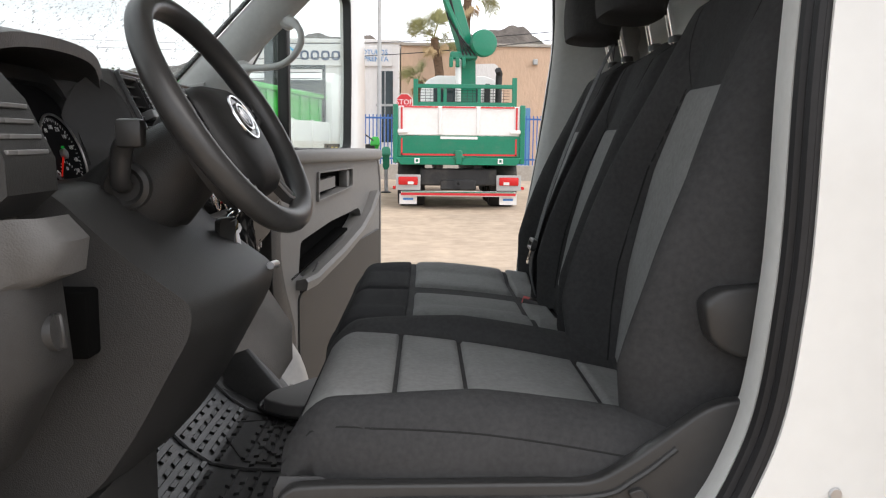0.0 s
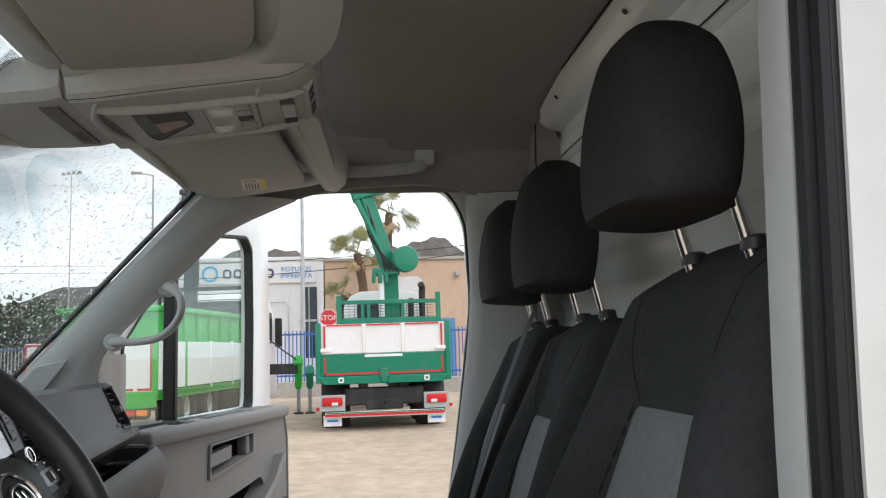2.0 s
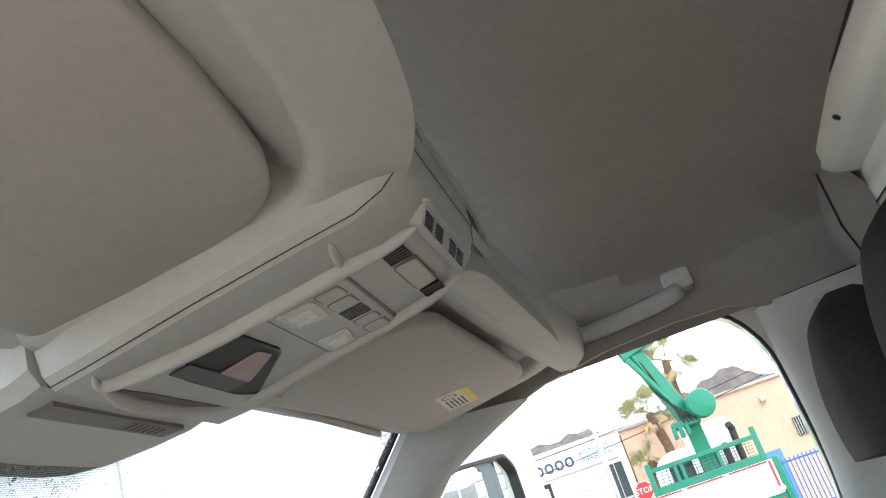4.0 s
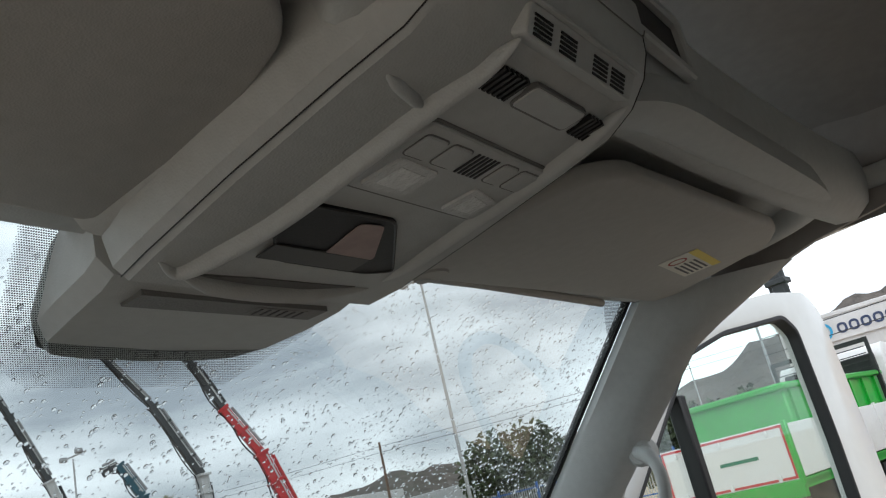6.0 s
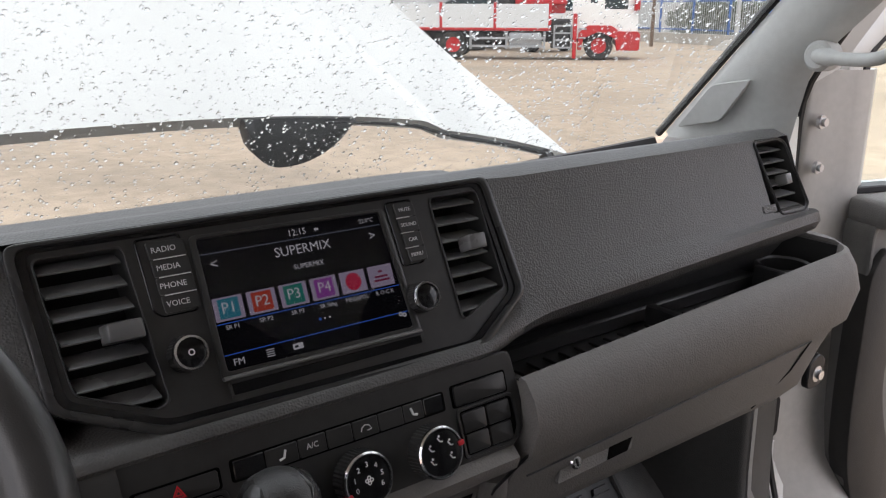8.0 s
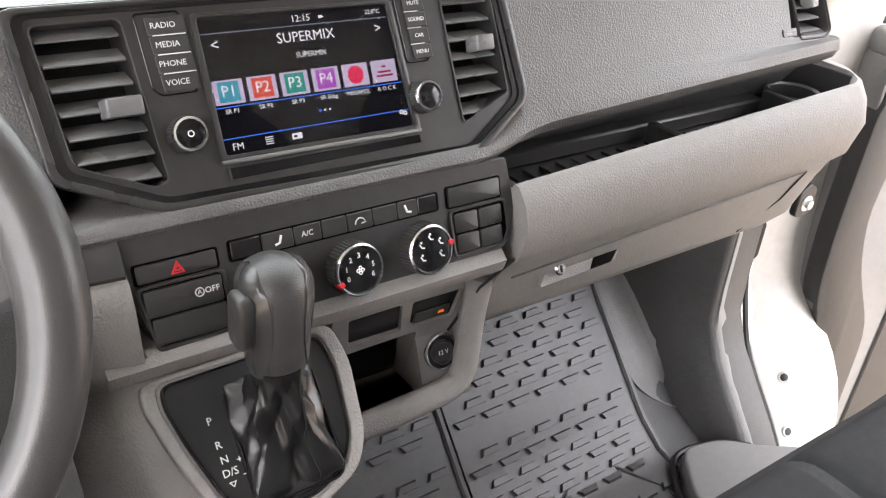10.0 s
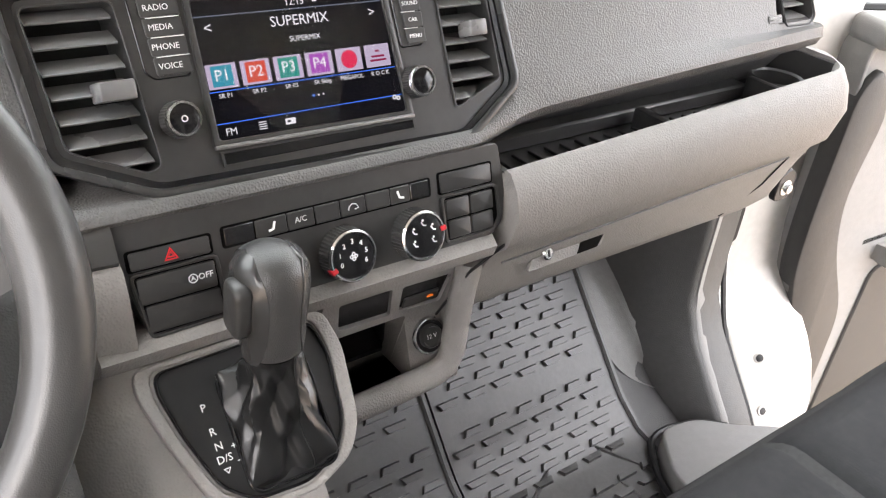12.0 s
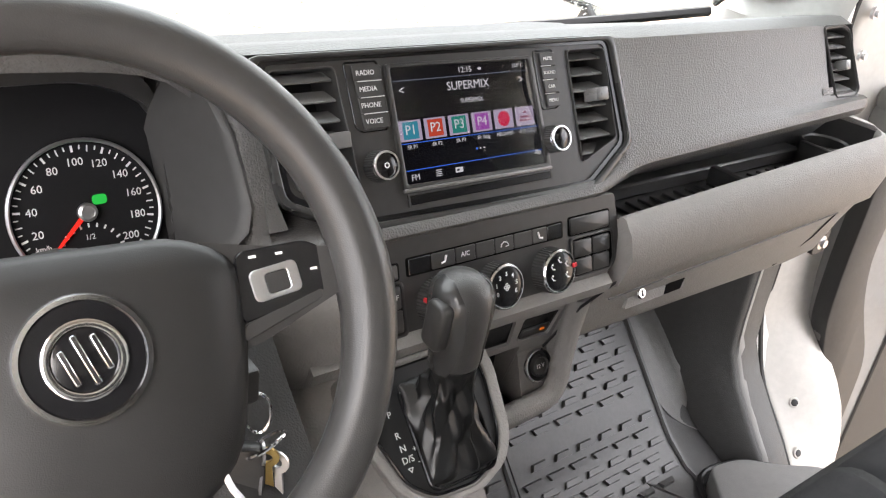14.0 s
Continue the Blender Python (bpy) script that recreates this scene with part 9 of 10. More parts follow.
# ---- green and white tipper, tail towards the van ----
AX0, AX1, AY = -5.52, -3.05, 14.2
AM = (AX0 + AX1) / 2
gz2 = ground_z(AM, AY)
tp = thing("tipper_truck", "white and bright green tipper truck with red edging", "truck", (AX1, AY, gz2))
tp.rotation_euler = (0, 0, radians(-9.5))
tg2 = part("tailgate", box(AX0 + 0.04, AX1 - 0.04, AY, AY + 0.06, 1.0, 1.92, 0.01, 1), TWHITE, tp, "white tailgate with red edging")
for a, b, c, d in ((AX0 + 0.05, AX1 - 0.05, 1.86, 1.90), (AX0 + 0.05, AX1 - 0.05, 1.02, 1.06), (AX0 + 0.05, AX0 + 0.09, 1.06, 1.86), (AX1 - 0.09, AX1 - 0.05, 1.06, 1.86)):
    part("stripe", box(a, b, AY - 0.006, AY - 0.001, c, d), TSTRIPE, tg2, "red reflective stripe")
part("lettering_bar", box(AM - 0.1, AM + 0.62, AY - 0.006, AY - 0.001, 1.43, 1.49), GREEN, tg2, "plain green bar for the owner's name")
for x in (AX0 + 0.35, AM, AX1 - 0.35):
    part("hinge", box(x - 0.03, x + 0.03, AY - 0.05, AY, 1.0, 1.12, 0.01, 1), TWHITE, tg2)
    part("hinge", box(x - 0.02, x + 0.02, AY - 0.04, AY, 1.75, 1.86, 0.01, 1), TWHITE, tg2)
part("rear_apron", plate([(AX0, 1.0), (AX1, 1.0), (AX1, 0.72), (AX1 - 0.5, 0.68), (AX0 + 0.5, 0.84), (AX0, 0.86)], -0.1, 0.02, frame_at((0, AY, 0), (1, 0, 0), (0, 0, 1)), 0.01, 1), LIME, tp, "bright green apron")
part("bed", box(AX0, AX1, AY + 0.06, AY + 6.0, 0.88, 1.0), LIME, tp)
for i in range(4):
    y0 = AY + 0.08 + i * 1.48
    part("side_board", box(AX1 - 0.06, AX1, y0, y0 + 1.42, 1.02, 1.90, 0.01, 1), TWHITE, tp, "white side board")
    part("side_board", box(AX0, AX0 + 0.06, y0, y0 + 1.42, 1.02, 1.90, 0.01, 1), TWHITE, tp, "white side board")
    part("side_post", box(AX1 - 0.04, AX1 + 0.02, y0 + 1.42, y0 + 1.48, 0.95, 1.93, 0.006, 1), LIME if i == 0 else TWHITE, tp)
part("rear_post", box(AX1 - 0.05, AX1 + 0.03, AY - 0.02, AY + 0.09, 0.9, 1.96, 0.01, 1), LIME, tp, "bright green post")
bx = part("inner_body", merge(box(AX0 + 0.25, AX1 - 0.2, AY + 0.9, AY + 6.0, 1.0, 2.55, 0.03, 1), box(AX0 + 0.15, AX1 - 0.1, AY + 0.8, AY + 6.1, 2.48, 2.60, 0.03, 1)), LIME, tp, "bright green inner body")
for i in range(7):
    y0 = AY + 1.1 + i * 0.75
    part("body_rib", box(AX1 - 0.21, AX1 - 0.15, y0, y0 + 0.07, 1.5, 2.5), LIME, bx)
part("skirt", box(AX1 - 0.04, AX1 + 0.0, AY + 0.1, AY + 6.0, 0.84, 0.98, 0.01, 1), LIME, tp)
part("chassis", merge(box(AM - 0.45, AM - 0.3, AY + 0.2, AY + 8.2, 0.55, 0.88), box(AM + 0.3, AM + 0.45, AY + 0.2, AY + 8.2, 0.55, 0.88), box(AX0 + 0.2, AX1 - 0.2, AY + 0.1, AY + 0.3, 0.5, 0.75, 0.03, 1)), CHASSIS, tp, "black chassis")
for s in (-1, 1):
    for dy in (1.7, 3.05):
        wheel_on(tp, (AM + s * 0.98, AY + dy, gz2 + 0.5), 0.50, 0.5, (1, 0, 0))
    wheel_on(tp, (AM + s * 1.02, AY + 7.3, gz2 + 0.5), 0.50, 0.32, (1, 0, 0))
    x = AM + s * 0.88
    lp_ = part("lamp_bar", box(x - 0.30, x + 0.30, AY - 0.08, AY - 0.02, 0.56, 0.70, 0.01, 1), CHASSIS, tp, "rear lamp cluster")
    part("tail_lamp", box(x - 0.26, x + 0.04, AY - 0.10, AY - 0.08, 0.58, 0.68, 0.01, 1), LAMPRED, lp_, "red lamp")
    part("tail_lamp", box(x + 0.06, x + 0.26, AY - 0.10, AY - 0.08, 0.58, 0.68, 0.01, 1), LAMPAMB, lp_, "amber lamp")
part("number_plate", box(AM - 0.95, AM - 0.45, AY - 0.11, AY - 0.10, 0.40, 0.51), TWHITE, tp, "white plate with plain dark bars")
part("plate_bar", box(AM - 0.88, AM - 0.52, AY - 0.114, AY - 0.111, 0.43, 0.48), CHASSIS, tp)
b2 = part("bumper", box(AX0 + 0.1, AX1 - 0.1, AY - 0.06, AY + 0.02, 0.14, 0.30, 0.01, 1), LIME, tp, "bright green bumper")
part("stripe", box(AX0 + 0.1, AX1 - 0.1, AY - 0.066, AY - 0.061, 0.20, 0.25), TSTRIPE, b2)
part("toolbox", box(AX1 - 0.3, AX1 - 0.05, AY + 4.0, AY + 5.2, 0.35, 0.8, 0.03, 1), CHASSIS, tp)
acy = AY + 6.2
acab = part("cab", plate(soft([(acy, 0.55), (acy, 2.95), (acy + 0.25, 3.2), (acy + 1.5, 3.15), (acy + 2.1, 2.6), (acy + 2.3, 1.5), (acy + 2.3, 0.5)], 0.08), AX0 + 0.05, AX1 - 0.0, frame_at((0, 0, 0), (0, 1, 0), (0, 0, 1)), 0.06, 2), TWHITE, tp, "white truck cab")
part("side_window", box(AX1 - 0.02, AX1 + 0.012, acy + 0.9, acy + 1.8, 1.95, 2.75, 0.03, 1), CABGLASS, acab, "dark side window")
part("rear_panel", box(AX0 + 0.2, AX1 - 0.15, acy - 0.05, acy, 1.6, 3.0, 0.03, 1), CHASSIS, acab)
hd = part("headboard", box(AX0 + 0.1, AX1 - 0.08, acy - 0.35, acy - 0.28, 3.25, 3.35), CHASSIS, tp, "dark headboard frame")
for xh in (AX1 - 0.15, AX0 + 0.1):
    part("headboard_post", box(xh, xh + 0.07, acy - 0.35, acy - 0.28, 1.0, 3.25), CHASSIS, hd)
for i in range(4):
    part("headboard_bar", box(AX0 + 0.2, AX1 - 0.2, acy - 0.33, acy - 0.30, 2.7 + 0.15 * i, 2.72 + 0.15 * i), CHASSIS, hd)
part("mirror", box(AX1 + 0.05, AX1 + 0.25, acy + 1.9, acy + 2.0, 1.8, 2.6, 0.04, 2), CHASSIS, acab, "black door mirror")
part("crane_fold", merge(bar((-4.62, 20.2, 1.6), (-4.58, 20.2, 7.9), 0.26, 0.30, 0.03), bar((-4.46, 20.15, 3.4), (-4.42, 20.15, 7.4), 0.12, 0.14, 0.02), bar((-4.80, 20.25, 4.2), (-4.76, 20.25, 8.3), 0.13, 0.16, 0.02), *[box(-4.86, -4.34, 20.0, 20.4, z, z + 0.14, 0.02, 1) for z in (4.3, 5.1, 5.75, 6.5, 7.2)]), BOOM, tp, "dark folded crane")

# ---- sign, lamp post, fence, buildings ----
ss = thing("stop_sign", "red octagonal stop sign on a steel post", "road sign", (-0.29, 26.9, 0.1))
sm_ = frame_at((-0.30, 26.85, 2.76), (1, 0, 0), (0, 0, 1))
oc = [(0.31 * math.cos(radians(22.5 + 45 * i)), 0.31 * math.sin(radians(22.5 + 45 * i))) for i in range(8)]
part("rim", plate(oc, -0.012, 0.0, sm_), INK, ss, "white edge")
part("face", plate([(x * 0.93, y * 0.93) for x, y in oc], 0.0, 0.004, sm_), TSTRIPE, ss, "red face")
words("STOP", 0.245, sm_ @ Matrix.Translation((0, 0, 0.006)), INK, ss)
part("post", tube([(-0.30, 26.9, 0.1), (-0.30, 26.9, 3.05)], 0.035, 10), GALV, ss)


def lamp_post(p, h, heads, label, r=0.09):
    lp2 = thing("street_lamp", label, "lamp post", p, group="yard lamp posts")
    x, y, z = p
    part("pole", tube([(x, y, z), (x, y, z + h * 0.5), (x, y, z + h)], [r, r * 0.8, r * 0.55], 10), GALV, lp2, "tapered steel pole")
    g = 0.6 if h < 8 else 1.0
    if heads:
        part("crossbar", bar((x - 0.9 * g, y - 0.2, z + h), (x + 0.9 * g, y + 0.2, z + h + 0.25 * g), 0.08 * g, 0.08 * g), GALV, lp2)
        for k in range(heads):
            t = -1 + 2 * k / max(1, heads - 1)
            part("floodlight", box(x + (t * 0.85 - 0.16) * g, x + (t * 0.85 + 0.16) * g, y - 0.2, y + 0.05, z + h + (0.05 + 0.1 * t) * g, z + h + (0.35 + 0.1 * t) * g, 0.03, 1), STEEL, lp2, "grey floodlight")
    else:
        part("arm", bar((x, y, z + h), (x - 0.7, y, z + h + 0.12), 0.06, 0.06), GALV, lp2)
        part("lantern", box(x - 1.1, x - 0.55, y - 0.1, y + 0.1, z + h + 0.06, z + h + 0.2, 0.04, 2), STEEL, lp2, "grey lantern")
    return lp2


lamp_post((-1.32, 30.0, 0.1), 13.0, 0, "tall grey lamp post near the green truck")


def fence(name, a, b, z0, bars, label, bar_mat, h=1.85, step=0.13):
    a, b = Vector((*a, 0)), Vector((*b, 0))
    L = (b - a).length
    d = (b - a) / L
    f = thing(name, label, "fence", (*(a + b).xy / 2, z0))
    nrm = Vector((-d.y, d.x, 0))
    part("plinth", bar(a + Vector((0, 0, z0 + 0.25)), b + Vector((0, 0, z0 + 0.25)), 0.25, 0.6, 0.02), CONC, f, "low concrete plinth")
    for zz in (z0 + 0.75, z0 + h):
        part("rail", bar(a + Vector((0, 0, zz)), b + Vector((0, 0, zz)), 0.05, 0.06), FENCEBLUE, f, "blue rail")
    n = int(L / 2.6)
    for i in range(n + 1):
        p = a + d * (L * i / n)
        part("post", box(p.x - 0.05, p.x + 0.05, p.y - 0.05, p.y + 0.05, z0 + 0.5, z0 + h + 0.25, 0.008, 1), FENCEBLUE, f, "blue post")
    me = None
    og = ORIGIN[f.name]
    k = 0
    s = step / 2
    rest = []
    while s < L:
        p = a + d * s
        if bars[0] <= p.x <= bars[1] and k < 280:
            if me is None:
                bb = box(-0.018, 0.018, -0.012, 0.012, 0.5, h + 0.12)
                me = mesh_of("fence_bar", bb)
                me.materials.append(bar_mat)
            ob = new("fence_bar", me)
            ob.parent = f
            ob.location = Vector((p.x, p.y, z0)) - og
            ORIGIN[ob.name] = og
            k += 1
        else:
            rest.append(box(p.x - 0.018, p.x + 0.018, p.y - 0.012, p.y + 0.012, z0 + 0.5, z0 + h + 0.12))
        s += step
    if rest:
        r = part("fence_bars", merge(*rest), bar_mat, f, "row of fence bars")
        tagged(r, kind="stuff")
    return f


fence("fence", (-5.5, 27.6), (14, 27.3), 0.1, (-6, 14), "blue and white steel fence on a low plinth", FENCEBLUE, 2.15, 0.13)
fence("fence", (-46, 40.5), (-10, 33.5), -0.12, (-34, -14), "pale steel fence with blue posts on a low plinth", GALV, 2.2, 0.15)

wb = thing("white_building", "white rendered commercial building with a sign band", "building", (-17, 36, 0))
part("wall", box(-7.4, -0.75, 36, 52, -0.1, 5.85, 0.03, 1), WALLW, wb)
part("parapet", box(-7.45, -0.7, 35.93, 36.2, 5.75, 5.92, 0.02, 1), WALLW, wb)
wn_ = part("window", box(-1.75, -1.05, 35.95, 36.02, 1.4, 4.55, 0.02, 1), CABGLASS, wb, "tall dark window")
part("frame", merge(box(-1.80, -1.0, 35.93, 35.97, 3.0, 3.1), box(-1.42, -1.38, 35.93, 35.97, 1.4, 4.55)), GALV, wn_)
for x in (-6.6,):
    w2 = part("window", box(x, x + 1.6, 35.95, 36.02, 1.6, 3.2, 0.02, 1), CABGLASS, wb, "dark window")
    part("frame", box(x + 0.76, x + 0.84, 35.93, 35.97, 1.6, 3.2), GALV, w2)
part("conduit", tube([(-4.2, 35.94, 3.9), (-2.45, 35.94, 3.9), (-2.3, 35.94, 3.7), (-2.3, 35.94, 0.3)], 0.02, 6), GALV, wb)
sg = part("sign_band", box(-7.2, -1.1, 35.90, 35.98, 4.75, 5.62, 0.01, 1), WALLW, wb, "white sign band")
SIGNB = surf("sign_blue", (0.03, 0.22, 0.5), 0.5, bump=0)
SIGND = surf("sign_dark", (0.05, 0.07, 0.14), 0.5, bump=0)
words("RÓTULOS", 0.30, frame_at((-1.95, 35.88, 5.35), (1, 0, 0), (0, 0, 1)), SIGNB, sg)
words("IMPRENTA", 0.30, frame_at((-1.95, 35.88, 5.05), (1, 0, 0), (0, 0, 1)), SIGNB, sg)
part("logo_ring", lathe([(0.26, 0), (0.36, 0), (0.36, 0.02), (0.26, 0.02)], frame_at((-5.7, 35.89, 5.2), (1, 0, 0), (0, 0, 1)), 28), surf("sign_cyan", (0.04, 0.35, 0.6), 0.5, bump=0), sg, "plain blue ring")
for i in range(5):
    x = -5.15 + i * 0.46
    part("name_block", rim(rounded(x, x + 0.38, 4.98, 5.40, 0.15), rounded(x + 0.09, x + 0.29, 5.07, 5.31, 0.08), 0.0, 0.02, frame_at((0, 35.90, 0), (1, 0, 0), (0, 0, 1))), SIGND, sg, "plain dark block")

bb_ = thing("beige_building", "beige rendered building with a blue door and stained wall", "building", (8, 36, 0))
part("wall", box(-0.70, 24, 36.1, 54, -0.1, 5.75, 0.03, 1), BEIGE, bb_)
part("coping", box(-0.75, 24.05, 36.0, 36.3, 5.68, 5.82, 0.02, 1), CONC, bb_)
part("repair_patch", plate(soft([(1.9, 4.2), (2.2, 4.9), (3.6, 4.95), (3.9, 4.3), (3.2, 4.0)], 0.2), 0, 0.012, frame_at((0, 36.09, 0), (1, 0, 0), (0, 0, 1))), WALLW, bb_, "pale repair patch")
dr = part("door", box(4.45, 5.15, 36.02, 36.08, 0.1, 3.0, 0.02, 1), surf("blue_door_paint", (0.10, 0.24, 0.42), 0.6, bump=0), bb_, "blue metal door")
part("lamp", box(5.2, 5.42, 35.9, 36.1, 4.9, 5.15, 0.03, 1), GALV, bb_, "small wall lamp")
wn2 = part("window", box(6.05, 6.75, 36.03, 36.09, 3.2, 3.95, 0.01, 1), CABGLASS, bb_, "small barred window")
part("grille", merge(*[box(6.08 + 0.1 * i, 6.10 + 0.1 * i, 36.0, 36.03, 3.2, 3.95) for i in range(7)]), GALV, wn2)
part("window", box(0.25, 1.15, 36.03, 36.09, 1.8, 4.0, 0.01, 1), CABGLASS, bb_, "dark window")

up = thing("utility_pole", "weathered wooden utility pole with cables", "utility pole", (6.1, 32, 0.1))
part("pole", tube([(6.0, 32, 0.1), (6.05, 32, 6.6)], [0.16, 0.11], 10), CONC, up)
for z0, z1, dx in ((5.6, 4.9, -14), (5.9, 5.6, -14), (6.2, 6.3, 14), (5.7, 5.9, 14)):
    part("cable", tube([(6.05 + dx * t, 32 + 3.0 * t, z0 + (z1 - z0) * t - 0.9 * t * (1 - t)) for t in [i / 10 for i in range(11)]], 0.018, 5), CHASSIS, up, "sagging cable")


def palm(p, h, r, n, label, seed):
    rnd = random.Random(seed)
    pm = thing("palm_tree", label, "palm tree", p, group="palm trees")
    x, y, z = p
    path = [(x + 0.15 * math.sin(i * 0.9 + seed), y, z + h * i / 8) for i in range(9)]
    part("trunk", tube(path, [0.26 - 0.012 * i + 0.02 * (i % 2) for i in range(9)], 10), BARK, pm, "rough brown trunk")
    top = Vector(path[-1])
    for name, mt, cnt, lo, hi in (("crown", FROND, n, -0.35, 1.45), ("skirt", DRYF, n // 3, -1.4, -0.7)):
        bm = bmesh.new()
        for i in range(cnt):
            az = 2.399 * i + rnd.uniform(-0.2, 0.2)
            el = lo + (hi - lo) * ((i * 0.618) % 1)
            ln = r * rnd.uniform(0.8, 1.1) * (0.6 if name == "skirt" else 1)
            dirv = Vector((math.cos(az) * math.cos(el), math.sin(az) * math.cos(el), math.sin(el)))
            side = dirv.cross(Vector((0, 0, 1)))
            side = side.normalized() if side.length > 0.05 else Vector((1, 0, 0))
            roll = rnd.uniform(-1.5, 1.5)
            side = side * math.cos(roll) + dirv.cross(side).normalized() * math.sin(roll)
            stem = top + dirv * ln * 0.5 - Vector((0, 0, 0.06 * ln))
            q = [bm.verts.new(top + side * 0.02), bm.verts.new(top - side * 0.02), bm.verts.new(stem - side * 0.012), bm.verts.new(stem + side * 0.012)]
            bm.faces.new(q)
            nl = 17
            for k in range(nl):
                t = -1 + 2 * k / (nl - 1)
                ang = t * 1.15
                d2 = (dirv * math.cos(ang) + side * math.sin(ang)).normalized()
                l2 = ln * 0.58 * (1 - 0.25 * abs(t)) * rnd.uniform(0.85, 1.1)
                a1 = stem + d2 * l2 * 0.6
                a2 = stem + d2 * l2 - Vector((0, 0, 0.12 * l2))
                w = d2.cross(dirv.cross(side)).normalized() * 0.015 * r / 1.2
                v = [bm.verts.new(stem), bm.verts.new(a1 + w), bm.verts.new(a2), bm.verts.new(a1 - w)]
                bm.faces.new(v)
        ob = part(name, bm, mt, pm, "fan leaves" if name == "crown" else "dry hanging leaves")
    return pm


palm((0.85, 33.2, 0.1), 5.6, 1.5, 30, "palm tree with dry hanging leaves behind the green truck", 3)
palm((2.25, 34.5, 0.1), 7.5, 1.65, 28, "tall slender palm tree", 5)
palm((0.05, 34.0, 0.1), 3.9, 1.05, 24, "short palm tree with green fan leaves", 8)

# ---- red crane truck across the yard ----
RD = Vector((0.70, 0.714, 0)).normalized()          # towards its cab
RO = Vector((-20.4, 21.9, 0))                        # front wheel on the ground
rz = ground_z(RO.x, RO.y)
RT = frame_at((RO.x, RO.y, rz), RD, RD.cross(Vector((0, 0, 1))) * -1)
if RT.to_3x3()[2][2] < 0:
    RT = frame_at((RO.x, RO.y, rz), RD, Vector((0, 0, 1)).cross(RD))
# local x forward, y to the truck's left, z up; the side facing the van is local -y
rt = thing("crane_truck", "white and red flatbed truck with a raised red crane", "truck", (RO.x, RO.y, rz))


def rp(name, bm, mt, parent=None, label=""):
    return part(name, xf(bm, RT), mt, parent or rt, label)


rcab = rp("cab", plate(soft([(-0.95, 0.75), (-0.95, 2.55), (-0.75, 2.85), (0.55, 2.85), (1.15, 2.2), (1.32, 1.5), (1.32, 0.45), (0.62, 0.45), (0.55, 0.95), (-0.5, 0.95), (-0.55, 0.75)], 0.08), -2.35, 0.0, frame_at((0, 0, 0), (1, 0, 0), (0, 0, 1)), 0.05, 2), TWHITE, None, "white truck cab")
rp("side_window", box(0.15, 0.95, -0.015, 0.02, 1.75, 2.4, 0.05, 2), CABGLASS, rcab, "dark side window")
rp("side_window", box(-0.35, -0.1, -0.015, 0.02, 1.95, 2.4, 0.03, 1), CABGLASS, rcab, "small side window")
rp("windscreen", plate([(0.62, 2.78), (1.18, 2.15), (1.30, 1.6), (1.33, 1.6), (1.22, 2.2), (0.66, 2.82)], -2.2, -0.15, frame_at((0, 0, 0), (1, 0, 0), (0, 0, 1))), CABGLASS, rcab, "dark windscreen")
rp("visor", box(0.95, 1.5, -0.1, 2.4, 2.35, 2.55, 0.04, 1), TRED, rcab, "red sun visor")
rp("mirror", box(1.15, 1.35, -0.25, -0.05, 1.7, 2.45, 0.05, 2), TRED, rcab, "red door mirror")
rp("beacon", merge(*[box(-0.6 + i * 0.45, -0.4 + i * 0.45, 0.5, 1.9, 2.85, 3.0, 0.04, 1) for i in range(3)]), LAMPAMB, rcab, "amber roof beacons")
rp("wing", plate(soft([(-0.75, 0.35), (-0.72, 0.95), (-0.4, 1.2), (0.4, 1.2), (0.72, 1.0), (1.36, 1.0), (1.36, 0.35), (0.62, 0.35), (0.55, 0.75), (0.0, 1.0), (-0.55, 0.75), (-0.6, 0.35)], 0.05), 0.0, 0.06, frame_at((0, 0, 0), (1, 0, 0), (0, 0, 1)), 0.02, 1), TRED, None, "red wing and bumper")
rp("front_bumper", box(0.7, 1.42, -0.05, 2.35, 0.35, 0.95, 0.06, 2), TRED, None, "red bumper")
rp("step", merge(*[box(-0.7, -0.45, -0.08, 0.1, 0.45 + 0.3 * i, 0.5 + 0.3 * i) for i in range(3)]), STEEL)
bd = rp("bed", box(-7.6, -1.75, -0.02, 2.37, 1.0, 1.12, 0.01, 1), TRED, None, "red bed edge")
for i in range(3):
    x0 = -7.55 + i * 1.95
    rp("side_board", box(x0, x0 + 1.88, -0.04, 0.02, 1.10, 1.92, 0.01, 1), surf("grey_white_board", (0.55, 0.56, 0.56), 0.5, var=0.05, bump=0), bd, "grey white side board")
    rp("side_post", box(x0 + 1.86, x0 + 1.96, -0.06, 0.04, 1.0, 1.98, 0.01, 1), TRED, bd, "red side post")
rp("stripe", box(-7.55, -1.75, -0.045, -0.03, 1.06, 1.10), TSTRIPE, bd)
rp("crane_body", merge(box(-3.0, -1.2, 0.3, 2.1, 1.6, 2.35, 0.04, 1), box(-2.2, -1.15, 0.1, 2.3, 1.9, 2.3, 0.04, 1)), TRED, None, "red crane body")
rp("hydraulics", merge(box(-3.9, -3.0, 0.4, 1.9, 1.9, 2.7, 0.05, 1), box(-4.0, -3.2, 0.2, 0.6, 1.6, 2.5, 0.03, 1)), CHASSIS)
rp("chassis", merge(box(-7.4, 0.5, 0.6, 0.8, 0.6, 0.95), box(-7.4, 0.5, 1.6, 1.8, 0.6, 0.95), box(-1.7, -1.0, 0.1, 2.2, 0.4, 1.4, 0.04, 1)), CHASSIS, None, "black chassis")
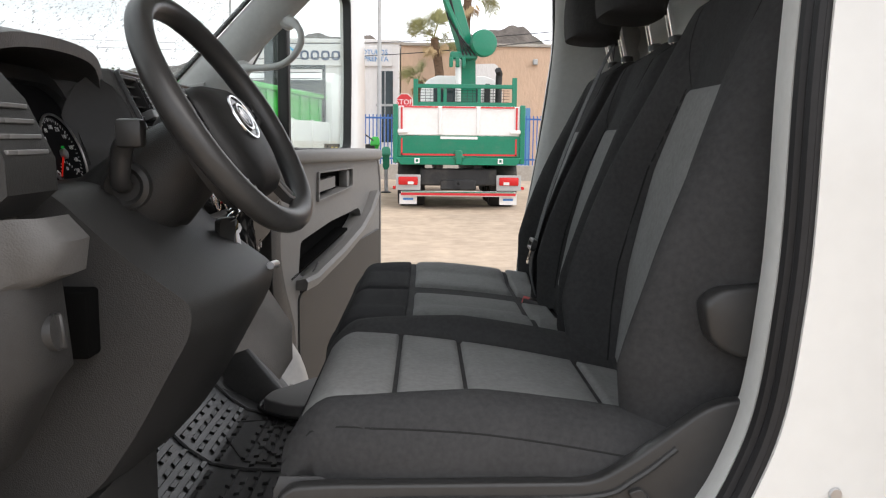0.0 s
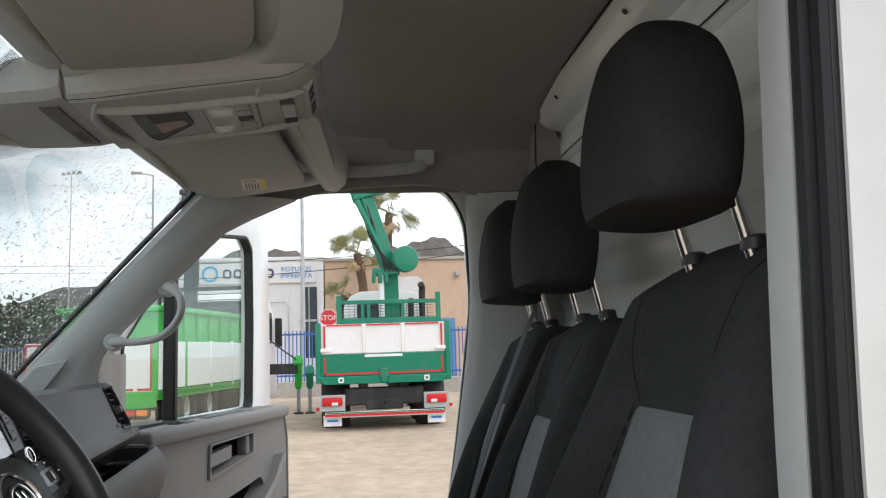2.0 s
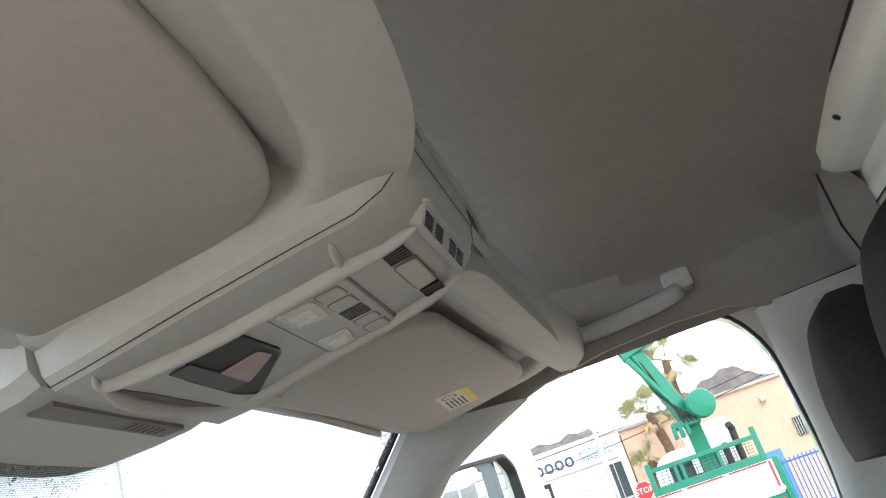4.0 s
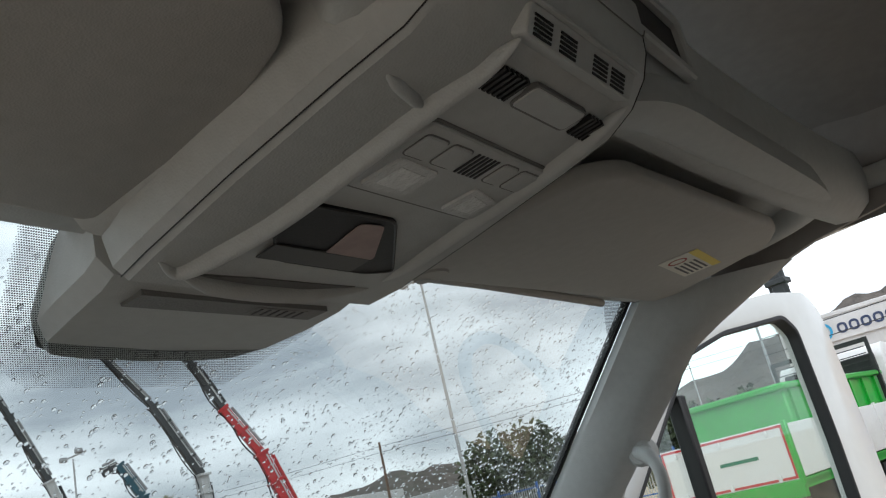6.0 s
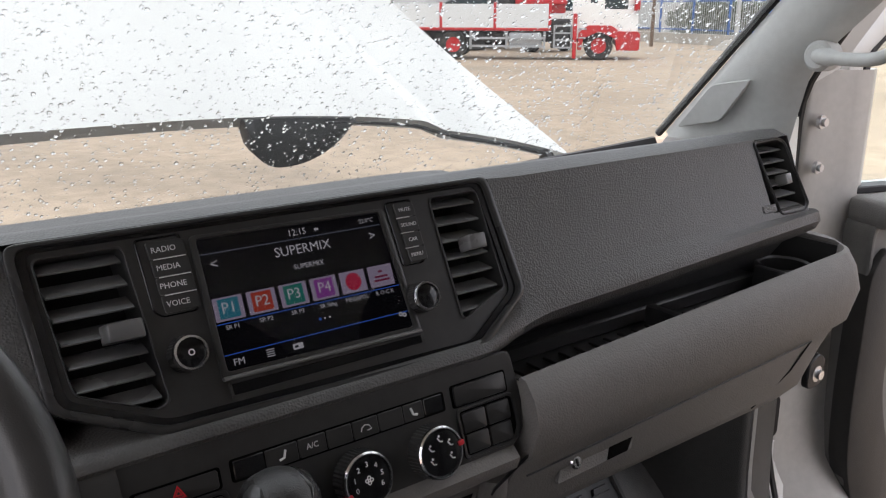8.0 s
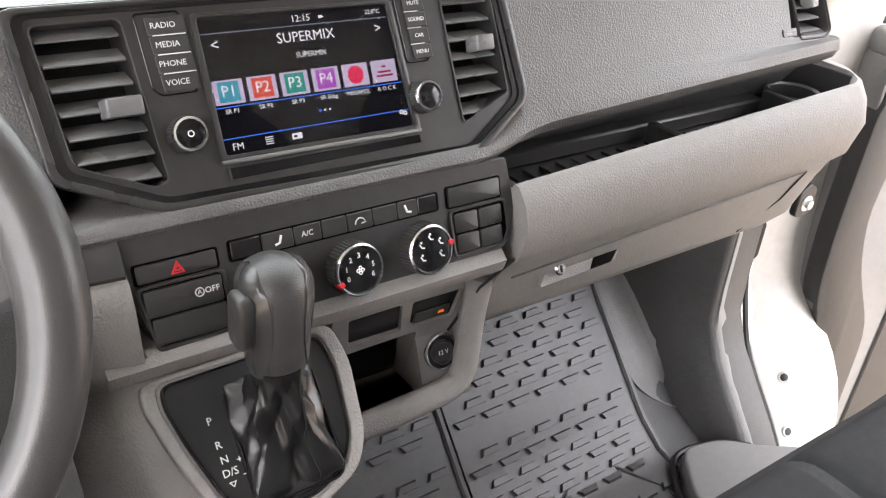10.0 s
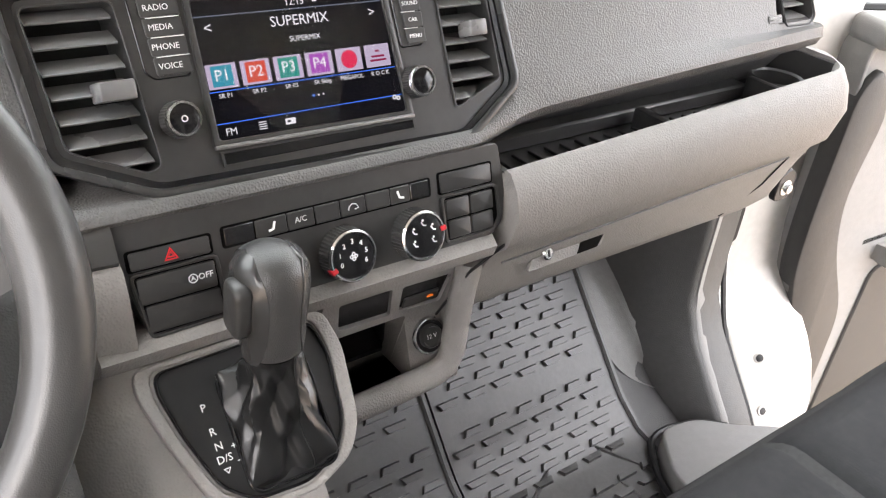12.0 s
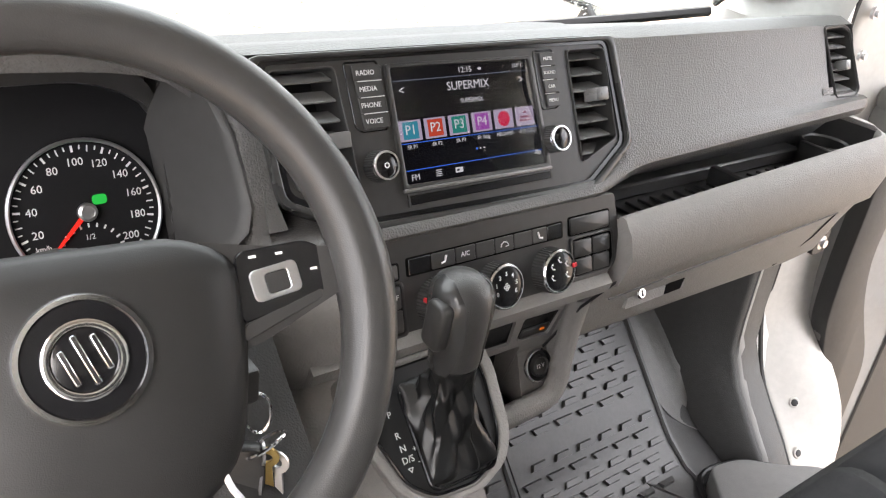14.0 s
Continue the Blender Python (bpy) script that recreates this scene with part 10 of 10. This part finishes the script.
gd = rp("side_guard", merge(*[box(-4.6, -1.9, -0.02, 0.02, 0.42 + 0.28 * i, 0.50 + 0.28 * i) for i in range(2)], *[box(x, x + 0.08, -0.02, 0.02, 0.36, 0.98) for x in (-4.6, -3.3, -1.95)]), STEEL, None, "pale side guard")
rp("tank", box(-3.2, -2.0, 0.05, 0.6, 0.45, 0.95, 0.08, 2), STEEL)
rp("ladder", merge(*[box(-1.6, -0.95, -0.05, 0.0, 0.4 + 0.25 * i, 0.46 + 0.25 * i) for i in range(4)], box(-1.6, -1.54, -0.05, 0, 0.4, 1.2), box(-1.0, -0.94, -0.05, 0, 0.4, 1.2)), STEEL)
axl = RT.to_3x3() @ Vector((0, 1, 0))
for xx, mt in ((0.0, TRED), (-5.2, TRED), (-6.5, TRED)):
    for yv in (0.22, 2.1):
        wheel_on(rt, RT @ Vector((xx, yv, 0.5)), 0.5, 0.36, axl, mt)
rp("outrigger", merge(box(-0.92, -0.78, -0.15, 0.0, 0.05, 1.6, 0.02, 1)), TRED, None, "red outrigger leg")


def boom_path(parent, pts, w0, w1, mats, label):
    """A telescopic boom: squared sections with collars, a ram and pale side rails."""
    k = len(pts) - 1
    for i, (a, b) in enumerate(zip(pts, pts[1:])):
        a, b = Vector(a), Vector(b)
        w = (w0 + (w1 - w0) * i / max(1, k - 1)) * 0.60
        mt = mats[min(i, len(mats) - 1)]
        d = b - a
        n = max(2, int(d.length / 0.8))
        bits = [bar(a, b, w, w * 1.1, 0.02)]
        for q in range(n):
            p0 = a + d * ((q + 0.9) / n)
            g = w * (1.35 - 0.12 * (q % 2))
            bits.append(bar(p0, p0 + d.normalized() * 0.10, g, g * 1.15, 0.01))
        sec = part("boom_section", merge(*bits), mt, parent, label)
        side = d.cross(Vector((0, 0, 1))).normalized()
        up_ = side.cross(d).normalized()
        off = up_ * w * 0.95 + side * w * 0.1
        part("ram", tube([a + off + d * 0.05, a + d * 0.9 + off], w * 0.2, 8), STEEL if i else mats[-1], sec, "hydraulic ram")
        part("side_rail", merge(*[bar(a + side * s_ * w * 0.55 + up_ * w * 0.3 + d * 0.08, a + d * 0.92 + side * s_ * w * 0.55 + up_ * w * 0.3, 0.03, 0.05) for s_ in (-1, 1)]), PALEBOOM, sec, "pale pipe run")
        hs = [a + up_ * w * (-0.75 - 0.25 * math.sin(math.pi * t * 2)) + d * t for t in [j / 10 for j in range(11)]]
        part("hose", tube(hs, 0.03, 6), CHASSIS, sec, "black hose")


boom_path(rt, [(-22.0, 21.2, 2.4), (-22.1, 21.1, 3.4)], 0.75, 0.6, [TRED], "red slewing column")
boom_path(rt, [(-22.0, 21.1, 3.3), (-22.35, 20.45, 5.4), (-22.9, 19.5, 7.2)], 0.62, 0.48, [TRED, TRED], "red boom section")
boom_path(rt, [(-22.9, 19.5, 7.2), (-23.25, 18.7, 8.9), (-23.8, 17.4, 11.6), (-24.3, 16.2, 14.0)], 0.40, 0.26, [BOOM, BOOM, BOOM], "dark boom section")

# ---- other cranes behind ----
def crane(p, sections, label, bed_mat, mats, w0, w1):
    c = thing("crane_truck", label, "truck", p, group="parked crane trucks")
    x, y, z = p
    part("bed", box(x - 3.2, x + 2.2, y - 1.2, y + 1.2, z + 1.0, z + 1.5, 0.03, 1), bed_mat, c, "flat bed")
    part("cab", box(x + 2.4, x + 4.3, y - 1.2, y + 1.2, z + 0.6, z + 2.8, 0.2, 2), TWHITE, c, "white cab")
    part("cab_window", box(x + 2.7, x + 4.34, y - 1.22, y + 1.0, z + 1.7, z + 2.4, 0.05, 1), CABGLASS, c, "dark cab window")
    for xx in (-2.4, -1.2, 3.3):
        wheel_on(c, (x + xx, y - 1.0, z + 0.5), 0.5, 0.34, (0, 1, 0))
        wheel_on(c, (x + xx, y + 1.0, z + 0.5), 0.5, 0.34, (0, 1, 0))
    part("column", box(sections[0][0] - 0.35, sections[0][0] + 0.35, sections[0][1] - 0.35, sections[0][1] + 0.35, z + 1.4, sections[0][2] + 0.3, 0.04, 1), mats[0], c)
    boom_path(c, sections, w0, w1, mats, "boom section")
    return c


crane((-29.8, 25.2, ground_z(-30, 25)), [(-30.7, 24.6, 2.0), (-30.7, 24.4, 6.0), (-31.3, 22.7, 9.4), (-32.1, 20.0, 12.9)], "white truck with a raised dark crane boom", PALEBOOM, [PALEBOOM, BOOM, BOOM], 0.75, 0.36)
crane((-38.0, 24.0, ground_z(-38, 24)), [(-37.9, 22.9, 3.6), (-38.3, 21.6, 7.6), (-38.5, 20.0, 10.9), (-38.5, 17.2, 15.8)], "truck with a tall raised black crane boom", PALEBOOM, [PALEBOOM, BOOM, BOOM], 0.62, 0.34)
crane((-33.5, 24.0, ground_z(-33, 24)), [(-32.0, 22.9, 2.0), (-32.2, 22.3, 5.6), (-32.5, 21.5, 7.1), (-32.9, 21.0, 6.9)], "truck with a folded blue crane", PALEBOOM, [TEAL, TEAL, BOOM], 0.62, 0.5)
crane((-50, 22.0, ground_z(-50, 22)), [(-49.9, 21.4, 5.0), (-49.9, 20.9, 7.5), (-50.1, 19.2, 10.6)], "distant truck with a thin raised boom", PALEBOOM, [BOOM, BOOM], 0.4, 0.3)
tb = thing("skip_container", "raised dark and pale steel skip behind the red truck", "skip", (-29.6, 22.8, -0.1))
part("body", bev(box(-30.2, -29.0, 21.9, 23.5, 2.9, 4.4), 0.03, 1), surf("dark_red_brown_panel", (0.05, 0.03, 0.03), 0.6, bump=0), tb, "dark panel")
part("ramp", bar((-31.8, 20.8, 1.6), (-28.6, 23.8, 3.4), 0.12, 1.1, 0.02), PALEBOOM, tb, "pale sloping side board")
part("frame", box(-30.6, -28.8, 21.6, 23.6, -0.1, 1.8, 0.05, 1), CHASSIS, tb)

for p, h, heads, lab in (((-18.3, 26.9, -0.08), 11.2, 4, "tall floodlight mast with four lamps"), ((-27.6, 16.5, -0.12), 6.8, 2, "short floodlight mast with two lamps"), ((-9.6, 42.0, 0.0), 11.0, 0, "tall grey lamp post by the fence"), ((-30, 92, 0.0), 22.0, 4, "distant sports ground floodlight mast")):
    lamp_post(p, h, heads, lab, 0.055 if h < 8 else 0.085)
po = thing("utility_pole", "dark wooden utility pole by the fence", "utility pole", (-20.4, 25.2, -0.1))
part("pole", tube([(-27.0, 32.6, -0.1), (-26.9, 32.5, 6.0)], [0.09, 0.06], 8), BARK, po)
for k, (z0, z1) in enumerate(((5.8, 8.0), (5.5, 7.6))):
    part("cable", tube([(-26.9 + 45 * t, 32.5 + 22 * t, z0 + (z1 - z0) * t - 2.0 * t * (1 - t)) for t in [i / 12 for i in range(13)]], 0.010, 5), CHASSIS, po, "sagging cable")
    part("cable", tube([(-26.9 - 45 * t, 32.5 - 2 * t, z0 + (z1 - z0) * t - 2.0 * t * (1 - t)) for t in [i / 12 for i in range(13)]], 0.010, 5), CHASSIS, po, "sagging cable")

palm((-36.5, 21.2, -0.12), 4.9, 1.05, 34, "palm tree behind the parked cranes", 11)
palm((-37.0, 24.5, -0.12), 4.6, 1.1, 34, "palm tree with a ragged crown", 12)
palm((-36.0, 26.0, -0.12), 5.1, 1.05, 34, "palm tree beside a blue crane", 13)


def clump(name, p, rx, ry, h, n, label, seed, trunk=True):
    rnd = random.Random(seed)
    c = thing(name, label, "tree" if trunk else "bush", p, group="trees beyond the fence")
    x, y, z = p
    if trunk:
        part("trunk", tube([(x, y, z), (x + 0.1, y, z + h * 0.35), (x - 0.1, y, z + h * 0.6)], [0.22, 0.16, 0.08], 8), BARK, c, "brown trunk")
        for k in range(5):
            a = k * 1.3 + seed
            part("limb", tube([(x, y, z + h * 0.35), (x + math.cos(a) * rx * 0.5, y + math.sin(a) * ry * 0.5, z + h * 0.7)], [0.09, 0.03], 6), BARK, c)
    bm = bmesh.new()
    for i in range(n * 3):
        a, b_, r = rnd.uniform(0, 6.28), rnd.uniform(-1, 1), rnd.uniform(0.35, 1) ** 0.5
        lump = 1 + 0.25 * math.sin(3 * a + seed) + 0.2 * math.sin(5 * a + 2 * b_)
        q = Vector((x + rx * r * lump * math.cos(a) * math.sqrt(1 - b_ * b_), y + ry * r * lump * math.sin(a) * math.sqrt(1 - b_ * b_), z + h * (0.62 if trunk else 0.45) + h * 0.42 * b_ * r * lump))
        s = rnd.uniform(0.10, 0.24)
        u = Vector((rnd.uniform(-1, 1), rnd.uniform(-1, 1), rnd.uniform(-1, 1))).normalized() * s
        w = u.cross(Vector((rnd.uniform(-1, 1), rnd.uniform(-1, 1), rnd.uniform(-1, 1)))).normalized() * s * 0.6
        bm.faces.new([bm.verts.new(q - u), bm.verts.new(q + w), bm.verts.new(q + u), bm.verts.new(q - w)])
    part("crown", bm, LEAF, c, "small grey-green leaves")
    return c


clump("tree", (-23.5, 39.5, 0), 2.6, 2.2, 5.0, 2600, "grey-green tree beyond the fence", 21)
clump("tree", (-15.2, 41, 0), 2.4, 2.2, 4.2, 2200, "rounded grey-green tree beyond the fence", 22)
clump("tree", (-10.5, 38.5, 0), 2.0, 1.8, 3.6, 1800, "small bushy tree by the road", 23)
clump("bush", (-24, 41, 0), 2.4, 1.2, 2.6, 1500, "low bush along the fence", 24, False)
clump("bush", (-31, 43, 0), 3.0, 1.2, 2.4, 1500, "low bush along the far fence", 25, False)
clump("tree", (-7.2, 44, 0), 1.8, 1.8, 4.0, 1500, "small tree in front of the hill", 26)

sh = thing("warehouse", "pale grey metal warehouse behind the trucks", "warehouse", (-60, 62, 0))
part("wall", plate([(-14, 0), (14, 0), (14, 5.0), (0, 6.0), (-14, 5.0)], -20, 0, frame_at((-58, 50, 0), (0.72, 0.69, 0), (0, 0, 1)), 0.05, 1), PALEBOOM, sh)
sh2 = thing("shed", "low white shed with a plain sign beyond the fence", "shed", (-36, 50, 0))
part("wall", box(-40, -33, 48, 54, -0.2, 2.6, 0.05, 1), WALLW, sh2)
part("roof", plate([(-4, 2.5), (4, 2.5), (3, 3.6), (-3, 3.6)], -6.5, 0.3, frame_at((-36.5, 48, 0), (1, 0, 0), (0, 0, 1)), 0.05, 1), PALEBOOM, sh2)
part("sign", box(-36.2, -33.4, 47.85, 47.95, 0.9, 2.3), TWHITE, sh2, "white sign with plain dark bar")
part("sign_bar", box(-35.8, -33.8, 47.8, 47.85, 1.4, 1.8), BOOM, sh2)

# concrete blocks and cones along the fence
for i, (x, y) in enumerate(((-19, 31.5), (-16.5, 31.0), (-22.5, 32.5))):
    solo("rubble_mound", loft([[(x + (0.9 - 0.7 * k) * math.cos(a) * (1 + 0.2 * math.sin(3 * a + i)), y + (0.6 - 0.45 * k) * math.sin(a), ground_z(x, y) - 0.05 + 0.5 * k) for a in [2 * math.pi * j / 14 for j in range(14)]] for k in (0, 0.4, 0.8, 1.0)]), CONC, "low mound of pale rubble by the fence", "rubble", group="rubble mounds")


# ---- hills ----
def ridge(name, a0, a1, dist, heights, mat_, label, depth=250):
    n = 90
    bm = bmesh.new()
    rows = []
    for k, (dd, hh) in enumerate(((0.80, 0.0), (0.88, 0.35), (0.95, 0.75), (1.0, 1.0), (1.1, 0.6), (1.25, -0.1))):
        row = []
        for i in range(n + 1):
            t = i / n
            a = radians(a0 + (a1 - a0) * t)
            q = t * (len(heights) - 1)
            j = min(int(q), len(heights) - 2)
            f = q - j
            f = f * f * (3 - 2 * f)
            h = heights[j] * (1 - f) + heights[j + 1] * f
            rough = noise.noise(Vector((a * 22, dd * 9, dist * 0.01))) * 0.12 + noise.noise(Vector((a * 70, dd * 30, 2.0))) * 0.05
            r = dist * dd * (1 + 0.03 * math.sin(9 * a + dist))
            row.append(bm.verts.new((-math.sin(a) * r, math.cos(a) * r, h * hh * (1 + rough * (0.4 + hh)) - 0.4)))
        rows.append(row)
    for p, q in zip(rows, rows[1:]):
        for i in range(n):
            bm.faces.new((p[i], p[i + 1], q[i + 1], q[i]))
    return solo(name, bm, mat_, label, "hills", "structure", angle=180)


# angles are turned to the left of straight across the van
ridge("backdrop_hills", -25, 4, 500, [50, 62, 61, 58, 62, 60, 70, 62, 56, 50], HILL, "dry brown hill behind the buildings")
ridge("backdrop_hills_front", 3, 66, 480, [60, 58, 54, 42, 34, 29, 26, 30, 32, 26, 20, 15, 11, 7, 4], HILL, "dry scrubby hills beyond the yard")
ridge("backdrop_hills_far", -30, 120, 900, [60, 70, 66, 58, 46, 38, 34, 30, 30, 24, 26, 18, 20, 14, 12], HILLF, "far hills, haze in their pale grey colour")
